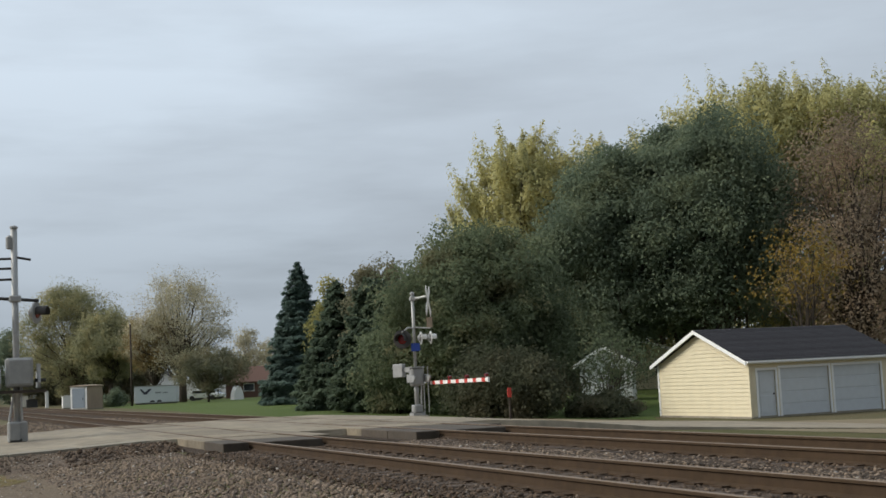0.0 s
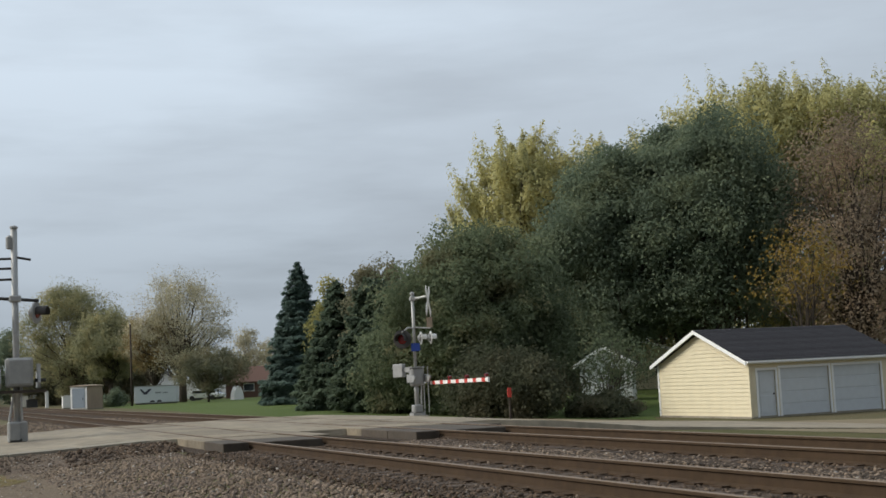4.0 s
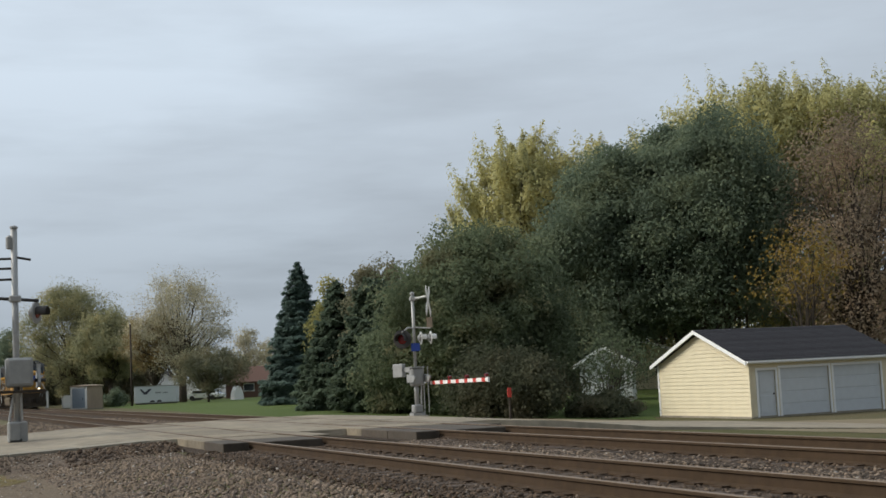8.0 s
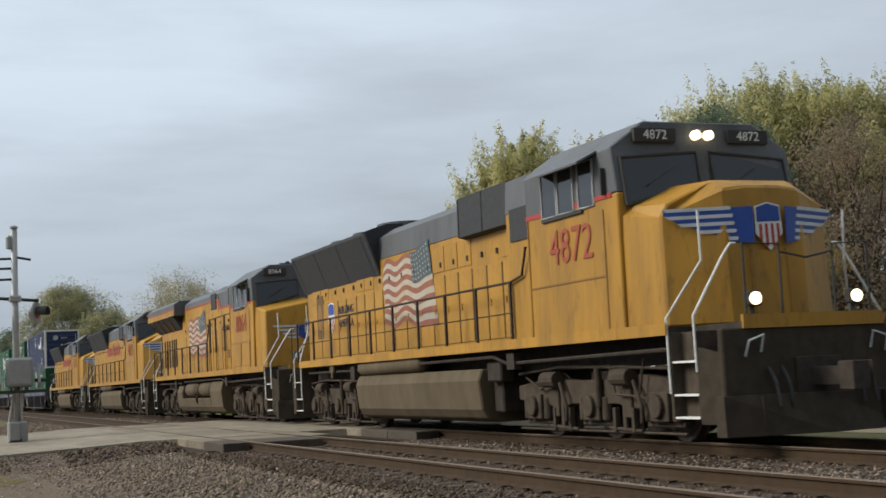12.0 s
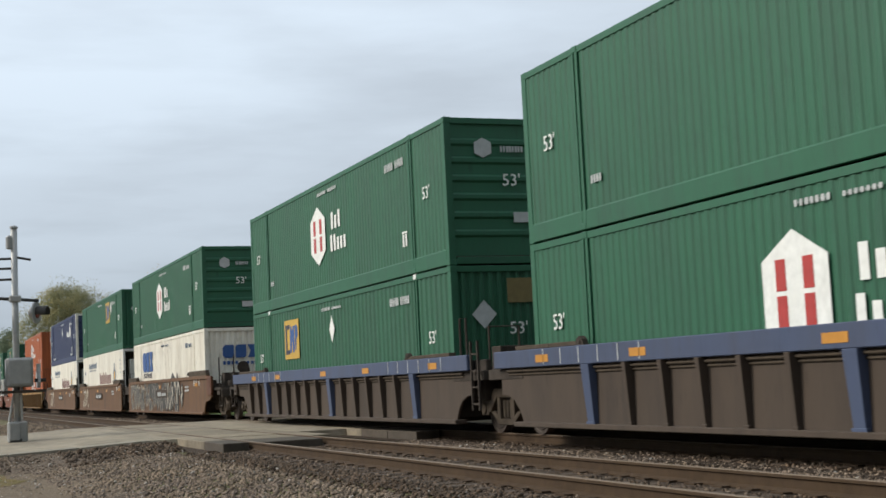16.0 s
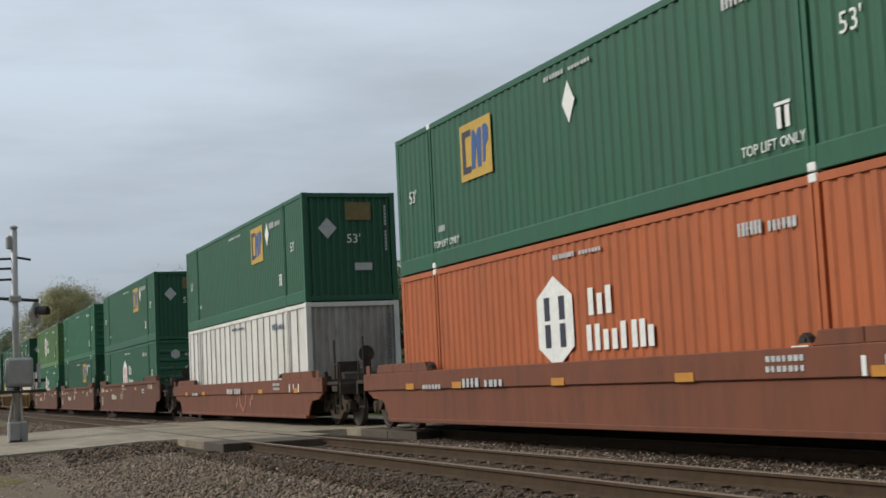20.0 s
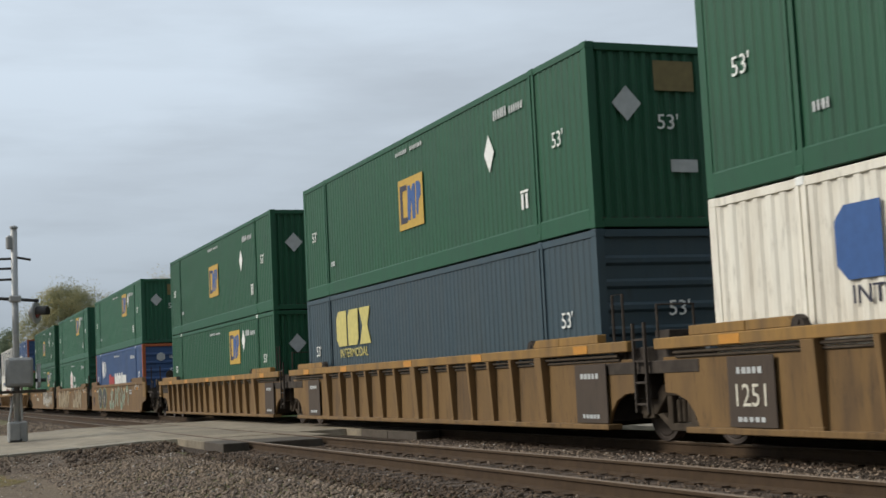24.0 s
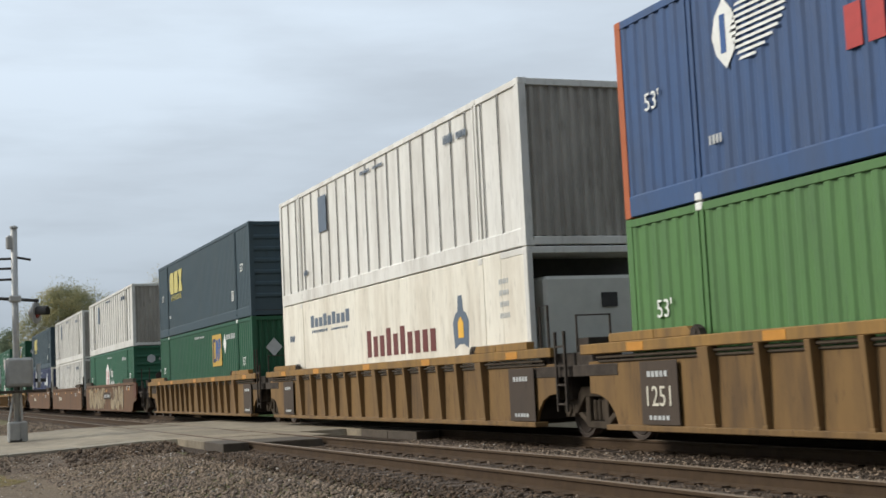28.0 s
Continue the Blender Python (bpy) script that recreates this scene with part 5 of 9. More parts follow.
def near_signal():
    x, y, z = -38.9, 2.75, -0.22
    th = thing("crossing_signal", pose(x, y, z), "grey crossing signal mast with flashing lights and gate machine", "crossing signal", "crossing signals")
    part("foundation", Geo().box(-0.75, 0.75, -0.75, 0.75, -0.5, 0.03), M_CONCRETE, th, "stained concrete pad", bevel=0.03)
    part("mast_base", Geo().box(-0.3, 0.3, -0.3, 0.3, 0.03, 0.1), M_GALV, th, bevel=0.01)
    jb = part("junction_box", Geo().box(-0.24, 0.24, -0.25, 0.25, 0.1, 0.66), M_ALU, th, "aluminium base box", bevel=0.03)
    part("door", Geo().box(0.26, 0.29, -0.22, 0.05, 0.16, 0.62), M_ALU, jb, bevel=0.01)
    part("vent", Geo().box(0.262, 0.285, -0.2, 0.1, 0.12, 0.2), M_BLACK, jb)
    part("mast", Geo().tube([(0, 0, 0.1), (0, 0, 5.93)], 0.088, 16), M_GALV, th, "round grey steel mast", smooth=True)
    part("mast_cap", Geo().lathe((0, 0, 5.93), "z", [(0, 0.11), (0.05, 0.11), (0.08, 0.04)], 14), M_GALV, th)
    part("bell", Geo().lathe((0.05, -0.13, 5.55), "z", [(-0.2, 0.05), (-0.18, 0.09), (0.12, 0.09), (0.18, 0.04)], 12), M_ALU, th)
    gm = part("gate_machine", Geo().box(-0.32, 0.3, -0.28, 0.42, 1.58, 2.38), M_ALU, th, "large aluminium gate machine case", bevel=0.05)
    part("cover", Geo().box(0.3, 0.33, -0.22, 0.36, 1.66, 2.32), M_ALU, gm, bevel=0.02)
    part("hinge", Geo().box(0.0, 0.2, 0.52, 0.62, 1.95, 2.2), M_GALV, gm)
    part("shaft", Geo().cyl((0.0, 0.62, 1.75), "y", 0.05, 0.3, 10), M_BLACK, gm)
    for s in (-0.45, 0.58):
        part("bracket", Geo().prism([(-0.5, 1.55), (0.2, 1.55), (0.3, 1.7), (0.2, 2.1), (-0.6, 1.95)], "y", s - 0.03, s + 0.03), M_GALV, gm)
    part("bracket_plate", Geo().box(-0.3, 0.35, -0.45, 0.75, 1.42, 1.5), M_TRUCK, gm)
    cw = part("counterweight_arm", Geo().box(-0.08, 0.08, -0.62, -0.5, 1.4, 2.6), M_GALV, th)
    part("counterweight", Geo().box(-0.2, 0.25, -0.95, -0.62, 1.45, 2.45), M_GALV, cw, bevel=0.03)
    part("brace", Geo().tube([(0.1, -0.22, 0.68), (0.05, -0.05, 1.55)], 0.035, 7), M_GALV, th)
    part("conduit", Geo().tube([(0.1, 0.12, 0.68), (0.14, 0.1, 1.2), (0.1, 0.12, 1.66)], 0.03, 7), M_GALV, th)
    # crossarms with lights on both sides, sign brackets above
    part("lights_bar", Geo().tube([(0.0, -0.95, 4.05), (0.0, 0.62, 3.93)], 0.045, 8), M_BLACK, th)
    part("clamp", Geo().box(-0.14, 0.14, -0.16, 0.16, 3.9, 4.08), M_GALV, th, bevel=0.03)
    for zz, l in ((5.1, 0.9), (4.83, 0.85), (4.53, 0.85)):
        part("sign_bracket", Geo().tube([(0, 0, zz), (-0.05, -l, zz - 0.02)], 0.035, 7), M_BLACK, th)
    part("sign_bracket", Geo().tube([(0, 0, 5.14), (0.12, 0.42, 5.05)], 0.035, 7), M_BLACK, th)
    # discs coloured pale grey for the sky that dark ones would reflect
    lamp_unit(th, pose(0.0, 0.55, 3.6, 0, 0, 62), 1, M_ALU)
    lamp_unit(th, pose(0.0, -0.62, 3.55, 0, 0, 80), -1, M_ALU)
    arm = part("gate_arm", Geo().box(-6.6, -0.3, -0.02, 0.02, -0.07, 0.07), M_WHITE, th, "white gate arm with red bands", at=pose(0, -0.75, 1.2, 0, 0, 0))
    for i in range(7):
        part("red_band", Geo().box(-6.4 + i * 0.85, -6.0 + i * 0.85, -0.023, 0.023, -0.072, 0.072), M_REDREFL, arm)


near_signal()


# ---- the train ----
# Vehicles have their own space: x ahead, y across (the eye is on the -y side), z above the rail head.
D_CREAM = surface("cream_stencil_paint", (0.56, 0.52, 0.42), 0.6, grain=7, amount=0.15, bump=0)
M_TRUCK2 = surface("dusty_cast_steel", (0.068, 0.052, 0.037), 0.9, spec=0.2, grain=5, amount=0.3, dirt=(0.05, 0.038, 0.03), dirt_scale=1.6, bump=0.3)
MOVERS = []             # (thing, place along x at 17 s)
WHEELS = []             # (wheelset, radius, place of its vehicle at 17 s)


def mover(name, x17, label, category, group=""):
    th = thing(name, pose(x17, TRACK_FAR, 0), label, category, group)
    MOVERS.append((th, x17))
    return th


def wheelset(parent, x, r, x17):
    """Two wheels on an axle; turns about its own axis."""
    def make():
        g = Geo()
        for s in (-1, 1):
            g.lathe((0, s * 0.755, 0), "y", [(-0.065, 0.10), (-0.065, r * 0.80), (-0.05, r * 0.84), (-0.065, r * 0.88), (-0.065, r), (0.04, r), (0.065, r + 0.025), (0.065, 0.10)] if s < 0 else
                    [(-0.065, 0.10), (-0.065, r + 0.025), (-0.04, r), (0.065, r), (0.065, r * 0.88), (0.05, r * 0.84), (0.065, r * 0.80), (0.065, 0.10)], 26)
        g.cyl((0, 0, 0), "y", 0.085, 2.05, 12)
        for s in (-1, 1):
            for k in range(3):
                a = 2 * math.pi * k / 3
                g.cyl((0.055 * math.cos(a), s * 1.03, 0.055 * math.sin(a)), "y", 0.016, 0.03, 6)
        return g.mesh("wheelset", M_WHEEL)
    ob = part("wheelset", cached(("wheelset", r), make), None, parent, "steel wheel pair with a bright tread", at=(x, 0, r))
    WHEELS.append((ob, x, r, x17))
    return ob


def freight_bogie(parent, x, x17):
    bg = part("bogie", cached("bolster", lambda: Geo().box(-0.22, 0.22, -0.95, 0.95, 0.42, 0.70).cyl((0, 0, 0.76), "z", 0.25, 0.12, 16).mesh("bogie", M_TRUCK, 0.02)), None, parent, "grimy cast steel freight truck", at=(x, 0, 0))

    def frame_geo():
        g = Geo()
        top = [(-1.12, 0.40), (-1.12, 0.60), (-0.70, 0.64), (-0.48, 0.82), (0.48, 0.82), (0.70, 0.64), (1.12, 0.60), (1.12, 0.40), (0.66, 0.40), (0.36, 0.66), (-0.36, 0.66), (-0.66, 0.40)]
        g.prism(top, "y", -0.09, 0.09)
        g.prism([(-0.66, 0.40), (-0.30, 0.17), (0.30, 0.17), (0.66, 0.40), (0.52, 0.42), (0.26, 0.28), (-0.26, 0.28), (-0.52, 0.42)], "y", -0.08, 0.08)
        for s in (-0.3, 0.3):
            g.box(s - 0.07, s + 0.07, -0.08, 0.08, 0.22, 0.72)
        for k in (-0.14, 0.0, 0.14):
            g.cyl((k, 0, 0.45), "z", 0.055, 0.32, 10)
        for s in (-0.89, 0.89):
            g.box(s - 0.16, s + 0.16, -0.10, 0.10, 0.34, 0.62)
            g.cyl((s, -0.11, 0.46), "y", 0.10, 0.05, 12)
        return g.mesh("side_frame", M_TRUCK2, 0.012)
    for s in (-1, 1):
        part("side_frame", cached("side_frame", frame_geo), None, bg, at=(0, s * 1.0, 0))
    for dx in (-0.89, 0.89):
        wheelset(bg, dx, 0.42, x17)
    return bg


# containers ------------------------------------------------------------------
CL, CW, CH = 16.154, 2.59, 2.908


# front wall of the panelled kind: darker and browner than its sides
M_PANELEND = car_paint("grey_brown_end_aluminium", (0.34, 0.315, 0.275), (0.13, 0.11, 0.09), 0.8)
M_SEAM = surface("dark_seam", (0.10, 0.095, 0.09), 0.8, grain=5, amount=0.4, bump=0)


def container_meshes(mat, style, end, post_mat):
    """The shared meshes of one kind of container."""
    def make():
        d = {}
        hw = CW / 2
        g = Geo()
        z0, z1 = 0.28, CH - 0.10
        wall_mat = M_PANELEND if style == "panel" else mat
        pitch, deep = {"corr": (0.278, 0.028), "panel": (0.75, 0.022), "fine": (0.2, 0.018), "smooth": (2.4, 0.004)}[style]
        n = int((CL - 0.3) / pitch)
        p = (CL - 0.3) / n
        prof = []
        for i in range(n):
            a = -CL + 0.15 + i * p
            if style == "panel":
                prof += [(a, 0.0), (a + p - 0.07, 0.0), (a + p - 0.065, deep), (a + p - 0.005, deep)]
            else:
                prof += [(a, 0.0), (a + p * 0.34, 0.0), (a + p * 0.5, deep), (a + p * 0.84, deep)]
        prof.append((-0.15, 0.0))
        vs = [(x, -hw + 0.012 + q, z) for x, q in prof for z in (z0, z1)]
        fs = [(2 * i, 2 * i + 1, 2 * i + 3, 2 * i + 2) for i in range(len(prof) - 1)]
        if style == "panel":
            vs = [(x, -hw + 0.012 + (0.022 - q), z) for x, q in prof for z in (z0, z1)]
        g.add(vs, fs)
        g.add([(-CL + 0.1, -hw + 0.06, z0), (-0.1, -hw + 0.06, z0), (-0.1, -hw + 0.06, z1), (-CL + 0.1, -hw + 0.06, z1)], [(0, 1, 2, 3)])
        d["side_wall"] = g.mesh("side_wall", mat)
        r = Geo().box(-CL + 0.05, -0.05, -hw + 0.07, hw - 0.07, CH - 0.07, CH - 0.03)
        for i in range(26):
            x = -CL + 0.5 + i * 0.6
            r.box(x, x + 0.25, -hw + 0.15, hw - 0.15, CH - 0.035, CH - 0.012)
        d["roof"] = r.mesh("roof", mat)
        d["floor"] = Geo().box(-CL + 0.05, -0.05, -hw + 0.07, hw - 0.07, 0.04, 0.18).mesh("floor", M_TRUCK)
        d["bottom_rail"] = Geo().prism([(-hw, 0.02), (-hw + 0.10, 0.02), (-hw + 0.10, 0.30), (-hw + 0.012, 0.325), (-hw - 0.004, 0.30)], "x", -CL + 0.16, -0.16).mesh("bottom_rail", mat, 0.006)
        d["top_rail"] = Geo().prism([(-hw, CH - 0.12), (-hw + 0.10, CH - 0.12), (-hw + 0.10, CH - 0.01), (-hw, CH - 0.01)], "x", -CL + 0.16, -0.16).mesh("top_rail", mat, 0.006)
        d["corner_post"] = Geo().prism([(0, -hw + 0.001), (-0.16, -hw + 0.001), (-0.16, -hw + 0.06), (-0.05, -hw + 0.14), (0, -hw + 0.14)], "z", 0.1, CH - 0.1).mesh("corner_post", post_mat)
        d["corner_casting"] = Geo().box(-0.178, 0.004, -hw - 0.003, -hw + 0.165, -0.06, 0.06).mesh("corner_casting", post_mat, 0.012)
        d["lift_post"] = Geo().prism([(-0.10, -hw - 0.006), (-0.03, -hw - 0.006), (-0.03, -hw + 0.012), (0.03, -hw + 0.012), (0.03, -hw - 0.006), (0.10, -hw - 0.006), (0.10, -hw + 0.05), (-0.10, -hw + 0.05)], "z", 0.1, CH - 0.06).mesh("lift_post", mat)
        d["lift_casting"] = Geo().box(-0.085, 0.085, -hw - 0.012, -hw + 0.14, -0.055, 0.055).mesh("lift_casting", D_WHITE if mat in (C_ORANGE,) or style == "corr" else mat, 0.012)
        e = Geo()
        if end == "h":
            line = [(-0.085, 0.12), (-0.055, 0.12)]
            for k in range(6):
                z = 0.62 + k * 0.36
                line += [(-0.055, z - 0.08), (-0.015, z - 0.035), (-0.015, z + 0.035), (-0.055, z + 0.08)]
            line += [(-0.055, CH - 0.1), (-0.085, CH - 0.1)]
            e.prism(line, "y", -hw + 0.14, hw - 0.14)
        elif end == "v":
            m = 12
            w = (CW - 0.28) / m
            line = []
            for k in range(m):
                y = -hw + 0.14 + k * w
                line += [(-0.075, y), (-0.075, y + w * 0.35), (-0.035, y + w * 0.5), (-0.035, y + w * 0.85)]
            line.append((-0.075, hw - 0.14))
            e.add([(xx, yy, zz) for xx, yy in line for zz in (0.12, CH - 0.1)], [(2 * i, 2 * i + 1, 2 * i + 3, 2 * i + 2) for i in range(len(line) - 1)])
        else:
            e.box(-0.10, -0.06, -hw + 0.14, hw - 0.14, 0.12, CH - 0.1)
            e.box(-0.06, -0.02, -hw + 0.3, hw - 0.3, 1.0, CH - 0.25)
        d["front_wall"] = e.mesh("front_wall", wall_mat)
        d["front_sill"] = Geo().box(-0.14, -0.004, -hw + 0.16, hw - 0.16, 0.02, 0.16).mesh("front_sill", post_mat, 0.008)
        d["front_header"] = Geo().box(-0.14, -0.004, -hw + 0.16, hw - 0.16, CH - 0.13, CH - 0.01).mesh("front_header", post_mat, 0.008)
        b = Geo().box(-CL + 0.06, -CL + 0.10, -hw + 0.14, hw - 0.14, 0.12, CH - 0.1)
        for y in (-0.85, -0.4, 0.4, 0.85):
            b.cyl((-CL + 0.045, y, CH / 2), "z", 0.02, CH - 0.3, 6)
        d["doors"] = b.mesh("doors", mat)
        return d
    return cached(("container", mat.name, style, end, post_mat.name), make)


def mark(parent, name, geo, mat, at, label=""):
    return part(name, geo, mat, parent, label, at=at)


def hexagon(w, h, d=0.003):
    return Geo().prism([(-w / 2, -h * 0.27), (0, -h / 2), (w / 2, -h * 0.27), (w / 2, h * 0.27), (0, h / 2), (-w / 2, h * 0.27)], "y", -d, d)


# outlines of three heavy block shapes
BLOCKS = ([(-1.3, -0.25), (-1.12, -0.42), (-0.5, -0.42), (-0.5, 0.42), (-1.12, 0.42), (-1.3, 0.25)],
          [(-0.38, -0.42), (0.28, -0.42), (0.4, -0.28), (0.4, 0.42), (-0.26, 0.42), (-0.38, 0.28)],
          [(0.5, -0.42), (1.3, -0.42), (1.08, 0), (1.3, 0.42), (0.5, 0.42), (0.72, 0)])


def freight_logo(parent, kind, seed):
    """Owner's marks on the side towards the eye: plain shapes in their colours."""
    f = -CW / 2 - 0.004
    if kind == "hex" or kind == "hex_white":
        lg = mark(parent, "logo", hexagon(1.3, 1.5), D_WHITE, (-8.9, f, 1.57), "white hexagonal emblem with bars")
        ink = D_RED if kind == "hex" else D_NAVYISH
        for bx in (-0.27, 0.27):
            for bz in (-0.22, 0.22):
                mark(lg, "logo_bar", Geo().box(bx - 0.1, bx + 0.1, -0.008, -0.004, bz - 0.19, bz + 0.19), ink, (0, 0, 0))
        bars("lettering", 3, 0.85, 0.42, D_WHITE, parent, (-7.35, f, 1.82), seed, 0.42)
        bars("lettering", 5, 1.35, 0.40, D_WHITE, parent, (-7.2, f, 1.27), seed + 1, 0.42)
        if kind == "hex_white":
            bars("lettering", 3, 0.7, 0.40, D_WHITE, parent, (-6.1, f, 1.27), seed + 2, 0.3)
    elif kind.startswith("square"):
        lx, lz, dx, dz = {"square_mid": (-8.0, 1.5, -3.85, 1.8), "square_near": (-5.1, 2.05, -3.85, 2.22), "square_far": (-11.8, 2.0, -8.0, 2.09)}[kind]
        lg = mark(parent, "logo", Geo().box(-0.73, 0.73, -0.003, 0.003, -0.53, 0.53), D_EMBLEM, (lx, f, lz), "yellow square emblem with dark shapes")
        mark(lg, "logo_shape", Geo().prism([(-0.62, -0.4), (-0.22, -0.4), (-0.22, -0.28), (-0.47, -0.28), (-0.47, 0.28), (-0.2, 0.28), (-0.2, 0.4), (-0.62, 0.4)], "y", -0.008, -0.004), D_INK, (0, 0, 0), "dark angular shape")
        mark(lg, "logo_shape", Geo().prism([(-0.2, -0.36), (-0.04, -0.36), (0.06, 0.1), (0.1, -0.36), (0.26, -0.36), (0.3, 0.36), (0.16, 0.36), (0.06, 0.22), (-0.02, 0.36), (-0.14, 0.36)], "y", -0.008, -0.004), D_BLUE, (0, 0, 0), "blue slanted shape")
        mark(lg, "logo_shape", Geo().prism([(0.34, -0.3), (0.44, -0.3), (0.48, -0.02), (0.62, 0.08), (0.62, 0.3), (0.52, 0.38), (0.36, 0.38)], "y", -0.008, -0.004), D_BLUE, (0, 0, 0), "blue slanted shape")
        mark(parent, "placard", Geo().prism([(-0.22, 0), (0, -0.34), (0.22, 0), (0, 0.34)], "y", -0.003, 0.003), D_WHITE, (dx, f, dz), "white diamond placard")
    elif kind == "blocks":
        ink = seed if not isinstance(seed, int) else D_BLUE
        lg = mark(parent, "logo", Geo().prism(BLOCKS[0], "y", -0.003, 0.003), ink, (-12.3, f, 2.05), "heavy block emblem shapes")
        mark(lg, "logo_shape", Geo().prism(BLOCKS[1], "y", -0.003, 0.003), ink, (0, 0, 0))
        mark(lg, "logo_shape", Geo().prism(BLOCKS[2], "y", -0.003, 0.003), ink, (0, 0, 0))
        part("lettering", text_mesh("INTERMODAL", 0.3, ink if ink is not D_BLUE else D_INK, 0.003, 1.15), None, parent, "painted word", at=(-12.3, f, 1.45))
    elif kind == "script":
        bars("lettering", 10, 4.5, 0.6, D_MAROON, parent, (-6.6, f, 1.6), 8, 0.36, 0.0, "dark maroon ornate lettering blocks")
        lg = mark(parent, "crest", Geo().prism([(-0.34, -0.5), (-0.12, -0.42), (0.12, -0.42), (0.34, -0.5), (0.4, 0.0), (0.26, 0.16), (0.14, 0.2), (0.1, 0.5), (-0.1, 0.5), (-0.14, 0.2), (-0.26, 0.16), (-0.4, 0.0)], "y", -0.003, 0.003), D_GREYBLUE, (-3.08, f, 1.8), "dark heraldic crest shape")
        mark(lg, "crest_field", Geo().prism([(-0.14, -0.3), (0.14, -0.3), (0.13, 0.0), (0, 0.1), (-0.13, 0.0)], "y", -0.008, -0.004), D_YELLOW, (0, 0, 0))
        bars("lettering", 9, 3.4, 0.30, D_GREYBLUE, parent, (-11.7, f, 2.36), 9, 0.25)
        bars("lettering", 16, 3.4, 0.07, D_GREYBLUE, parent, (-11.7, f, 2.1), 10)
    elif kind == "ring":
        lg = mark(parent, "logo", Geo().lathe((0, 0, 0), "y", [(-0.003, 0.26), (-0.003, 0.38), (0.003, 0.38), (0.003, 0.26)], 20), D_WHITE, (-3.4, f, 1.92), "white ring emblem with bars")
        bars("lettering", 4, 1.4, 0.36, D_WHITE, parent, (-4.6, f, 1.84), 12, 0.25)
        mark(parent, "placard", Geo().prism([(-0.2, 0), (0, -0.3), (0.2, 0), (0, 0.3)], "y", -0.003, 0.003), D_WHITE, (-8.0, f, 2.07), "white diamond placard")
    elif kind == "stripes":
        lg = mark(parent, "logo", Geo().prism([(-0.30, 0), (-0.21, -0.26), (0, -0.46), (0.19, -0.26), (0.27, 0), (0.19, 0.26), (0, 0.46), (-0.21, 0.26)], "y", -0.003, 0.003), D_WHITE, (-13.3, f, 2.05), "white diamond emblem with speed stripes")
        mark(lg, "logo_bar", Geo().box(-0.1, 0.02, -0.008, -0.004, -0.25, 0.25), D_BLUE, (0, 0, 0))
        for k in range(11):
            z = -0.42 + 0.078 * k
            mark(lg, "stripe", Geo().prism([(0.1 + 0.035 * abs(k - 5), z), (1.3 - 0.018 * (k - 6) ** 2, z), (1.28 - 0.018 * (k - 6) ** 2, z + 0.036), (0.14 + 0.035 * abs(k - 5), z + 0.036)], "y", -0.003, 0.003), D_WHITE, (0, 0, 0))
        bars("lettering", 5, 1.9, 0.5, D_RED, parent, (-10.05, f, 1.5), 14, 0.25)
        bars("lettering", 10, 3.9, 0.55, D_WHITE, parent, (-7.0, f, 1.5), 15, 0.22)


D_NAVYISH = D_INK
D_EMBLEM = surface("faded_amber_decal", (0.46, 0.29, 0.05), 0.6, grain=7, amount=0.12, bump=0)
D_GREYBLUE = surface("grey_blue_decal", (0.10, 0.13, 0.17), 0.55, grain=7, amount=0.1, bump=0)


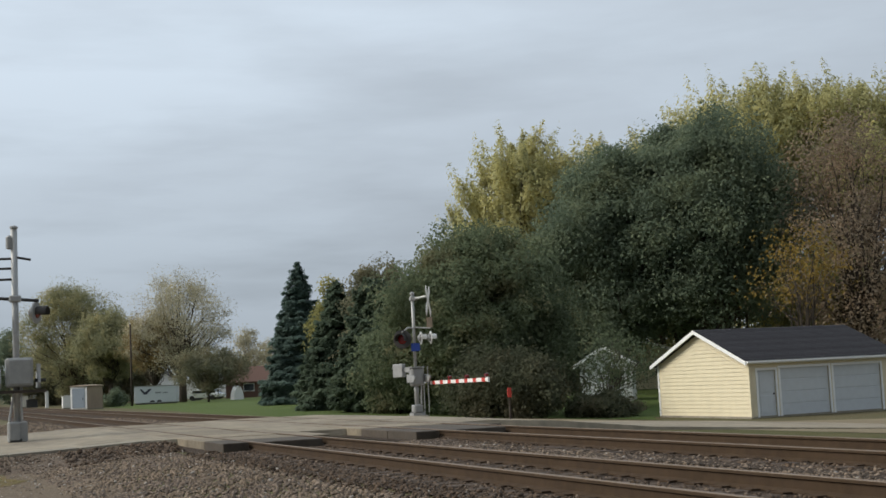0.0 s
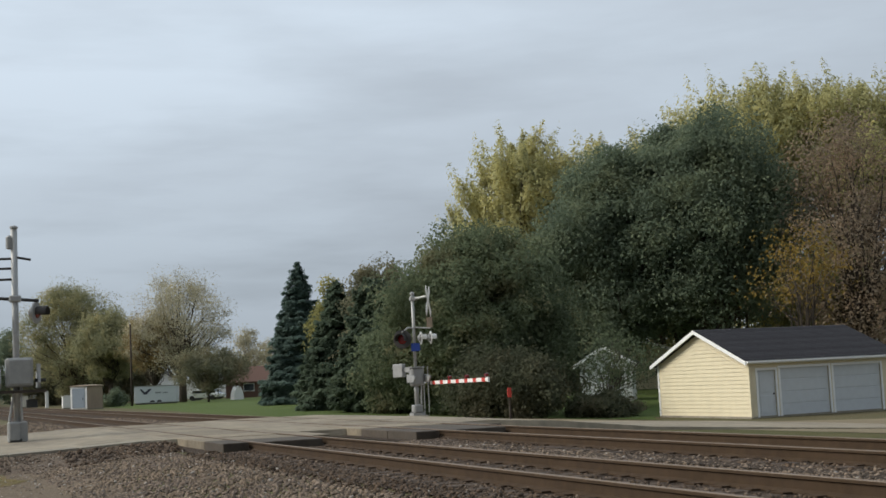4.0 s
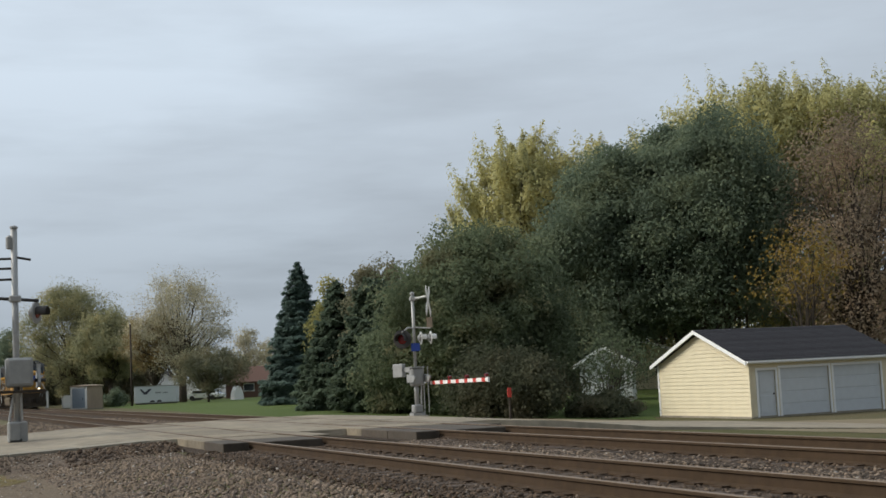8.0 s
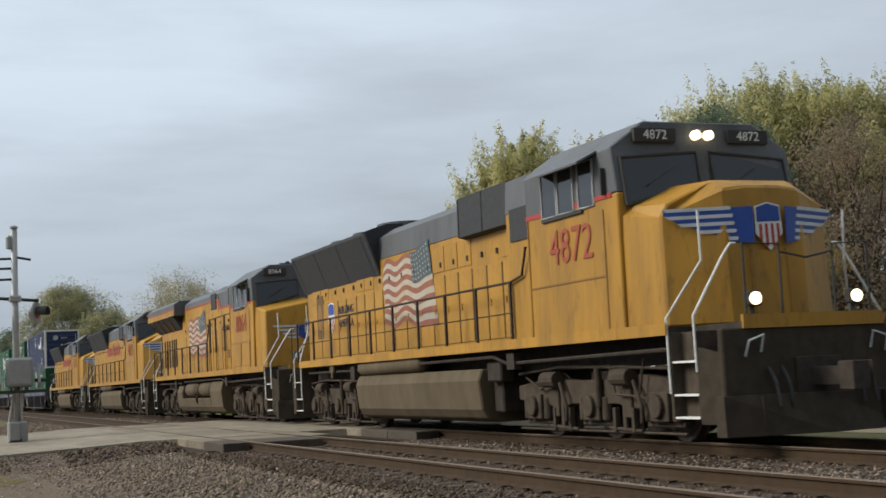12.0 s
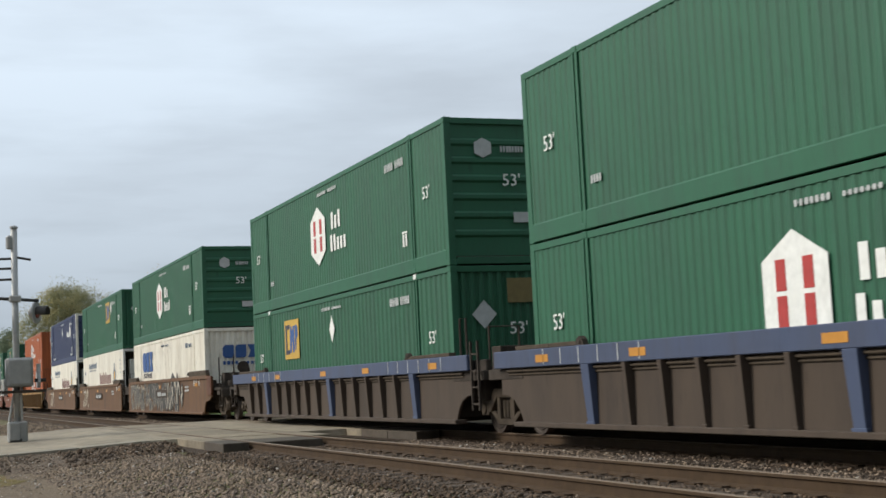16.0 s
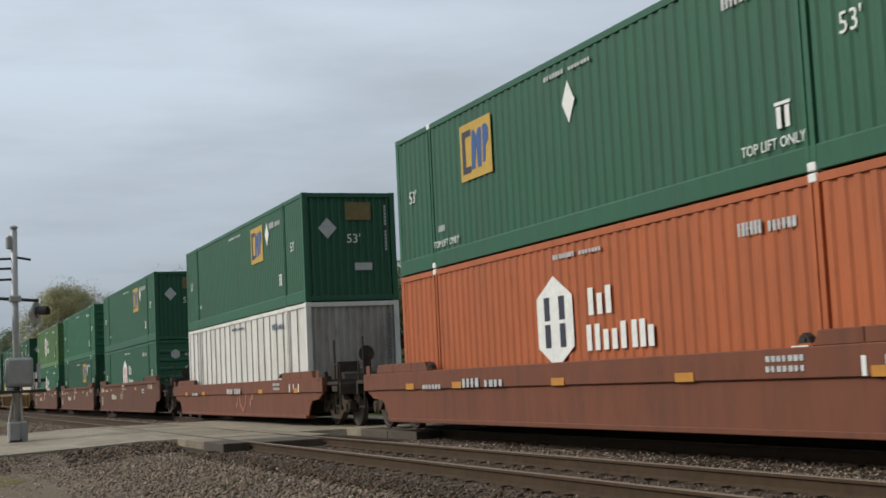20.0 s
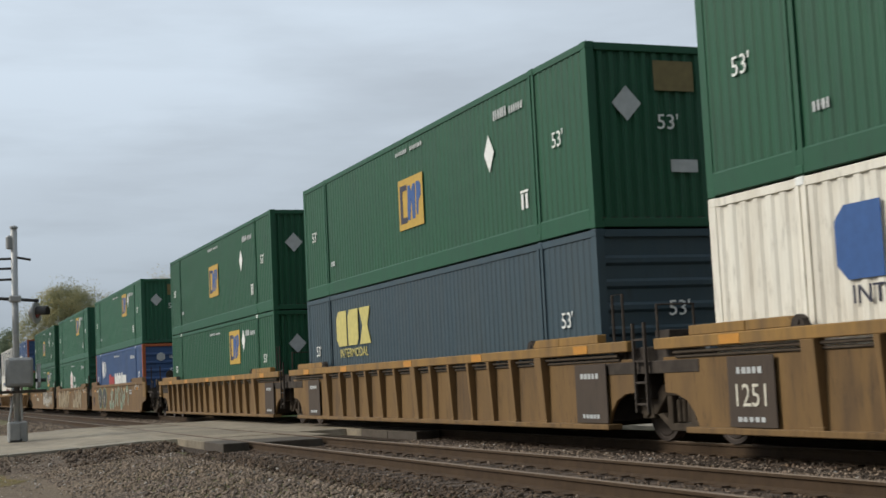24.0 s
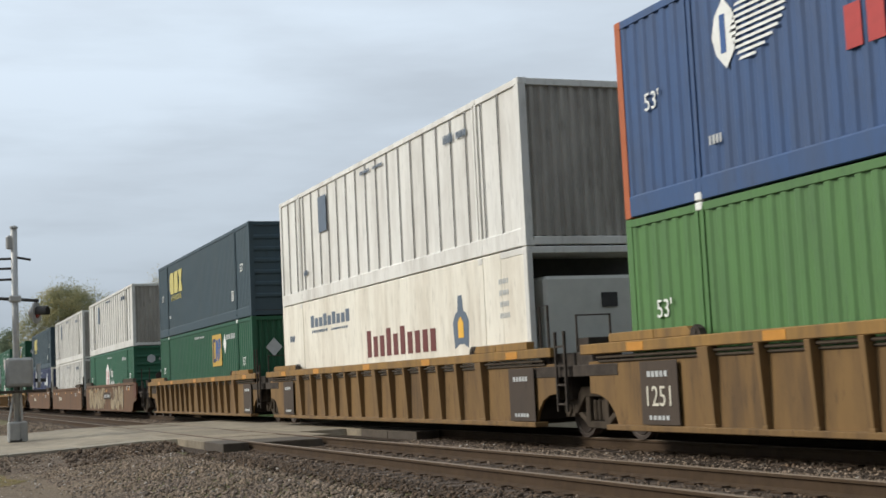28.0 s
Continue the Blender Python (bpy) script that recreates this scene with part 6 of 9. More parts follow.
def container(x17, z, mat, style, end, logo, label, seed, post=None, endlogo=None, posts=1.98):
    """A 53 ft container whose leading end stands at x17."""
    th = mover("container", x17, label, "shipping container", "stacked containers on the train")
    th.matrix_basis = pose(x17, TRACK_FAR, z)
    d = container_meshes(mat, style, end, post or mat)
    turn = Matrix.Translation((-CL, 0, 0)) @ pose(0, 0, 0, 0, 0, 180)
    for n in ("side_wall", "bottom_rail", "top_rail"):
        part(n, d[n], None, th)
        part(n, d[n], None, th, at=turn)
    for n in ("roof", "floor", "front_wall", "front_sill", "front_header", "doors"):
        part(n, d[n], None, th)
    flip = Matrix.Translation((-CL, 0, 0)) @ Matrix.Diagonal((-1, 1, 1, 1))
    for m in (Matrix.Identity(4), turn, flip, turn @ Matrix.Translation((-CL, 0, 0)) @ Matrix.Diagonal((-1, 1, 1, 1))):
        part("corner_post", d["corner_post"], None, th, at=m)
        for zz in (0.06, CH - 0.06):
            part("corner_casting", d["corner_casting"], None, th, at=m @ Matrix.Translation((0, 0, zz)))
    for x in (-posts, -CL + posts):
        part("lift_post", d["lift_post"], None, th, at=(x, 0, 0))
        part("lift_post", d["lift_post"], None, th, at=Matrix.Translation((x, 0, 0)) @ pose(0, 0, 0, 0, 0, 180))
        for zz in (0.07, CH - 0.055):
            part("lift_casting", d["lift_casting"], None, th, at=(x, 0, zz))
    f = -CW / 2 - 0.006
    r = random.Random(seed)
    ink = D_WHITE if mat not in (C_WHITE, C_ALUM) else D_GREYBLUE
    if logo:
        freight_logo(th, logo if isinstance(logo, str) else logo[0], seed if isinstance(logo, str) else logo[1])
    if mat not in (C_WHITE, C_ALUM):
        for x in (-1.1, -CL + 0.95):
            part("size_mark", text_mesh("53'", 0.36, D_WHITE), None, th, at=(x, f, 0.66 if mat is C_ORANGE else 1.56))
        for x in (-2.7, -CL + 2.7):
            part("lift_mark", text_mesh("TOP LIFT ONLY", 0.19, D_WHITE), None, th, at=(x, f, 0.45)) if mat is C_NAVY or (mat in (C_GREEN, C_FRESH) and style == "corr") else None
        part("axle_mark", Geo().box(-0.16, 0.16, -0.003, 0.003, 0.14, 0.18).box(-0.13, -0.04, -0.003, 0.003, -0.14, 0.12).box(0.04, 0.13, -0.003, 0.003, -0.14, 0.12), D_WHITE, th, at=(-2.45, f, 0.76))
    elif style == "panel":
        seam = cached("panel_seam", lambda: Geo().box(-0.017, 0.017, -0.004, 0.01, 0.24, CH - 0.13).mesh("seam", M_SEAM))
        for k in range(1, 21):
            part("seam", seam, None, th, at=(-0.15 - k * (CL - 0.3) / 21 - 0.035, -CW / 2 + 0.008, 0))
        part("placard", Geo().box(-0.35, 0.35, -0.003, 0.003, -0.45, 0.45), D_GREYBLUE, th, "grey-blue square placard", at=(-CL + 4.2, f, 2.1)) if z > 2 else None
    ink = D_GREYPLATE if ink is D_WHITE else ink
    if mat is not C_SLATE:
        bars("number_mark", 12, 1.35, 0.17, ink, th, (-2.95, f, CH - 0.48), seed, 0.3)
        bars("notice", 14, 1.8, 0.08, ink, th, (-8.0, f, CH - 0.3), seed + 3, 0.3)
    bars("notice", 4, 0.42, 0.12, ink, th, (-CL + 2.5, f, 0.75), seed + 4, 0.3)
    # the leading end: size, placard, number and data plate
    turn_end = pose(-0.012, 0, 0, 0, 0, 90)
    if mat not in (C_WHITE, C_ALUM):
        part("size_mark", text_mesh("53'", 0.34, D_WHITE), None, th, at=turn_end @ pose(0.18 if mat is C_ORANGE else 0.1, -0.006, 1.5 if mat is C_ORANGE else 1.66))
    if end != "plain" and mat not in (C_WHITE, C_ALUM):
        part("data_plate", Geo().box(-0.24, 0.24, -0.006, -0.002, -0.1, 0.1), D_GREYPLATE, th, "pale data plate", at=turn_end @ pose(0.35, 0, (0.6 if mat is C_ORANGE else 0.82) + 0.2 * r.random()))
        if endlogo == "square":
            part("end_logo", Geo().box(-0.36, 0.36, -0.006, -0.002, -0.24, 0.24), D_DULLYELLOW, th, "dull yellow emblem plate", at=turn_end @ pose(0.25, 0, CH - 0.5))
            part("placard", Geo().prism([(-0.26, 0), (0, -0.28), (0.26, 0), (0, 0.28)], "y", -0.006, -0.002), D_GREYPLATE, th, "pale diamond placard", at=turn_end @ pose(-0.62, 0, 1.95))
        elif endlogo == "hex":
            part("end_logo", hexagon(0.36, 0.40).box(-0.05, 0.05, -0.008, -0.004, -0.12, 0.12), D_GREYPLATE, th, "pale hexagonal emblem", at=turn_end @ pose(-0.48, -0.004, CH - 0.6))
            bars("end_lettering", 8, 0.6, 0.12, D_GREYPLATE, th, turn_end @ pose(0.15, -0.004, CH - 0.62), seed, 0.3)
    if endlogo == "blocks":
        part("end_logo", functools.reduce(lambda g, q: g.prism([(0.5 * a, 0.55 * b) for a, b in q], "y", -0.008, -0.002), BLOCKS, Geo()), D_BLUE, th, "blue block emblem", at=turn_end @ pose(0.0, 0, CH - 0.85))
        bars("end_lettering", 9, 1.4, 0.13, D_BLUE, th, turn_end @ pose(0, -0.004, CH - 1.25), seed, 0.2)
    ink = D_GREYPLATE if mat not in (C_WHITE, C_ALUM) else D_GREYBLUE
    for k in range(2):
        part("end_number", cached(("end_number", ink.name), lambda: Geo().prism([(s * (0.03 if j in (1, 2) else 0.004), -0.28 + 0.094 * (k if s > 0 else 5 - k) + (0.0, 0.0, 0.065, 0.065)[j if s > 0 else 3 - j]) for s in (1, -1) for k in range(6) for j in range(4)], "y", -0.006, -0.002).mesh("end_number", ink)), None, th, at=turn_end @ pose(1.01, -0.002, CH - 0.6 - 0.68 * k))
    return th


D_GREYPLATE = surface("grey_white_decal", (0.43, 0.44, 0.43), 0.6, grain=7, amount=0.15, bump=0)
D_DULLYELLOW = surface("faded_yellow_decal", (0.17, 0.13, 0.05), 0.6, grain=7, amount=0.15, bump=0)


def reefer(x17, z, label, seed):
    """White refrigerated container with its cooling unit in a recess at the leading end."""
    th = mover("reefer_container", x17, label, "shipping container", "stacked containers on the train")
    th.matrix_basis = pose(x17, TRACK_FAR, z)
    hw = CW / 2

    def body():
        g = Geo().box(-CL, -1.1, -hw, hw, 0.18, CH)
        g.box(-1.1, -0.0, -hw, -hw + 0.09, 0.18, CH - 0.12)
        return g.mesh("body", C_WHITE, 0.015)
    part("body", cached("reefer_body", body), None, th, "smooth white insulated body")
    part("bottom_rail", cached("reefer_rail", lambda: Geo().box(-CL, 0, -hw - 0.008, hw + 0.008, 0.0, 0.2).mesh("bottom_rail", C_ALUM, 0.01)), None, th)
    part("header", cached("reefer_head", lambda: Geo().box(-1.1, 0.0, -hw, hw, CH - 0.12, CH - 0.002).mesh("header", C_ALUM, 0.01)), None, th)
    # black sheet on the recess back: its deep shade is put into the colour
    part("recess", cached("reefer_recess", lambda: Geo().box(-1.12, -1.08, -hw + 0.1, hw - 0.05, 0.2, CH - 0.12).mesh("recess", M_BLACK)), None, th, "black sheet that darkens the equipment recess")
    part("cooling_unit", cached("reefer_unit", lambda: Geo().box(-1.05, -0.04, -0.98, 1.14, 0.35, 2.4).mesh("cooling_unit", M_COOLER, 0.06)), None, th, "pale grey cooling unit")
    part("grille", cached("reefer_grille", lambda: Geo().box(-0.045, -0.02, 0.1, 0.4, 1.85, 2.1).mesh("grille", M_BLACK)), None, th)
    for y in (-hw + 0.05, hw - 0.05):
        part("corner_post", cached("reefer_post", lambda: Geo().box(-0.14, 0.01, -0.055, 0.055, 0.1, CH - 0.05).mesh("corner_post", C_ALUM, 0.01)), None, th, at=(0, y, 0))
    f = -hw - 0.004
    for x in (-1.98, -CL + 1.98):
        part("lift_post", cached("reefer_lift", lambda: Geo().box(-0.1, 0.1, -0.012, 0.03, 0.2, CH - 0.02).mesh("lift_post", C_WHITE, 0.006)), None, th, at=(x, -hw, 0))
        part("lift_casting", cached("reefer_cast", lambda: Geo().box(-0.09, 0.09, -0.02, 0.1, -0.06, 0.06).mesh("lift_casting", C_ALUM, 0.01)), None, th, at=(x, -hw, CH - 0.08))
    freight_logo(th, "script", seed)
    for k in range(4):
        bars("notice", 5, 0.5, 0.09, D_GREYPLATE, th, (-1.0, f, 2.4 - 0.2 * k), seed + k, 0.25)
    bars("notice", 5, 0.6, 0.16, D_GREYBLUE, th, (-CL + 0.95, f, 2.0), seed + 7, 0.25)
    return th


M_COOLER = surface("pale_grey_cooler", (0.50, 0.49, 0.44), 0.6, grain=4, amount=0.08, dirt=(0.25, 0.25, 0.23), bump=0.05)


# well cars -------------------------------------------------------------------
def scrawl(parent, x0, x1, z0, z1, layers, seed, n=6, lift=0.0):
    """Spray-painted fat loops and slashes on a car side. layers: (paint, half width), the lowest first."""
    r = random.Random(seed)
    for k in range(n):
        cx = x0 + (x1 - x0) * (k + 0.5) / n
        w = (x1 - x0) / n * 0.5
        a0, turns = r.uniform(0, 6.28), r.uniform(0.45, 0.8) * r.choice((-1, 1))
        lean = r.uniform(-0.25, 0.25)
        m = 17
        pts = []
        for i in range(m):
            a = a0 + turns * 2 * math.pi * i / (m - 1)
            zz = (z1 - z0) * 0.43 * math.sin(a)
            pts.append((cx + w * 0.72 * math.cos(a) + lean * zz, (z0 + z1) / 2 + zz + 0.04 * math.sin(5 * a)))
        if k % 3 == 2:
            pts = [(cx + w * (0.9 * i / (m - 1) - 0.45) + 0.12 * math.sin(i * 0.8), z0 + 0.2 + (z1 - z0 - 0.4) * i / (m - 1)) for i in range(m)]
        stroke = None
        for d, (mat, half) in enumerate(layers):
            g = Geo()
            yy = -1.512 - lift - 0.0012 * d - 0.0003 * (k % 3)
            for i, (xa, za) in enumerate(pts):
                (xb, zb), (xc, zc) = pts[max(i - 1, 0)], pts[min(i + 1, m - 1)]
                dx, dz = xc - xb, zc - zb
                l = math.hypot(dx, dz) or 1
                t = half * (0.8 + 0.3 * math.sin(i * 0.45 + k))
                cut = 0.06 * d
                ex = cut * (1 if i == 0 else -1 if i == m - 1 else 0)
                g.v += [(xa + dz / l * t + ex * dx / l, yy, max(z0 - 0.08, za - dx / l * t)), (xa - dz / l * t + ex * dx / l, yy, min(z1 + 0.08, za + dx / l * t))]
            g.f = [(2 * i, 2 * i + 1, 2 * i + 3, 2 * i + 2) for i in range(m - 1)]
            ob = part("graffiti_stroke", g, mat, stroke or parent, "sprayed paint stroke")
            stroke = stroke or ob


def well_car(x17, ribbed, mat, sill, label, seed, front_end, rear_end, tag="", paint=()):
    """One well of a double-stack car. Its load starts at x = 0 and runs back. front_end, rear_end: 'coupler' or 'joint'."""
    th = mover("well_car", x17, label, "rail well car", "well cars of the train")
    hw = 1.5
    r = random.Random(seed)
    low = mat is W_REDLOW
    blue = sill is W_BLUE
    TOP, BOT = (1.44, 0.24) if ribbed else (1.2 if low else 1.52, 0.24)
    ends = (front_end, rear_end)

    def side():
        """The side sheet; at a coupler it runs on over the truck with an arch, at a joint it stops short of it."""
        def run(end):
            if end == "joint" and ribbed:
                return [(0.32, BOT), (0.44, 0.45), (0.62, 0.61), (0.88, 0.70), (1.16, 0.72), (1.16, 1.2)]
            if end == "joint":
                return [(0.42, BOT), (0.5, BOT + 0.1), (0.5, 1.2 if ribbed else TOP - 0.03)]
            if ribbed:
                return [(0.52, BOT), (0.62, 0.45), (0.8, 0.64), (1.1, 0.78), (1.62, 0.8), (1.62, 1.2)]
            return [(0.6, BOT), (0.78, 0.5), (0.98, 0.64), (1.6, 0.68), (2.0, 0.84), (2.06, TOP - 0.04)]
        rear = [(-CL - x, z) for x, z in run(rear_end)][::-1]
        d = 0.07 if ribbed else 0.0
        return Geo().prism(run(front_end) + rear, "y", -hw + d, -hw + d + 0.05).mesh("side_wall", mat, 0.008)
    sm = cached(("well_side", ribbed, mat.name, ends), side)
    part("side_wall", sm, None, th)
    part("side_wall", sm, None, th, at=Matrix.Diagonal((1, -1, 1, 1)))
    reach = [(1.98 if e == "coupler" else 1.2) if ribbed else (2.06 if e == "coupler" else 0.5) for e in ends]
    deep = 0.29 if blue else (0.155 if ribbed else 0.36 if low else 0.13)
    chord = cached(("well_chord", ribbed, sill.name, ends), lambda: Geo().box(-CL - reach[1] + (0 if ribbed or low else 0.7), reach[0] - (0 if ribbed or low else 0.7), -0.045, 0.085, -deep, 0.0).mesh("top_chord", sill, 0.012))
    part("top_chord", chord, None, th, at=(0, -hw, TOP + 0.02))
    part("top_chord", chord, None, th, at=(0, hw - 0.05, TOP + 0.02))
    foot = cached(("well_foot", mat.name), lambda: Geo().box(-CL - 0.5, 0.5, -0.04, 0.2, 0.0, 0.08).mesh("bottom_chord", mat, 0.01))
    part("bottom_chord", foot, None, th, at=(0, -hw, 0.19))
    part("bottom_chord", foot, None, th, at=(0, hw - 0.16, 0.19))
    part("floor", cached("well_floor", lambda: Geo().box(-CL + 0.5, -0.5, -1.3, 1.3, 0.2, 0.27).mesh("floor", M_TRUCK)), None, th)
    # raised guides at both ends of the well, in lengths
    tall = 0.07 if blue else 0.13 if ribbed else 0.18
    # on brown cars the guides' shadow is put into a darker steel colour
    dull = M_TRUCK2 if blue or (not ribbed and not low and mat is W_BROWN) else sill
    guide = cached(("well_guide", sill.name, ribbed), lambda: Geo().prism([(-1.9, 0.0), (-1.0, 0.0), (-1.0, tall), (-1.78, tall)], "y", -0.03, 0.12).box(-0.985, 0.1, -0.03, 0.12, 0.0, tall).prism([(0.115, 0.0), (1.2, 0.0), (1.1, tall), (0.115, tall)], "y", -0.03, 0.12).mesh("end_guide", dull, 0.01))
    short = cached(("well_guide_short", sill.name, ribbed), lambda: Geo().prism([(-2.0, 0.0), (-1.0, 0.0), (-1.0, tall), (-1.85, tall)], "y", -0.03, 0.12).box(-0.985, 0.3, -0.03, 0.12, 0.0, tall).mesh("end_guide", dull, 0.01))
    part("end_guide", guide if front_end == "coupler" else short, None, th, at=(0, -hw, TOP + 0.02))
    part("end_guide", guide if rear_end == "coupler" else short, None, th, at=Matrix.Translation((-CL, -hw, TOP + 0.02)) @ Matrix.Diagonal((-1, 1, 1, 1)))
    lk = 0.7 if ribbed else 0.6
    lock = cached(("well_lock", ribbed), lambda: Geo().prism([(-0.2 * lk, 0), (0.2 * lk, 0), (0.13 * lk, 0.13 * lk), (0.0, 0.2 * lk), (-0.13 * lk, 0.13 * lk)], "y", -0.05, 0.05).cyl((0.02, -0.055, 0.08 * lk), "y", 0.05 * lk, 0.03, 10).mesh("lock_bracket", M_TRUCK))
    for x in (-2.05, -CL + 2.05):
        part("lock_bracket", lock, None, th, at=(x, -hw + 0.02, TOP + (0.02 if ribbed else 0.06)))
    if ribbed:
        # tapered ribs with feet, every sixth one a broad post; pipes behind them under the chord
        hi = TOP + 0.02 - deep
        def rib_geo(wide):
            w = 0.13 if wide else 0.055
            vs = [(s * k, y, z) for z, k, y in ((0.27, w * (0.8 if wide else 0.5), -0.035), (hi, w, -0.105)) for s in (-1, 1)]
            vs += [(x, 0.06, z) for x, y, z in vs]
            g = Geo().add(vs, [(0, 1, 3, 2), (4, 6, 7, 5), (0, 4, 5, 1), (2, 3, 7, 6), (0, 2, 6, 4), (1, 5, 7, 3)])
            return g.box(-w, w, -0.05, 0.0, 0.262, 0.31)
        thin = cached(("well_rib", mat.name), lambda: rib_geo(False).mesh("rib", mat if blue else W_RIB, 0.006))
        post = cached(("well_post", mat.name), lambda: rib_geo(True).mesh("rib", W_BLUE if blue else W_RIB, 0.006))
        stop = [-0.9 if front_end == "joint" else 1.0, -CL + 1.6 if rear_end == "joint" else -CL - 1.0]
        for k, x in enumerate((0.36, -0.69, -1.74, -2.84, -3.79, -4.74, -5.70, -6.68, -7.66, -8.8, -9.8, -10.75, -11.7, -12.7, -13.9, -14.9, -15.9)):
            if stop[1] < x < stop[0]:
                part("rib", post if k in (2, 8, 14) else thin, None, th, at=(x, -hw + 0.03, 0))
        part("pipe", cached(("well_pipe", ends), lambda: Geo().tube([(-CL - reach[1] + 0.4, 0, 0.0), (reach[0] - 0.4, 0, 0.0)], 0.024, 7).tube([(-CL - reach[1] + 0.4, 0.03, -0.06), (reach[0] - 0.4, 0.03, -0.06)], 0.02, 7).mesh("pipe", M_TRUCK2 if blue else W_RIB)), None, th, at=(0, -hw + 0.03, hi - 0.05))
    else:
        part("seam", cached(("well_seam", mat.name), lambda: Geo().prism([(-0.012, 0.0), (0.0, 0.015), (-0.012, 0.03)], "x", -CL - 0.1, 0.2).mesh("seam", mat)), None, th, at=(0, -hw + 0.008, 0.86))
    for end, flip in ((front_end, Matrix.Identity(4)), (rear_end, Matrix.Translation((-CL, 0, 0)) @ Matrix.Diagonal((-1, 1, 1, 1)))):
        if end == "coupler" and ribbed:
            part("end_post", cached(("well_endpost", sill.name), lambda: Geo().box(1.64, 1.97, -0.045, 0.2, 0.84, 1.30).box(1.74, 1.83, -0.07, -0.045, 0.92, 1.02).mesh("end_post", W_DARK if blue else W_YELLOW, 0.015)), None, th, at=flip @ Matrix.Translation((0, -hw + 0.02, 0)))
        elif end == "coupler":
            part("end_box", cached(("well_endbox", mat.name), lambda: Geo().box(1.38, 2.08, -0.05, 0.0, 0.86, TOP - 0.02).box(1.6, 1.86, -0.058, -0.05, 1.15, 1.4).mesh("end_box", {W_BROWN.name: W_RED, W_TAN.name: W_YELLOW}.get(mat.name, mat), 0.012)), None, th, "boxed steel end panel", at=flip @ Matrix.Translation((0, -hw + 0.003, 0)))
    # end structures over the trucks
    for end, s, x0 in ((front_end, 1, 0.0), (rear_end, -1, -CL)):
        e = Matrix.Translation((x0, 0, 0)) @ (Matrix.Identity(4) if s > 0 else pose(0, 0, 0, 0, 0, 180))
        part("end_bulkhead", cached(("well_bulk", mat.name), lambda: Geo().box(0.15, 0.25, -1.38, 1.38, 0.3, 1.25).mesh("end_bulkhead", M_TRUCK, 0.01)), None, th, at=e)
        part("end_platform", cached(("well_plat", mat.name), lambda: Geo().prism([(0.25, -1.44), (1.7, -1.44), (1.8, -0.35), (1.8, 0.35), (1.7, 1.44), (0.25, 1.44)], "z", 0.98, 1.16).mesh("end_platform", M_TRUCK, 0.012)), None, th, at=e)
        part("end_casting", cached("well_casting", lambda: Geo().box(0.26, 1.2, -1.2, 1.2, 0.62, 0.98).box(0.5, 1.7, -1.36, -1.26, 0.98, 1.36).box(0.5, 1.7, 1.26, 1.36, 0.98, 1.36).mesh("end_casting", M_TRUCK, 0.015)), None, th, "dark steel end structure", at=e)
        part("centre_sill", cached("well_sill_" + end, lambda: Geo().box(0.2, 3.05 if end == "coupler" else 1.75, -0.3, 0.3, 0.72, 1.0).mesh("centre_sill", M_TRUCK, 0.02)), None, th, at=e)
        if end == "coupler":
            part("brake_stand", cached("brake_stand", lambda: Geo().box(2.52, 2.6, -0.60, -0.50, 1.0, 1.95).lathe((2.65, -0.55, 1.75), "x", [(-0.015, 0.17), (-0.015, 0.2), (0.015, 0.2), (0.015, 0.17)], 18).box(2.63, 2.66, -0.73, -0.37, 1.735, 1.765).box(2.63, 2.66, -0.565, -0.535, 1.57, 1.93).mesh("brake_stand", M_TRUCK, 0.0)), None, th, "brake stand with a hand wheel", at=e)
            part("end_platform", cached("cross_walk", lambda: Geo().box(1.75, 3.0, -1.42, 1.42, 1.02, 1.10).mesh("end_platform", M_TRUCK, 0.01)), None, th, "dark crossing platform", at=e)
            for yy in (-1.36, 1.36):
                part("grab_rail", cached("platform_rail", lambda: Geo().tube([(2.62, 0, 0.45), (2.62, 0, 2.1)], 0.026, 6).tube([(3.02, 0, 0.45), (3.02, 0, 1.5), (2.62, 0, 1.5)], 0.024, 6).tube([(2.62, 0, 0.5), (3.02, 0, 0.5)], 0.02, 5).mesh("grab_rail", M_TRUCK)), None, th, at=e @ Matrix.Translation((0, yy, 0)))
            part("cushion_box", cached("cushion_box", lambda: Geo().prism([(0.4, 1.0), (1.65, 1.0), (1.5, 1.3), (0.9, 1.42), (0.4, 1.42)], "y", -0.8, 0.5).mesh("cushion_box", M_TRUCK, 0.02)), None, th, "dark steel equipment housing", at=e)
            part("end_sill", cached("well_endsill", lambda: Geo().box(3.0, 3.12, -1.4, 1.4, 0.78, 1.06).mesh("end_sill", M_TRUCK, 0.015)), None, th, at=e)
            part("coupler", cached("knuckle", lambda: Geo().box(2.9, 3.5, -0.11, 0.11, 0.74, 0.98).prism([(3.4, -0.17), (3.72, -0.19), (3.74, 0.05), (3.62, 0.06), (3.6, -0.04), (3.5, 0.12), (3.62, 0.2), (3.4, 0.2)], "z", 0.70, 1.02).mesh("coupler", M_TRUCK, 0.01)), None, th, at=e)
            part("air_hose", cached("hose", lambda: Geo().tube([(3.2, 0.35, 0.8), (3.45, 0.38, 0.55), (3.66, 0.3, 0.5)], 0.03, 7).mesh("air_hose", M_BLACK)), None, th, at=e)
            part("platform_step", cached("well_step", lambda: Geo().box(2.6, 3.04, -1.45, -0.9, 0.86, 0.90).box(2.6, 3.04, -1.45, -1.38, 0.90, 1.0).mesh("platform_step", M_TRUCK)), None, th, at=e)
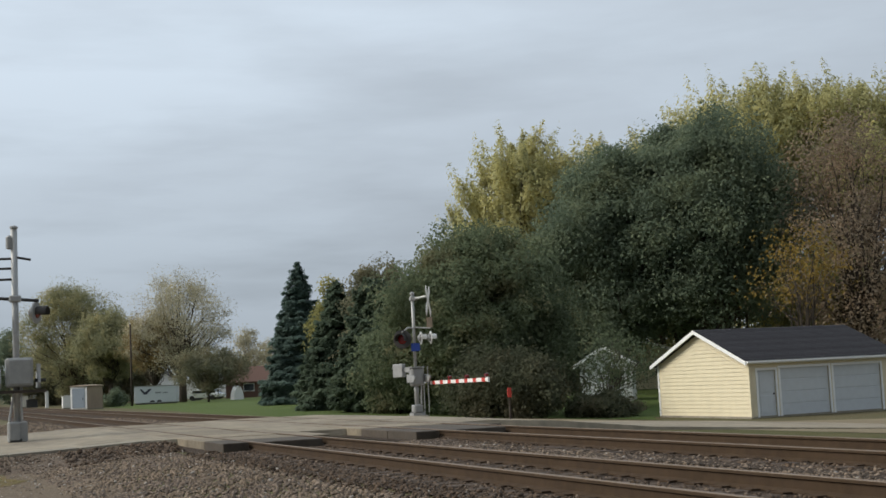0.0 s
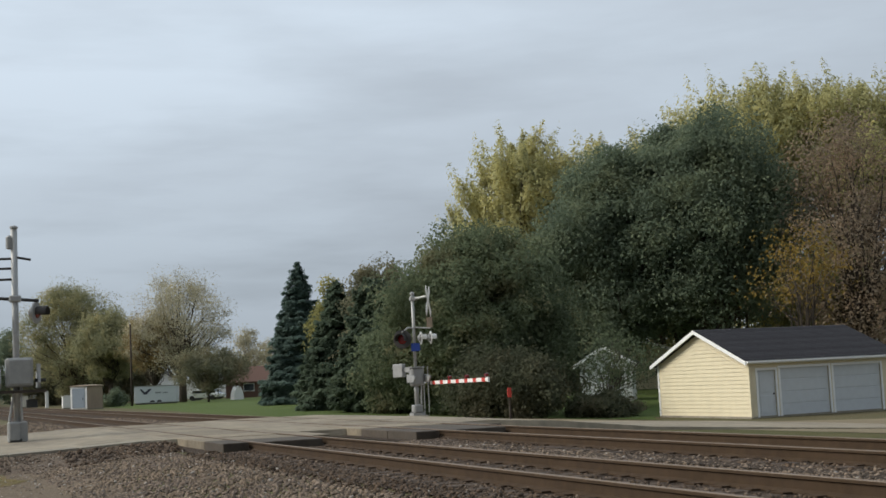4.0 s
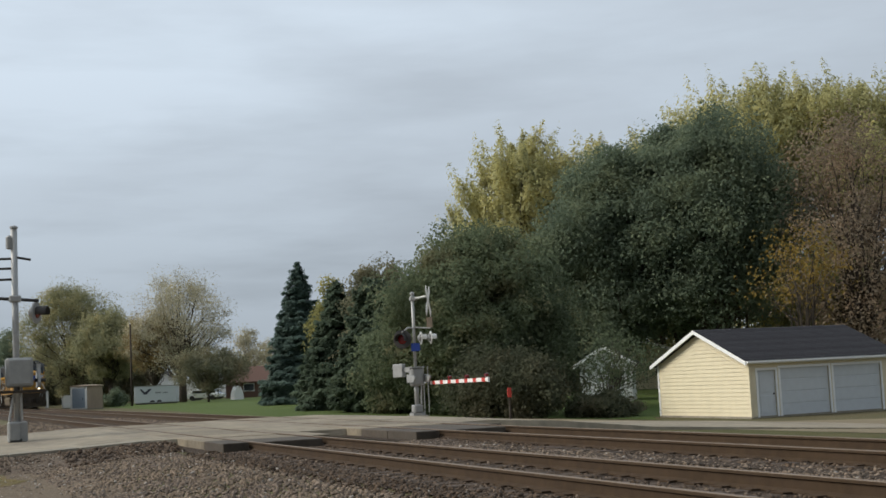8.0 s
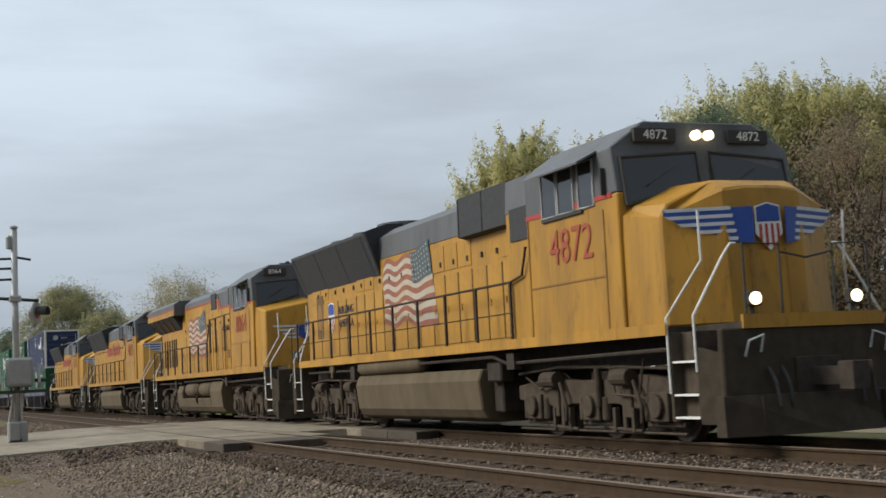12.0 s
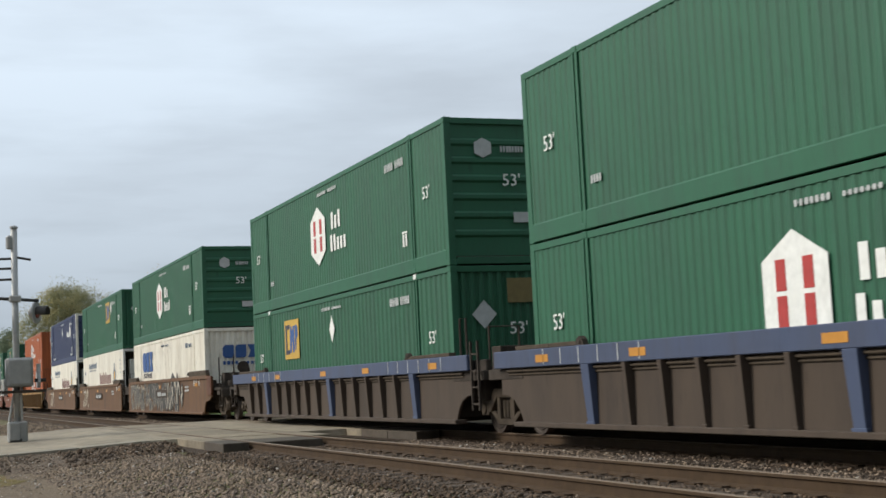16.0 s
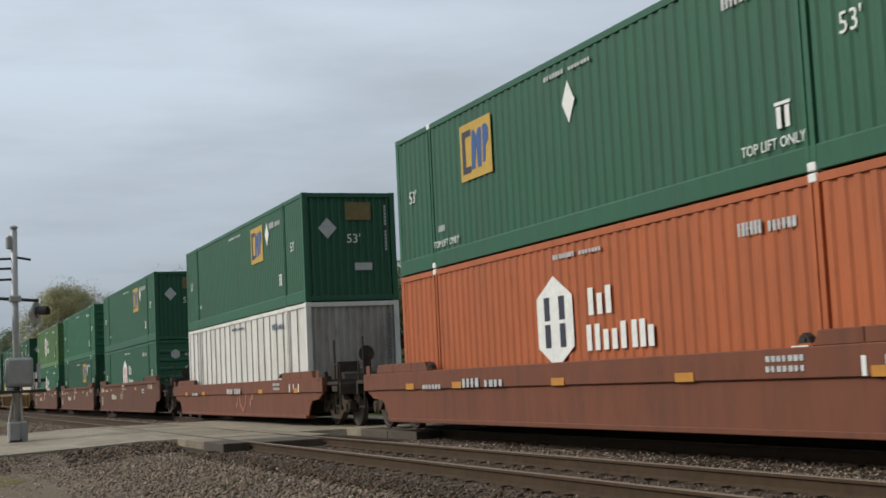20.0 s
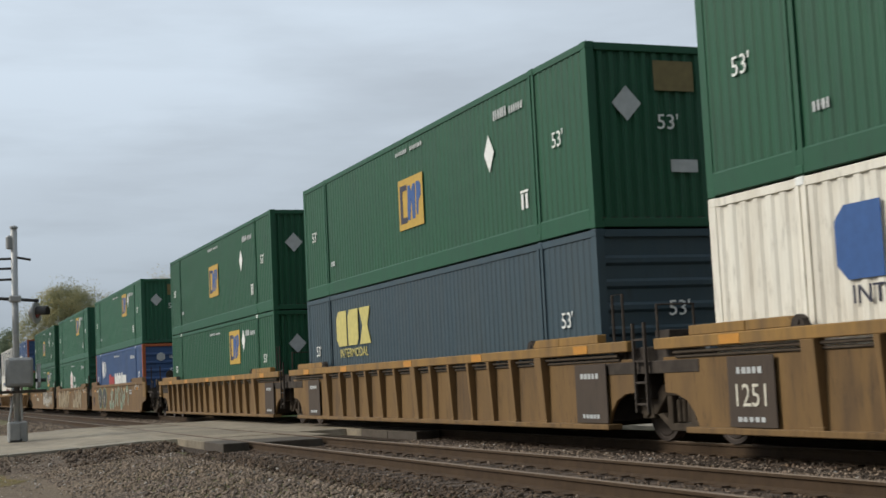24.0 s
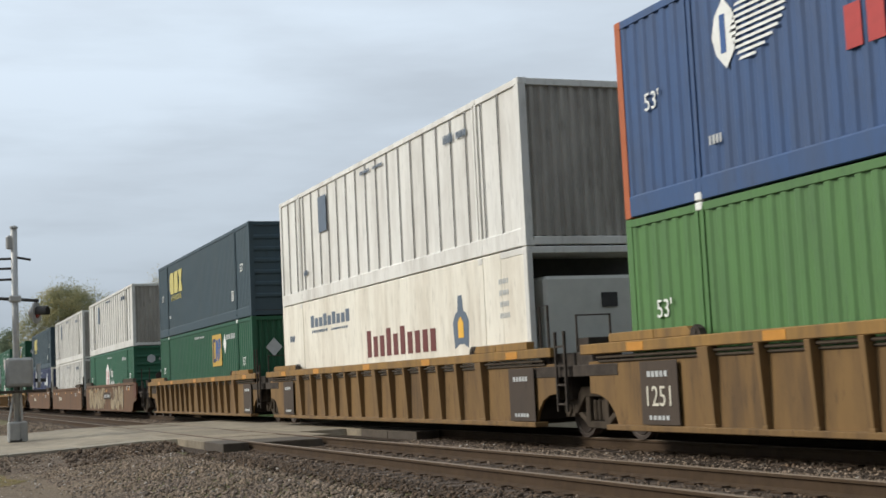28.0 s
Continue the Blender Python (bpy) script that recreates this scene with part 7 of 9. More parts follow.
        if end == "coupler":
            part("brake_gear", cached("well_brake", lambda: Geo().box(0.9, 1.3, -0.9, -0.3, 1.16, 1.6).box(1.4, 1.46, -0.16, -0.04, 1.1, 1.75).mesh("brake_gear", M_TRUCK, 0.01)), None, th, at=e)
            freight_bogie(th, x0 + s * 1.72, x17)
            continue
        hr = cached("well_rail", lambda: Geo().tube([(0.55, -1.38, 1.1), (0.55, -1.38, 2.15), (0.85, -1.38, 2.15), (0.85, -1.38, 1.1)], 0.022, 6).mesh("grab_rail", M_TRUCK))
        part("grab_rail", hr, None, th, at=e)
        part("grab_rail", cached("cross_rail", lambda: Geo().tube([(1.5, -1.2, 1.1), (1.5, -1.2, 1.95), (1.5, -0.6, 1.95), (1.5, -0.6, 1.1)], 0.022, 6).mesh("grab_rail", M_TRUCK)), None, th, at=e)
        lad = cached("well_ladder", lambda: Geo().box(1.30, 1.34, -1.49, -1.45, 0.45, 1.7).box(1.62, 1.66, -1.49, -1.45, 0.45, 1.7).box(1.34, 1.62, -1.48, -1.46, 0.55, 0.58).box(1.34, 1.62, -1.48, -1.46, 0.85, 0.88).box(1.34, 1.62, -1.48, -1.46, 1.15, 1.18).box(1.34, 1.62, -1.48, -1.46, 1.45, 1.48).mesh("ladder", M_TRUCK))
        part("ladder", lad, None, th, at=e if s < 0 else e @ Matrix.Translation((0, -0.03, 0)))
        part("brake_gear", cached("well_brake", lambda: Geo().box(0.9, 1.3, -0.9, -0.3, 1.16, 1.6).box(1.4, 1.46, -0.16, -0.04, 1.1, 1.75).mesh("brake_gear", M_TRUCK, 0.01)), None, th, at=e)
        if s > 0:
            freight_bogie(th, x0 + s * 1.8, x17)
    # marks on the side towards the eye
    f = -hw - 0.008 - (0.045 if low else 0)
    for k, x in enumerate((-0.4, -4.5, -8.2, -12.4, -15.4)):
        part("reflector", cached("reflector", lambda: Geo().box(-0.23, 0.23, -0.003, 0.003, -0.06, 0.06).mesh("reflector", M_ORANGEREFL)), None, th, "amber reflective decal", at=(x + r.uniform(-0.3, 0.3), f - (0.04 if ribbed else 0), TOP - (0.14 if blue else 0.06 if ribbed else 0.28)))
    if sill is W_BLUE:
        for k in range(12):
            part("stripe", cached("sill_stripe", lambda: Geo().box(-0.012, 0.012, -0.003, 0.003, -0.24, 0.0).mesh("stripe", D_GREYPLATE)), None, th, "thin white stripe", at=(-0.1 - (0.62 * k if k < 6 else CL - 4 + 0.62 * (k - 6)), f - 0.04, TOP))
    ink = D_GREYPLATE
    if not ribbed:
        part("number_panel", cached("number_panel", lambda: Geo().box(-1.3, 1.3, -0.002, 0.003, -0.16, 0.16).mesh("number_panel", W_DARK)), None, th, "dark number panel", at=(-7.6, f - 0.03, 0.97)) if paint and mat is W_BROWN else None
        bars("number_mark", 9, 2.1, 0.16, ink, th, (-7.6 if paint else -11.4, f - (0.037 if paint else 0.018), 0.95), seed, 0.25) if (paint and mat is W_BROWN) or low else bars("number_mark", 8, 1.8, 0.25, D_CREAM, th, (-11.4, f, 0.9), seed)
        if mat is W_RED:
            part("lettering", text_mesh("B", 0.34, D_CREAM), None, th, at=(-9.05, f, 0.9))
            part("plate_mark", cached("plate_mark", lambda: Geo().box(-0.13, 0.13, -0.003, 0.003, -0.17, -0.145).box(-0.13, 0.13, -0.003, 0.003, 0.145, 0.17).box(-0.13, -0.105, -0.003, 0.003, -0.145, 0.145).box(0.105, 0.13, -0.003, 0.003, -0.145, 0.145).box(-0.06, 0.06, -0.003, 0.003, -0.06, 0.06).mesh("plate_mark", D_CREAM)), None, th, at=(-8.6, f, 0.98))
            for w, z in ((0.8, 1.40), (1.3, 1.27)):
                bars("notice", 9, w, 0.07, D_CREAM, th, (-8.0, f - (0.04 if z > 1.35 else 0), z), seed, 0.3)
            for dx in (0.0, 0.3, 0.42):
                part("stencil", cached("stencil", lambda: Geo().box(-0.04, 0.04, -0.003, 0.003, -0.11, 0.11).mesh("stencil", D_WHITE)), None, th, at=(-CL + 0.2 + 1.2 * dx, f, 1.27))
        bars("notice", 6, 1.2, 0.09, ink, th, (-CL + 2.2, f, TOP - 0.3), seed + 1, 0.3)
        bars("notice", 7, 0.9, 0.07, ink, th, (-2.4, f, TOP - (0.1 if low else 0.35)), seed + 2, 0.3)
        bars("notice", 7, 0.9, 0.07, ink, th, (-2.4, f, TOP - (0.22 if low else 0.47)), seed + 3, 0.3)
        for dx in (0.0, 0.5, 0.9):
            part("stencil", cached("stencil", lambda: Geo().box(-0.04, 0.04, -0.003, 0.003, -0.11, 0.11).mesh("stencil", D_WHITE)), None, th, at=(-0.1 - dx, f, TOP - 0.22))
    else:
        plate = cached("well_plate", lambda: Geo().box(-0.5, 0.5, -0.012, 0.0, -0.44, 0.44).mesh("end_plate", W_DARK, 0.005))
        for end, x in ((rear_end, -CL + 0.98), (front_end, -0.08)):
            if end == "joint" and not blue:
                part("end_plate", plate, None, th, "dark data panel", at=(x, f + 0.03, 0.72))
                bars("notice", 5, 0.7, 0.08, ink, th, (x, f + 0.014, 0.98), seed, 0.3)
                bars("notice", 5, 0.7, 0.06, ink, th, (x, f + 0.014, 0.38), seed + 1, 0.3)
    if tag:
        part("lettering", text_mesh(tag, 0.40 if ribbed else 0.6, D_INK if mat is W_TAN else D_CREAM), None, th, at=(-CL + (0.98 if ribbed else 0.55), f + 0.012 if ribbed else f - 0.014, 0.66 if ribbed else 0.68))
    for j, (x0, x1, layers, n, ps) in enumerate(paint):
        scrawl(th, x0, x1, 0.34, TOP - 0.1, layers, ps, n, 0.004 * j)
    return th


# locomotives -----------------------------------------------------------------
def loco_truck(parent, x, x17, kind):
    tk = part("bogie", cached("loco_bolster", lambda: Geo().box(-0.4, 0.4, -1.0, 1.0, 0.6, 1.05).box(-2.4, 2.4, -0.35, 0.35, 0.5, 0.9).mesh("bogie", M_TRUCK, 0.03)), None, parent, "grimy six-wheel locomotive truck", at=(x, 0, 0))

    def frame_geo():
        g = Geo()
        g.prism([(-2.75, 0.62), (-2.75, 0.86), (-1.5, 0.98), (-0.6, 0.92), (0.6, 0.92), (1.5, 0.98), (2.75, 0.86), (2.75, 0.62), (1.6, 0.55), (1.2, 0.42), (0.8, 0.55), (-0.8, 0.55), (-1.2, 0.42), (-1.6, 0.55)], "y", -0.10, 0.10)
        for a in (-2.05, 0.0, 2.05):
            g.box(a - 0.26, a + 0.26, -0.16, 0.12, 0.30, 0.72)
            g.cyl((a, -0.18, 0.52), "y", 0.17, 0.10, 14)
            for s in (-0.38, 0.38):
                g.cyl((a + s, -0.06, 0.48), "z", 0.09, 0.36, 10)
            g.box(a - 0.5, a + 0.5, -0.05, 0.08, 0.22, 0.30)
        for a in (-1.25, 1.15):
            g.cyl((a, -0.2, 0.95), "x", 0.13, 0.5, 12)
            g.box(a - 0.1, a + 0.1, -0.14, 0.0, 0.35, 1.02)
            g.tube([(a + 0.3, -0.2, 0.9), (a + 0.55, -0.22, 0.5), (a + 0.5, -0.2, 0.28)], 0.035, 6)
        g.tube([(-2.6, -0.15, 1.06), (-1.0, -0.17, 1.14), (1.0, -0.17, 1.1), (2.6, -0.15, 1.04)], 0.028, 6)
        g.cyl((0.3, -0.16, 0.8), "z", 0.06, 0.6, 8)
        return g.mesh("side_frame", M_TRUCK2, 0.015)
    def rigging_geo():
        g = Geo()
        for a in (-1.02, 1.02):
            g.box(a - 0.05, a + 0.05, -0.02, 0.03, 0.2, 0.62)
            g.box(a - 0.32, a - 0.24, -0.04, 0.04, 0.14, 0.5)
            g.box(a + 0.24, a + 0.32, -0.04, 0.04, 0.14, 0.5)
            g.tube([(a - 0.5, 0.0, 0.2), (a + 0.5, 0.0, 0.16)], 0.03, 6)
        g.tube([(-2.7, 0.02, 0.14), (2.7, 0.02, 0.14)], 0.022, 6)
        g.tube([(-2.3, -0.04, 1.0), (-1.7, -0.06, 0.8), (-1.0, -0.05, 0.98)], 0.022, 6)
        g.tube([(0.7, -0.05, 1.15), (0.9, -0.08, 0.7), (1.6, -0.08, 0.66), (1.75, -0.05, 1.2)], 0.022, 6)
        return g.mesh("brake_rigging", M_TRUCK2, 0.006)
    for s in (-1, 1):
        part("side_frame", cached("loco_frame", frame_geo), None, tk, "dusty cast side frame with springs", at=Matrix.Translation((0, s * 1.08, 0)) if s < 0 else Matrix.Translation((0, 1.08, 0)) @ pose(0, 0, 0, 0, 0, 180))
    for a in (-2.05, 0.0, 2.05):
        wheelset(tk, a, 0.52, x17)
        part("traction_motor", cached("traction_motor", lambda: Geo().box(0.12, 0.92, -0.62, 0.62, 0.16, 0.86).box(-0.3, 0.62, -0.7, -0.62, 0.1, 0.78).mesh("traction_motor", M_TRUCK, 0.03)), None, tk, "grimy traction motor", at=(a if a < 1 else a - 1.0, 0, 0))
    for s in (-1, 1):
        part("brake_rigging", cached(("loco_rigging", s), rigging_geo), None, tk, "dusty brake rigging", at=Matrix.Translation((0, s * 1.2, 0)))


def flag(parent, x0, x1, z0, z1, y, seed):
    """A waving flag painted on the hood side: wavy stripes that lean out to the lower corner, and a starred canton at the upper one."""
    n = 28
    L, H = x1 - x0, z1 - z0

    def at_cloth(u, v):
        """u along the flag, v down it."""
        fold = 0.085 * math.sin(u * 15 + 1.5 * v) * (1.15 - u) + 0.05 * math.sin(u * 6.5 - 0.6)
        lift = 0.24 * max(0.0, u - 0.45) / 0.55 * (1 - v) - 0.1 * u * v
        return x0 + L * u * (0.87 + 0.13 * v) + 0.04 * math.sin(9 * v + 2) * (u < 0.1), z1 - 0.1 - (H - 0.1) * v + fold + lift

    def patch_of(u0, u1, v0, v1, dy, m=n):
        g = Geo()
        for i in range(m + 1):
            u = u0 + (u1 - u0) * i / m
            (xa, za), (xb, zb) = at_cloth(u, v0), at_cloth(u, v1)
            g.v += [(xa, y - dy, za), (xb, y - dy, zb)]
        g.f = [(2 * i, 2 * i + 1, 2 * i + 3, 2 * i + 2) for i in range(m)]
        return g
    fg = part("flag_mural", patch_of(0, 1, 0, 1 / 13, 0.0), F_RED, parent, "painted waving flag with faded red and white stripes")
    for k in range(1, 13):
        part("stripe", patch_of(0, 1, k / 13, (k + 1) / 13, 0.0), F_WHITE if k % 2 else F_RED, fg)
    part("canton", patch_of(0.62, 1.0, -0.02, 0.4, 0.004, 10), F_BLUE, fg, "dark blue starred field")
    star = cached("flag_star", lambda: Geo().add([(-0.028, 0, 0), (0, 0, -0.036), (0.028, 0, 0), (0, 0, 0.036)], [(0, 1, 2, 3)]).mesh("star", F_WHITE))
    for i in range(7):
        for j in range(6):
            sx, sz = at_cloth(0.645 + 0.052 * i, 0.025 + 0.064 * j)
            part("star", star, None, fg, at=(sx, y - 0.007, sz))


def shield(parent, at, k=1.0):
    sh = part("shield", Geo().prism([(-0.2 * k, 0.28 * k), (0, 0.33 * k), (0.2 * k, 0.28 * k), (0.22 * k, -0.1 * k), (0, -0.34 * k), (-0.22 * k, -0.1 * k)], "y", -0.006, 0.0), D_WHITE, parent, "shield emblem in blue, red and white", at=at)
    part("shield_top", Geo().prism([(-0.185 * k, 0.26 * k), (0, 0.31 * k), (0.185 * k, 0.26 * k), (0.19 * k, 0.06 * k), (-0.19 * k, 0.06 * k)], "y", -0.01, -0.007), L_BLUE, sh)
    g = Geo()
    for i in range(4):
        x = (-0.16 + 0.095 * i) * k
        g.box(x, x + 0.045 * k, -0.01, -0.007, (-0.2 + 0.08 * (abs(i - 1.5) < 1) * -1) * k, 0.03 * k)
    part("shield_stripes", g, D_RED, sh)
    return sh


def wings(parent, x, z, k=1.0):
    """The winged emblem on the nose, facing +x."""
    at = pose(x, 0, z, 0, 0, 90)
    w = part("nose_emblem", Geo().prism([(-0.5 * k, 0.14 * k), (0.5 * k, 0.14 * k), (0.45 * k, -0.2 * k), (0.25 * k, -0.34 * k), (-0.25 * k, -0.34 * k), (-0.45 * k, -0.2 * k)], "y", -0.008, 0.0), L_BLUE, parent, "winged emblem in silver and blue", at=at)
    for s in (-1, 1):
        for i in range(4):
            z0 = 0.12 - 0.12 * i
            a, b = 0.42, 1.28 - 0.16 * i
            part("wing_stripe", Geo().prism([(s * a * k, z0 * k), (s * b * k, z0 * k), (s * (b - 0.08) * k, (z0 - 0.065) * k), (s * a * k, (z0 - 0.065) * k)], "y", -0.012, -0.002), L_SILVER, w)
    shield(parent, pose(x + 0.014, 0, z, 0, 0, 90), k)


def swept_wings(parent):
    """The winged emblem on the two swept faces of the rounded nose."""
    sh = shield(parent, pose(-1.60, 0, 2.93, 0, -2, 90), 1.0)
    for s in (-1, 1):
        turn = pose(-1.615, s * 0.24, 2.93, 0, 0, 90 + s * 24.5) @ pose(0, 0, 0, 2, 0, 0)
        w = part("nose_emblem", Geo().prism([(0, 0.27), (s * 1.22, 0.27), (s * 1.22, 0.2), (s * 1.0, 0.06), (s * 0.62, -0.06), (s * 0.3, -0.2), (0, -0.24)], "y", -0.06, -0.045), L_BLUE, parent, "winged emblem in silver and blue", at=turn)
        for i in range(5):
            z = 0.285 - 0.105 * i
            a, b = 0.3 - 0.02 * i, (1.25, 1.2, 1.04, 0.78, 0.5)[i]
            part("wing_stripe", Geo().prism([(s * a, z), (s * b, z), (s * (b - 0.07), z - 0.048), (s * a, z - 0.048)], "y", -0.066, -0.05), L_SILVER, w)
    return sh


def locomotive(x17, kind, number, lit, art, label):
    """kind 'rounded': low rounded nose, flared radiators; kind 'square': angular nose, winged radiator."""
    th = mover("locomotive", x17, label, "locomotive", "locomotives of the train")
    sq = kind == "square"
    LEN = 22.4
    # frame, sill and pilots
    part("underframe", Geo().box(-LEN + 1.1, -1.1, -0.8, 0.8, 1.10, 1.52), M_TRUCK, th, bevel=0.02)
    part("deck", Geo().box(-LEN + 1.95, -1.95, -1.52, 1.52, 1.52, 1.60), M_TRUCK, th)
    for a, b in ((-LEN + 0.75, -LEN + 1.95), (-1.95, -0.75)):
        part("end_deck", Geo().box(a, b, -1.1, 1.1, 1.52, 1.60), M_TRUCK, th)
    for s in (-1, 1):
        part("side_sill", Geo().box(-LEN + 1.92, -1.92, s * 1.53 - 0.012, s * 1.53 + 0.012, 1.49, 1.655), L_YELLOW, th, "yellow side sill")
    for s, x in ((1, -0.75), (-1, -LEN + 0.75)):
        e = Matrix.Translation((x, 0, 0)) @ (Matrix.Identity(4) if s > 0 else pose(0, 0, 0, 0, 0, 180))
        part("pilot", cached("pilot", lambda: Geo().box(-0.12, 0.0, -1.42, 1.42, 0.55, 1.52).mesh("pilot", L_PLOW, 0.02)), None, th, "black end plate", at=e)
        part("end_sill", cached("loco_end_sill", lambda: Geo().box(-0.02, 0.03, -1.1, 1.1, 1.51, 1.69).mesh("end_sill", L_YELLOW)), None, th, at=e)
        if s > 0:
            plow = Geo().add([(0.0, -1.46, 0.66), (0.0, 1.46, 0.66), (0.02, -1.46, 0.14), (0.02, 1.46, 0.14), (0.34, 0.0, 0.14), (0.14, 0.0, 0.64), (-0.2, -1.46, 0.14), (-0.2, 1.46, 0.14), (-0.2, -1.46, 0.66), (-0.2, 1.46, 0.66)],
                             [(0, 2, 4, 5), (5, 4, 3, 1), (0, 5, 1), (8, 9, 7, 6), (0, 8, 6, 2), (1, 3, 7, 9), (2, 6, 7, 3, 4), (0, 1, 9, 8)])
            sp = part("snow_plow", plow, L_PLOW, th, "dusty black snow plow", at=(x + 0.02, 0, 0))
            for y in (-0.95, 0.95):
                part("rib", Geo().box(0.04, 0.14, y - 0.015, y + 0.015, 0.2, 0.64), L_PLOW, sp)
        part("coupler", cached("loco_coupler", lambda: Geo().box(0.0, 0.7, -0.12, 0.12, 0.74, 0.98).prism([(0.65, -0.17), (0.97, -0.19), (0.99, 0.05), (0.87, 0.06), (0.85, -0.04), (0.75, 0.12), (0.87, 0.2), (0.65, 0.2)], "z", 0.68, 1.04).box(-0.02, 0.05, -0.35, 0.35, 0.62, 1.12).mesh("coupler", M_TRUCK, 0.01)), None, th, at=e)
        for y in (-0.55, -0.75, 0.55, 0.75):
            part("air_hose", cached("loco_hose", lambda: Geo().tube([(0.0, 0, 1.0), (0.16, 0, 0.8), (0.2, 0.02, 0.5)], 0.026, 6).mesh("air_hose", M_BLACK)), None, th, at=e @ Matrix.Translation((0, y, 0)))
        for y in (-1, 1):
            st = part("step_well", cached("step_well", lambda: Geo().box(-1.20, -1.16, -0.2, 0.2, 0.36, 1.52).box(-0.54, -0.50, -0.2, 0.2, 0.36, 1.52).box(-1.16, -0.54, -0.03, 0.03, 0.36, 1.52).mesh("step_well", M_TRUCK2, 0.008)), None, th, "dusty boarding step well", at=e @ Matrix.Translation((0, y * 1.28, 0)))
            for z in (0.38, 0.68, 1.12):
                part("tread", cached("step_tread", lambda: Geo().box(-1.155, -0.545, -0.19, 0.19, -0.012, 0.016).mesh("tread", D_WHITE)), None, st, "white-edged step tread", at=(0, 0, z))
            part("handrail", cached(("rear_step_rail", y), lambda: Geo().tube([(-1.19, y * 1.5, 0.7), (-1.19, y * 1.51, 1.71), (-0.78, y * 1.16, 2.46), (-0.76, y * 1.18, 3.14)], 0.017, 7).mesh("handrail", D_WHITE)), None, th, "white bent handrail", at=e)
            part("handrail", cached(("front_step_rail", y), lambda: Geo().tube([(-0.52, y * 1.49, 0.98), (-0.52, y * 1.5, 1.71), (-0.52, y * 0.99, 2.5), (-0.52, y * 0.86, 2.66), (-0.52, y * 0.78, 2.66)], 0.017, 7).mesh("handrail", D_WHITE)), None, th, "white bent handrail", at=e)
            part("corner_plate", cached(("corner_plate", y), lambda: Geo().add([(-0.5, y * 1.48, 0.3), (0.0, y * 1.4, 0.3), (-0.5, y * 1.48, 1.3), (0.0, y * 1.4, 1.2), (-0.5, y * 1.44, 0.3), (-0.04, y * 1.36, 0.3), (-0.5, y * 1.44, 1.3), (-0.04, y * 1.36, 1.2)], [(0, 1, 3, 2), (4, 6, 7, 5), (0, 4, 5, 1), (2, 3, 7, 6), (0, 2, 6, 4), (1, 5, 7, 3)]).mesh("corner_plate", L_PLOW)), None, th, at=e)
            part("grab_iron", cached(("grab_iron", y), lambda: Geo().tube([(0.02, y * 1.1, 1.15), (0.1, y * 1.08, 1.35), (0.1, y * 0.86, 1.42), (0.02, y * 0.86, 1.2)], 0.018, 6).mesh("grab_iron", D_GREYPLATE)), None, th, at=e)
    # tank and its reservoirs
    def tank(top):
        return [(-1.40, top), (-1.48, min(top, 0.98)), (-1.42, 0.46), (-1.3, 0.29), (-1.1, 0.22), (1.1, 0.22), (1.3, 0.29), (1.42, 0.46), (1.48, min(top, 0.98)), (1.40, top)]
    if sq:
        # two full-height ends with a low ledge between them, on which the reservoirs lie
        ft = part("fuel_tank", Geo().prism(tank(1.3), "x", -9.86, -8.07), L_TANK, th, "dust-coloured fuel tank with a ledge", bevel=0.02)
        part("tank_end", Geo().prism(tank(1.22), "x", -15.9, -14.9), L_TANK, ft, bevel=0.02)
        part("ledge", Geo().prism(tank(0.76), "x", -14.9, -9.86), L_TANK, ft, bevel=0.02)
        part("backing", Geo().box(-14.88, -9.88, -1.0, 1.0, 0.77, 1.25), M_TRUCK, ft)
        for x in (-13.45, -10.95):
            part("air_reservoir", Geo().lathe((x, -1.2, 1.06), "x", [(-1.04, 0.03), (-1.02, 0.16), (-0.94, 0.26), (0.94, 0.26), (1.02, 0.16), (1.04, 0.03)], 22), L_TANK, th, "dusty cylindrical reservoir", smooth=True)
            part("strap", Geo().lathe((x + 0.8, -1.2, 1.06), "x", [(-0.03, 0.262), (-0.03, 0.272), (0.03, 0.272), (0.03, 0.262)], 18), M_TRUCK2, th)
        part("filler", Geo().tube([(-12.2, -1.4, 0.55), (-12.05, -1.5, 0.72), (-12.0, -1.46, 0.86)], 0.05, 8), M_TRUCK2, ft)
    else:
        part("fuel_tank", Geo().prism(tank(1.19), "x", -15.9, -8.65), L_TANK, th, "dust-coloured fuel tank", bevel=0.03)
        part("tank_end_gear", Geo().box(-8.6, -8.2, -1.2, 1.2, 0.4, 1.15).box(-8.5, -7.9, -1.36, -1.1, 0.95, 1.3), M_TRUCK, th, bevel=0.03)
        part("air_reservoir", Geo().lathe((-13.7, -1.34, 1.37), "x", [(-2.02, 0.03), (-2.0, 0.1), (-1.92, 0.17), (1.92, 0.17), (2.0, 0.1), (2.02, 0.03)], 20), L_TANK, th, "dusty cylindrical reservoir", smooth=True)
        part("sill_bracket", Geo().box(-17.86, -17.56, -1.5, -1.46, 1.32, 1.5).box(-17.76, -17.66, -1.5, -1.46, 1.18, 1.32), L_TANK, th, "small grey plate under the sill")
    part("piping", Geo().tube([(-14.6, -1.42, 1.36), (-8.0, -1.44, 1.38), (-7.4, -1.44, 1.25), (-2.0, -1.44, 1.3)], 0.03, 6).tube([(-20.0, -1.4, 1.34), (-15.0, -1.42, 1.32)], 0.03, 6).box(-7.3, -7.0, -1.5, -1.36, 1.15, 1.42).box(-16.2, -15.9, -1.5, -1.36, 1.1, 1.42), M_TRUCK, th)
    loco_truck(th, -4.8, x17, kind)
    loco_truck(th, -18.05, x17, kind)
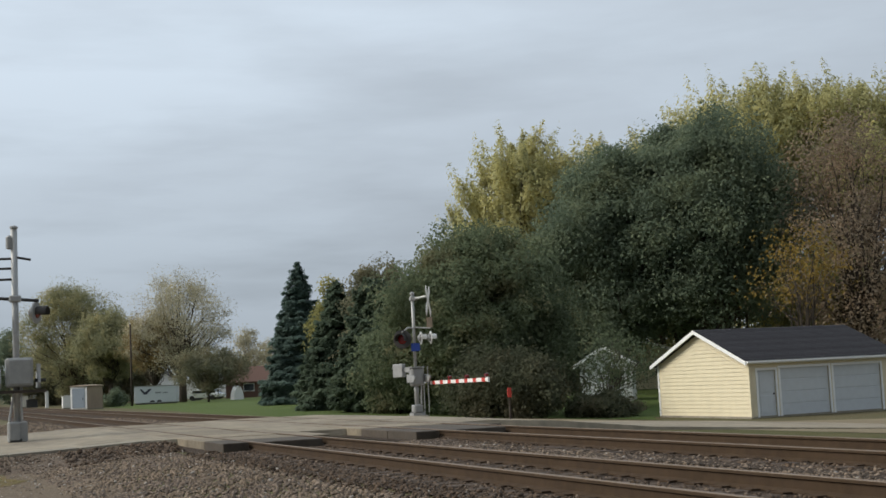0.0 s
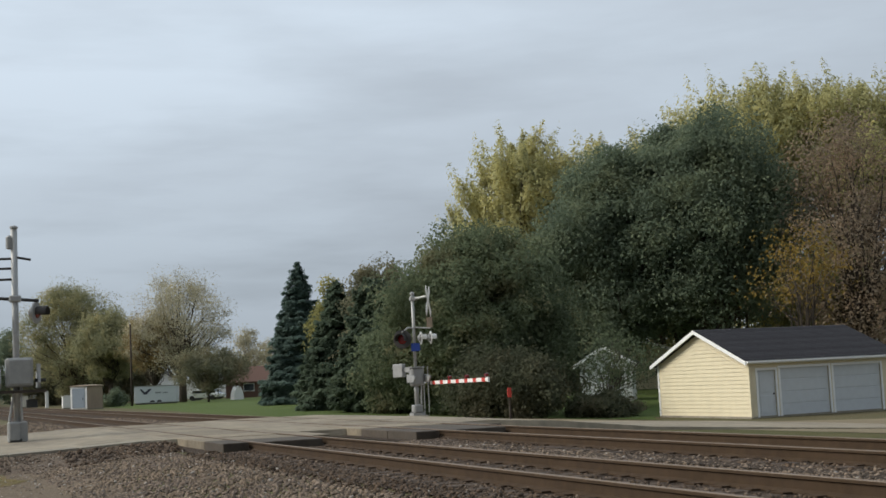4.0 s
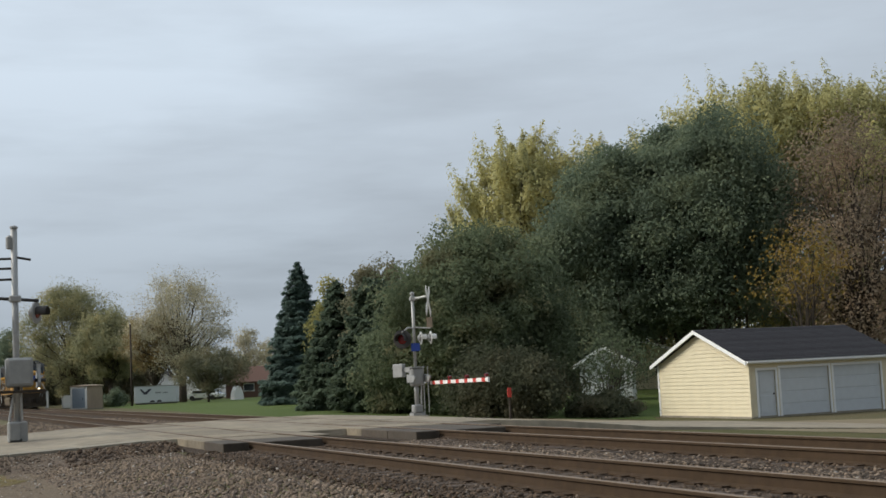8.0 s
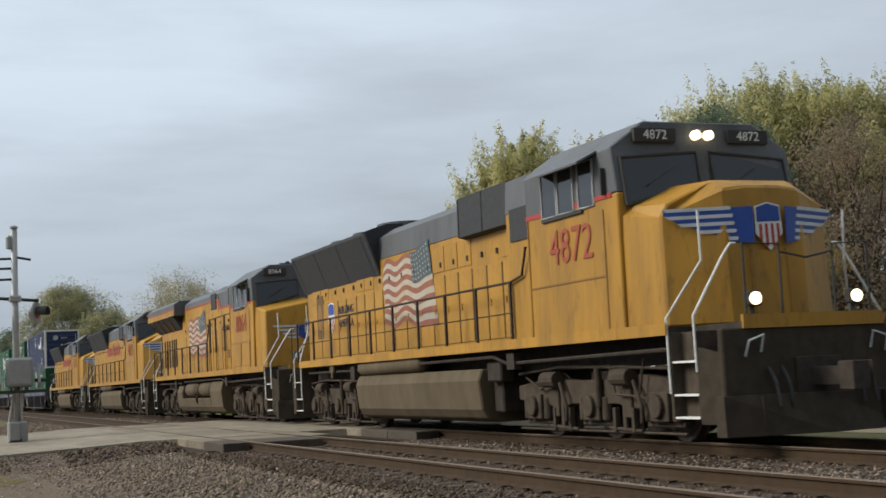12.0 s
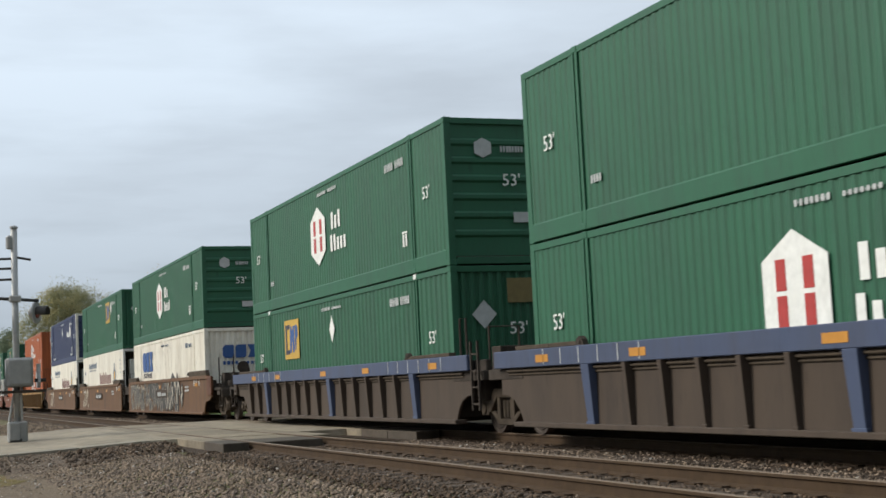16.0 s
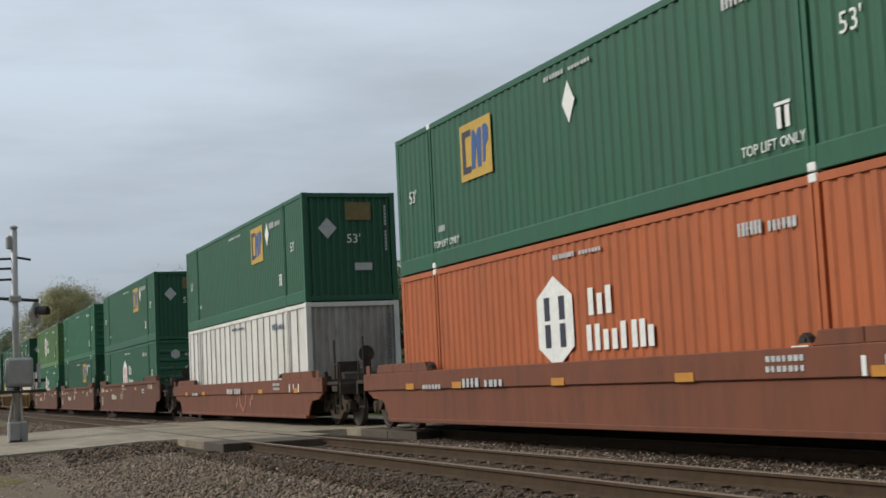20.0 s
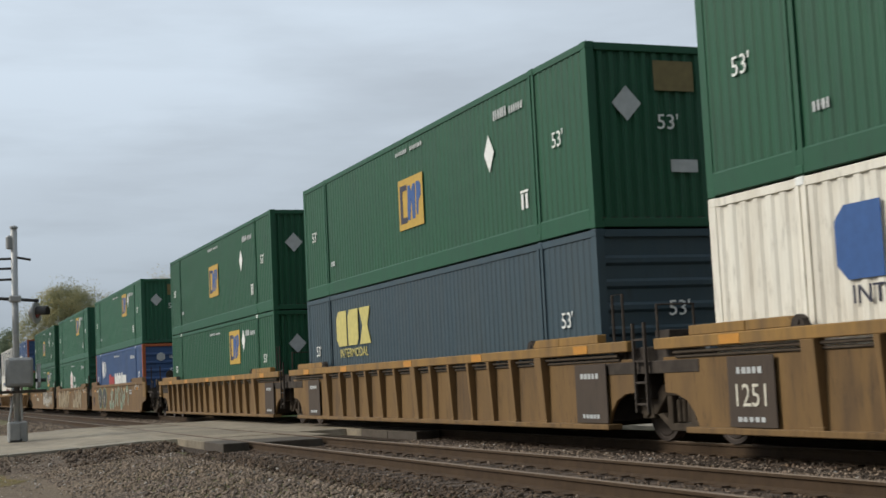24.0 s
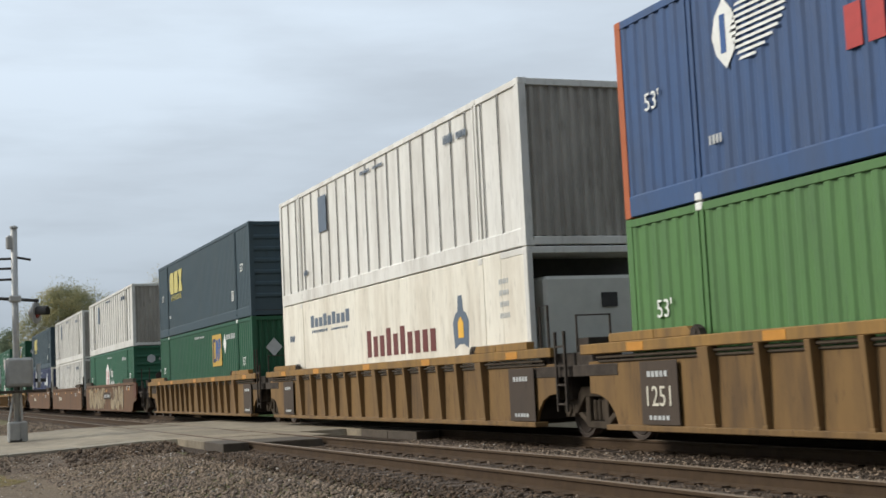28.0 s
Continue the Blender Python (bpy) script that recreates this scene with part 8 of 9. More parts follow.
    # nose and cab
    if sq:
        nose = Geo().add([(-2.1, -1.40, 1.6), (-2.1, 1.40, 1.6), (-2.3, -1.34, 3.25), (-2.3, 1.34, 3.25), (-2.3, 0, 3.5), (-3.4, -1.50, 1.6), (-3.4, 1.50, 1.6), (-3.4, -1.50, 3.5), (-3.4, 1.50, 3.5), (-3.4, 0, 3.75)],
                         [(0, 1, 3, 4, 2), (0, 2, 7, 5), (1, 6, 8, 3), (2, 4, 9, 7), (4, 3, 8, 9), (5, 7, 9, 8, 6), (0, 5, 6, 1)])
    else:
        # swept back in plan from a flat middle, with sloping shoulders
        nose = Geo()
        half = [(-1.62, 0.28, 1.6, 3.50), (-1.66, 0.62, 1.6, 3.46), (-2.12, 1.38, 1.6, 3.12)]
        front = [(x, -y, lo, hi) for x, y, lo, hi in half[::-1]] + half
        nose.v = [(x, y, lo) for x, y, lo, hi in front] + [(x - 0.07, y * 0.985, hi) for x, y, lo, hi in front]
        nose.v += [(-2.1, -1.28, 3.30), (-1.98, -0.62, 3.62), (-1.98, 0.62, 3.62), (-2.1, 1.28, 3.30)]
        nose.v += [(-3.3, -1.5, 1.6), (-3.3, -1.5, 3.28), (-3.3, -1.36, 3.40), (-3.3, -0.62, 3.70), (-3.3, 0.62, 3.70), (-3.3, 1.36, 3.40), (-3.3, 1.5, 3.28), (-3.3, 1.5, 1.6)]
        nose.f = [(i, i + 1, i + 7, i + 6) for i in range(5)]
        nose.f += [(6, 7, 13, 12), (7, 8, 9, 10, 14, 13), (10, 11, 15, 14), (0, 6, 17, 16), (6, 12, 18, 17), (12, 13, 19, 18), (13, 14, 20, 19), (14, 15, 21, 20), (15, 11, 22, 21), (11, 5, 23, 22), (16, 17, 18, 19, 20, 21, 22, 23), (0, 1, 2, 3, 4, 5, 23, 16)]
    part("nose", nose, L_YELLOW, th, "yellow short nose", bevel=0.03)
    door = part("nose_door", Geo().box(-0.02, 0.02, -0.27, 0.27, -0.5, 0.45), L_YELLOW, th, at=pose(-2.12 if sq else -1.63, 0.25 if sq else 0, 2.15, 0, -6.9 if sq else -2, 0))
    for s in (-1, 1):
        part("door_seam", Geo().box(-0.02, 0.027, s * 0.28 - 0.012, s * 0.28 + 0.012, -0.5, 0.47), L_SHADE, door)
    if sq:
        wings(th, -2.2, 2.7, 0.92)
    else:
        swept_wings(th)
    shellz = 3.60
    cab = part("cab", Geo().prism([(-1.53, 1.6), (-1.53, shellz), (1.53, shellz), (1.53, 1.6)], "x", -6.15, -3.04), L_YELLOW, th, "yellow cab with a grey upper part", bevel=0.02)
    up = Geo()
    top = [(-1.53, shellz + 0.003), (-1.53, 4.28), (-0.95, 4.68), (0.95, 4.68), (1.53, 4.28), (1.53, shellz + 0.003)]
    for x, xt in ((-3.05, -3.19), (-6.15, -6.15)):
        up.v += [((xt if z > 4 else x), y, z) for y, z in top]
    up.f = [tuple(range(6)), tuple(range(6, 12))[::-1]] + [(i, (i + 1) % 6, 6 + (i + 1) % 6, 6 + i) for i in range(6)]
    part("cab_top", up, L_GREY, cab, "grey cab roof and window band", bevel=0.02)
    part("stripe", Geo().box(-6.13, -3.2, -1.542, -1.533, 3.55, 3.62), D_RED, cab, "thin red stripe")
    for y0, y1 in ((-1.3, -0.12), (0.12, 1.3)):
        rim = [(-2.985 - 0.17 * (z - 3.4) / 0.85, y, z) for y, z in (((y0 * 1.08, 3.40), (y1, 3.76), (y1, 4.22), (y0 * 1.08, 4.12)) if y0 < 0 else ((y0, 3.76), (y1 * 1.08, 3.40), (y1 * 1.08, 4.12), (y0, 4.22)))]
        part("windshield", Geo().add(rim, [(0, 1, 2, 3)]), M_GLASS, cab, "dark cab windshield")
        part("window_gasket", Geo().tube(rim + rim[:1], 0.03, 5), M_BLACK, cab)
        part("wiper", Geo().tube([(rim[0][0] + 0.02, y0 + 0.3, 3.72), (rim[0][0] - 0.04, y0 + 0.75, 3.98)], 0.012, 4), M_BLACK, cab)
    part("number_board", Geo().box(-3.2, -3.11, -1.15, -0.45, 4.36, 4.56), M_BLACK, cab, "dark number board")
    part("number_board", Geo().box(-3.2, -3.11, 0.45, 1.15, 4.36, 4.56), M_BLACK, cab, "dark number board")
    for y in (-0.8, 0.8):
        part("board_number", text_mesh(number, 0.2, D_WHITE), None, cab, at=pose(-3.102, y, 4.46, 0, 0, 90))
    for s in (-1, 1):
        y = s * 1.537
        for a, b in ((-5.5, -4.98), (-4.92, -4.4), (-4.22, -3.74)):
            part("side_window", Geo().box(a, b, y - 0.006, y + 0.006, 3.52, 4.18), M_GLASS, cab, "dark sliding side window")
            part("window_frame", Geo().tube([(a, y, 3.5), (b, y, 3.5), (b, y, 4.2), (a, y, 4.2), (a, y, 3.5)], 0.024, 5), M_GALV, cab)
        part("awning", Geo().prism([(s * 1.53, 4.26), (s * 1.86, 4.10), (s * 1.86, 4.13), (s * 1.53, 4.30)], "x", -5.6, -3.6), L_GREY, cab, "sun awning over the window")
        part("mirror", Geo().box(-3.4, -3.36, s * 1.56 - 0.05, s * 1.56 + 0.05, 3.6, 4.0), M_BLACK, cab)
        part("arm_rest", Geo().box(-5.5, -4.1, y - 0.03, y + 0.03, 3.44, 3.5), M_BLACK, cab)
        part("cab_door_line", Geo().box(-6.1, -6.07, y - 0.008, y + 0.008, 1.65, 3.55).box(-3.5, -3.47, y - 0.006, y + 0.006, 1.65, 3.4).box(-6.07, -3.5, y - 0.006, y + 0.006, 2.42, 2.45), L_SHADE, cab, "panel seams")
    part("road_number", text_mesh(number, 0.78, L_RED, 0.003, 0.95), None, th, "red painted road number", at=(-4.57, -1.545, 2.98))
    part("cab_vent", Geo().box(-3.9, -3.6, -0.5, 0.5, 4.68, 4.76), L_GREY, cab)
    part("horn", Geo().tube([(-5.4, 0.3, 4.8), (-4.9, 0.3, 4.82)], 0.05, 8, 0.1).tube([(-5.4, 0.1, 4.84), (-4.95, 0.1, 4.86)], 0.04, 8, 0.09).box(-5.5, -5.35, 0.05, 0.35, 4.68, 4.86), L_GREY, th)
    part("antenna", Geo().cyl((-5.0, -0.2, 4.74), "z", 0.12, 0.12, 12).box(-4.8, -4.3, -0.6, -0.2, 4.68, 4.78), L_GREY, th)
    # headlamps
    for y in (-0.11, 0.11):
        part("headlamp", Geo().lathe((-3.09 if not sq else -2.28, y if not sq else 0.45, 4.47 if not sq else (3.1 + y)), "x", [(-0.06, 0.072), (0.02, 0.072), (0.03, 0.055)], 16), LAMP_ON if lit else L_SILVER, th, "lit headlamp" if lit else "unlit headlamp")
    for s in (-1, 1):
        dl = part("ditch_lamp_housing", Geo().box(-0.12, 0.02, -0.1, 0.1, -0.1, 0.1), M_BLACK, th, at=(-0.88, s * 0.80, 1.90), bevel=0.02)
        part("ditch_lamp", Geo().lathe((0.03, 0, 0), "x", [(-0.02, 0.085), (0.01, 0.085), (0.02, 0.06)], 16), LAMP_ON if lit else L_SILVER, dl, "lit ditch lamp" if lit else "unlit ditch lamp")
        part("lamp_stand", Geo().tube([(-0.98, s * 0.80, 1.6), (-0.94, s * 0.80, 1.9)], 0.03, 6), M_BLACK, th)
        part("gate_rail", Geo().tube([(-0.82, s * 0.42, 1.6), (-0.82, s * 0.42, 2.6), (-0.82, s * 0.98, 2.62), (-0.82, s * 0.98, 1.6)], 0.018, 6), M_BLACK, th)
    part("chain", Geo().tube([(-0.82, -0.42, 2.5), (-0.82, 0, 2.42), (-0.82, 0.42, 2.5)], 0.015, 5), M_BLACK, th)
    # hood
    HW = 1.12
    hood_top = 3.78
    # (from, to, top of the yellow, eaves, ridge)
    runs = ((-LEN + 1.5, -9.7, 4.1, 4.3, 4.54), (-9.7, -6.15, hood_top, 4.3, 4.54)) if sq else ((-LEN + 1.5, -6.15, hood_top, 4.26, 4.46),)
    body = Geo()
    for xa, xb, za, ze, zr in runs:
        body.box(xa, xb, -HW, HW, 1.6, za)
        part("hood_roof", Geo().prism([(-HW - 0.004, za), (HW + 0.004, za), (HW - 0.02, ze), (0.78, zr), (-0.78, zr), (-HW + 0.02, ze)], "x", xa + 0.05, xb - 0.002), L_GREY, th, "grey hood roof")
        if sq:
            part("stripe", Geo().box(xa + 0.1, xb - 0.01, -HW - 0.012, -HW - 0.004, za - 0.03, za + 0.03), L_RED, th, "thin faded red stripe")
    part("hood", body, L_YELLOW, th, "yellow engine hood with doors", bevel=0.02)
    if sq:
        part("stripe", Geo().prism([(-9.98, 4.12), (-9.62, 4.12), (-9.2, 3.77), (-9.6, 3.77)], "y", -HW - 0.014, -HW - 0.005), L_RED, th, "red kink of the stripe")
    rg = random.Random(int(number))
    x = -6.6
    while x > -LEN + 2.2:
        w = rg.choice((0.62, 0.7, 0.8))
        if not (sq and x < -16):
            part("hood_door", cached(("hood_door", w), lambda: Geo().box(-w + 0.03, -0.03, -0.016, 0.0, 0.0, 1.36).box(-w + 0.1, -w + 0.16, -0.035, -0.016, 0.62, 0.74).mesh("hood_door", L_YELLOW, 0.006)), None, th, at=(x, -HW - 0.001, 1.72))
            part("door_seam", cached("hood_seam", lambda: Geo().box(-0.014, 0.014, -0.02, 0.0, 0.0, 1.36).mesh("door_seam", L_SEAM)), None, th, at=(x, -HW - 0.001, 1.72))
            part("latch", cached("latch", lambda: Geo().box(-0.03, 0.03, -0.03, 0.0, -0.05, 0.05).mesh("latch", L_DARK)), None, th, at=(x - 0.2, -HW - 0.002, 3.3))
            if rg.random() < 0.6:
                part("hood_door", cached(("hood_top_door", w), lambda: Geo().box(-w + 0.03, -0.03, -0.012, 0.0, 0.0, 0.5).mesh("hood_door", L_YELLOW, 0.005)), None, th, at=(x, -HW - 0.001, 3.16))
        x -= w
    if not sq:
        part("equipment_box", Geo().box(-7.15, -6.15, -1.45, 1.45, 1.62, hood_top + 0.02), L_YELLOW, th, "yellow equipment cabinet", bevel=0.02)
        part("equipment_roof", Geo().prism([(-1.452, hood_top + 0.02), (1.452, hood_top + 0.02), (1.42, 4.36), (0.8, 4.52), (-0.8, 4.52), (-1.42, 4.36)], "x", -7.15, -6.15), L_GREY, th)
        part("dark_panel", Geo().box(-6.95, -6.22, -1.475, -1.452, 3.3, 3.85), L_DARK, th, "black filter panel")
        for s in (-1, 1):
            part("brake_grille", Geo().prism([(s * 1.13, 3.64), (s * 1.3, 3.68), (s * 1.3, 4.42), (s * 0.8, 4.52)], "x", -9.7, -7.4), L_DARK, th, "black dynamic brake grille")
            for k in range(3):
                part("grille_frame", cached(("grille_frame", s), lambda: Geo().box(-0.02, 0.02, s * 1.3 - 0.012, s * 1.3 + 0.012, 3.69, 4.41).mesh("grille_frame", L_DARK)), None, th, at=(-7.42 - 1.12 * k, 0, 0))
            rad = part("radiator", Geo().prism([(s * 1.125, 3.42), (s * 1.48, 4.34), (s * 1.48, 4.41), (s * 0.9, 4.6), (s * 0.5, 4.6), (s * 0.5, 3.5)], "x", -21.1, -14.9), L_DARK, th, "black flared radiator grille")
            for k in range(4):
                part("seam", cached(("rad_seam", s), lambda: Geo().prism([(s * 1.13, 3.44), (s * 1.137, 3.44), (s * 1.486, 4.33), (s * 1.478, 4.33)], "x", -0.02, 0.02).mesh("seam", L_DARK)), None, rad, at=(-15.2 - 1.9 * k, 0, 0))
            part("radiator_brace", Geo().tube([(-14.88, s * 1.14, 3.44), (-14.88, s * 1.49, 4.4)], 0.04, 6), L_GREY, th)
        for k in range(3):
            part("cooling_fan", Geo().lathe((-16.0 - 1.9 * k, 0, 4.58), "z", [(0, 0.72), (0.14, 0.72), (0.16, 0.6), (0.1, 0.1)], 20), L_GREY, th)
        part("exhaust_stack", Geo().box(-11.6, -10.8, -0.25, 0.25, 4.45, 4.62), L_DARK, th)
        part("roof_fan", Geo().lathe((-9.0, 0, 4.46), "z", [(0, 0.6), (0.12, 0.6), (0.14, 0.5), (0.1, 0.1)], 20), L_GREY, th)
    else:
        wing = part("radiator", Geo().prism([(-1.52, 3.92), (1.52, 3.92), (1.52, 4.36), (1.3, 4.5), (-1.3, 4.5), (-1.52, 4.36)], "x", -LEN + 0.45, -15.85), L_GREY, th, "grey overhanging radiator wing", bevel=0.02)
        part("wing_stripe", Geo().box(-LEN + 0.47, -15.87, -1.532, -1.521, 4.13, 4.18), L_RED, wing, "thin red stripe")
        part("wing_band", Geo().box(-LEN + 0.47, -15.87, -1.53, -1.521, 3.93, 4.125), L_YELLOW, wing)
        part("wing_underside", Geo().prism([(-1.13, 3.4), (-1.5, 3.91), (1.5, 3.91), (1.13, 3.4)], "x", -LEN + 1.4, -16.3), L_DARK, wing, "dark sloped intake screens")
        for k in range(4):
            part("strut", Geo().tube([(-21.0 + 1.2 * k, -1.17, 3.4), (-21.0 + 1.2 * k, -1.5, 3.9)], 0.035, 5), L_SHADE, wing, "dull yellow strut")
        part("dark_panel", Geo().box(-8.04, -7.49, -HW - 0.03, -HW - 0.002, 3.8, 4.4), L_DARK, th, "black filter panel")
        part("dark_panel", Geo().box(-10.81, -9.98, -HW - 0.03, -HW - 0.002, 3.8, 4.34), L_DARK, th, "black filter panel")
        part("dark_panel", Geo().box(-7.34, -6.94, -HW - 0.03, -HW - 0.002, 4.17, 4.36), L_DARK, th, "small black filter panel")
        for gx in (-5.1, -3.98):
            part("access_panel", Geo().box(gx - 0.45, gx + 0.45, -1.55, -1.535, 1.72, 2.4), L_YELLOW, th, "raised access panel", bevel=0.006)
        for gx in (-8.16, -6.82):
            lv = part("vent", Geo().box(gx - 0.24, gx + 0.24, -HW - 0.03, -HW - 0.016, 2.04, 2.36), L_YELLOW, th, "small slatted vent")
            for k in range(4):
                part("slot", Geo().box(gx - 0.2, gx + 0.2, -HW - 0.034, -HW - 0.029, 2.08 + 0.07 * k, 2.11 + 0.07 * k), L_POST, lv)
        for x in (-20.9, -20.15, -19.6, -19.1, -18.53, -18.08, -17.66):
            part("dark_slot", cached("dark_slot", lambda: Geo().box(-0.085, 0.085, -0.03, -0.01, 2.0, 3.08).mesh("dark_slot", L_POST)), None, th, "dark vertical intake slot", at=(x, -HW, 0))
        part("exhaust_stack", Geo().box(-12.9, -12.1, -0.3, 0.3, 4.53, 4.72), L_DARK, th)
        part("roof_box", Geo().box(-15.6, -13.4, -0.7, 0.7, 4.53, 4.6), L_GREY, th)
    # walkway rails
    xs = [-LEN + 1.7 + k * (LEN - 1.7 - (10.0 if sq else 7.0)) / (7 if sq else 9) for k in range(8 if sq else 10)]
    st = cached(("stanchion", sq), lambda: Geo().box(-0.055 if sq else -0.03, 0.055 if sq else 0.03, -0.02, 0.02, 0.0, 1.02).mesh("stanchion", L_POST))
    for s in (-1, 1):
        for xx in xs:
            part("stanchion", st, None, th, at=(xx, s * 1.5, 1.6))
        if sq:
            part("handrail", Geo().tube([(xs[0], s * 1.5, 2.62), (xs[-1], s * 1.5, 2.62), (xs[-1] + 0.1, s * 1.5, 2.7), (xs[-1] + 0.55, s * 1.5, 3.38), (-6.2, s * 1.52, 3.42)], 0.022, 6), L_POST, th)
            for xx in (-9.4, -8.5, -7.13):
                part("stanchion", cached("high_stanchion", lambda: Geo().box(-0.06, 0.06, -0.02, 0.02, 0.0, 1.15).mesh("stanchion", L_POST)), None, th, at=(xx, s * 1.5, 2.26))
                part("stanchion_foot", cached("stanchion_foot", lambda: Geo().box(-0.025, 0.025, -0.015, 0.015, 0.0, 0.68).mesh("stanchion_foot", L_YELLOW)), None, th, at=(xx, s * 1.5, 1.6))
        else:
            part("handrail", Geo().tube([(xs[0], s * 1.5, 2.62), (xs[-1], s * 1.5, 2.62), (xs[-1] + 0.5, s * 1.5, 2.7), (xs[-1] + 0.75, s * 1.52, 3.15)], 0.022, 6), M_TRUCK, th)
            part("kick_rail", Geo().tube([(xs[0], s * 1.5, 2.1), (xs[-1], s * 1.5, 2.1)], 0.012, 5), M_TRUCK, th)
    # art on the hood side
    y = -HW - 0.022
    if art == "flag":
        flag(th, -14.6, -11.3, 2.25, 3.75, y - 0.002, 1) if not sq else flag(th, -14.94, -11.5, 2.34, 3.72, y - 0.002, 1)
        sx = -18.7 if not sq else -6.45
        shield(th, pose(sx, y - 0.002, 2.68 if not sq else 3.0), 1.2)
        if sq:
            part("lettering", text_mesh("BUILDING AMERICA", 0.24, D_INK), None, th, "dark painted words", at=(-7.95, y - 0.004, 3.05))
        else:
            worn = part("worn_panel", Geo().box(-20.0, -19.42, y + 0.002, y + 0.012, 2.2, 3.3), L_STAIN, th, "dark worn door panel")
            part("patch", Geo().prism([(-19.86, 2.45), (-19.6, 2.4), (-19.48, 2.6), (-19.52, 2.95), (-19.66, 3.1), (-19.84, 3.05), (-19.9, 2.8)], "y", y - 0.004, y + 0.001), L_SHADE, worn, "rubbed yellow patch")
            part("worn_panel", Geo().box(-19.0, -18.5, y + 0.004, y + 0.012, 1.78, 2.1), L_SHADE, th, "dulled patch under the shield")
            part("lettering", text_mesh("BUILDING", 0.28, D_INK), None, th, "dark painted words", at=(sx + 1.2, y - 0.004, 2.82))
            part("lettering", text_mesh("AMERICA", 0.28, D_INK), None, th, "dark painted words", at=(sx + 1.2, y - 0.004, 2.5))
    else:
        bars("lettering", 5, 1.9, 0.62, L_RED, th, (-14.4, y - 0.002, 3.3), 5, 0.28, 0.0, "red painted lettering blocks")
        bars("lettering", 7, 2.5, 0.62, L_RED, th, (-11.9, y - 0.002, 3.3), 6, 0.28, 0.0, "red painted lettering blocks")
    return th


L_POST = surface("dark_brown_post", (0.045, 0.03, 0.022), 0.85, grain=6, amount=0.3, bump=0.1)
L_STAIN = surface("worn_brown_paint", (0.13, 0.075, 0.032), 0.8, grain=3, amount=0.5, dirt=(0.3, 0.16, 0.03), dirt_scale=1.6, bump=0.05)
L_SEAM = surface("dirty_seam", (0.11, 0.058, 0.018), 0.8, grain=6, amount=0.4, bump=0)
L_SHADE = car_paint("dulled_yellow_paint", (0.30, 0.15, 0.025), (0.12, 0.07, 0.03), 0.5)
L_PLOW = surface("dusty_plow_steel", (0.05, 0.039, 0.028), 0.92, spec=0.15, grain=5, amount=0.3, dirt=(0.06, 0.046, 0.032), dirt_scale=1.5, bump=0.2)

locomotive(139.9, "rounded", "4872", True, "flag", "weathered yellow diesel locomotive with lit lamps leading the train")
locomotive(117.5, "square", "8064", False, "flag", "yellow diesel locomotive with angular nose and flag mural")
locomotive(95.1, "rounded", "4071", False, "letters", "yellow diesel locomotive with red lettering blocks on its hood")
locomotive(72.7, "rounded", "4524", False, "letters", "yellow diesel locomotive at the tail of the engine set")

# the loads, unit by unit: place, well (kind, colours), lower and upper load
GREEN_SQ = (C_FRESH, "corr", "v", "square_near", "square", "dark green corrugated container with yellow square emblem")
GREEN_SQ_FAR = (C_GREEN, "corr", "v", "square_far", "square", "dark green corrugated container with yellow square emblem")
GREEN_SQ_MID = (C_FRESH, "fine", "v", "square_mid", "square", "dark green container with yellow square emblem")
GREEN_SQ_FINE = (C_GREEN, "fine", "v", "square_near", "square", "dark green container with yellow square emblem")
GREEN_HEX = (C_GREEN, "fine", "h", "hex", "hex", "dark green container with white hexagon emblem")
GREEN_HEX_CORR = (C_TEAL, "corr", "h", "hex", "hex", "green corrugated container with white hexagon emblem")
LIGHT_HEX = (C_LTGREEN, "corr", "h", "hex", "hex", "light green corrugated container with white hexagon")
ORANGE_HEX = (C_ORANGE, "corr", "v", "hex_white", "hex", "orange corrugated container with white hexagon emblem")
WHITE_BLOCK = (C_WHITE, "corr", "v", "blocks", "blocks", "white corrugated container with blue block emblem")
SLATE_BLOCK = (C_SLATE, "fine", "h", ("blocks", D_CREAMYELLOW), None, "slate blue container with yellow block emblem")
NAVY_RING = (C_NAVY, "fine", "h", "ring", "hex", "navy blue container with white edge posts")
BLUE_STRIPE = (C_BLUE, "corr", "h", "stripes", "hex", "blue corrugated container with orange end posts")
WHITE_PANEL = (C_ALUM, "panel", "v", None, None, "white panelled container with dark vertical seams")
GREEN_PLAIN = (C_TEAL, "corr", "h", None, "hex", "green corrugated container without an emblem")

OCHRE_RIB, OCHRE_FLAT = (True, W_OCHRE, W_YELLOW), (False, W_TAN, W_TAN)
BROWN_FLAT, RED_FLAT, DARK_RIB = (False, W_BROWN, W_BROWN), (False, W_RED, W_RED), (True, W_DARK, W_BLUE)
RED_LOW = (False, W_REDLOW, W_REDLOW)
D_PALE = surface("pale_spray_paint", (0.46, 0.41, 0.32), 0.6, grain=6, amount=0.2, dirt=(0.25, 0.2, 0.15), dirt_scale=2, bump=0)
D_TEAL = surface("teal_spray_paint", (0.10, 0.19, 0.13), 0.6, grain=6, amount=0.2, bump=0)
D_SPRAYTAN = surface("tan_spray_paint", (0.36, 0.275, 0.16), 0.6, grain=6, amount=0.2, dirt=(0.2, 0.15, 0.09), dirt_scale=2, bump=0)
D_SOOT = surface("black_spray_paint", (0.04, 0.037, 0.034), 0.6, grain=6, amount=0.3, bump=0)
D_FADED = surface("faded_red_spray", (0.30, 0.11, 0.075), 0.6, grain=6, amount=0.2, bump=0)
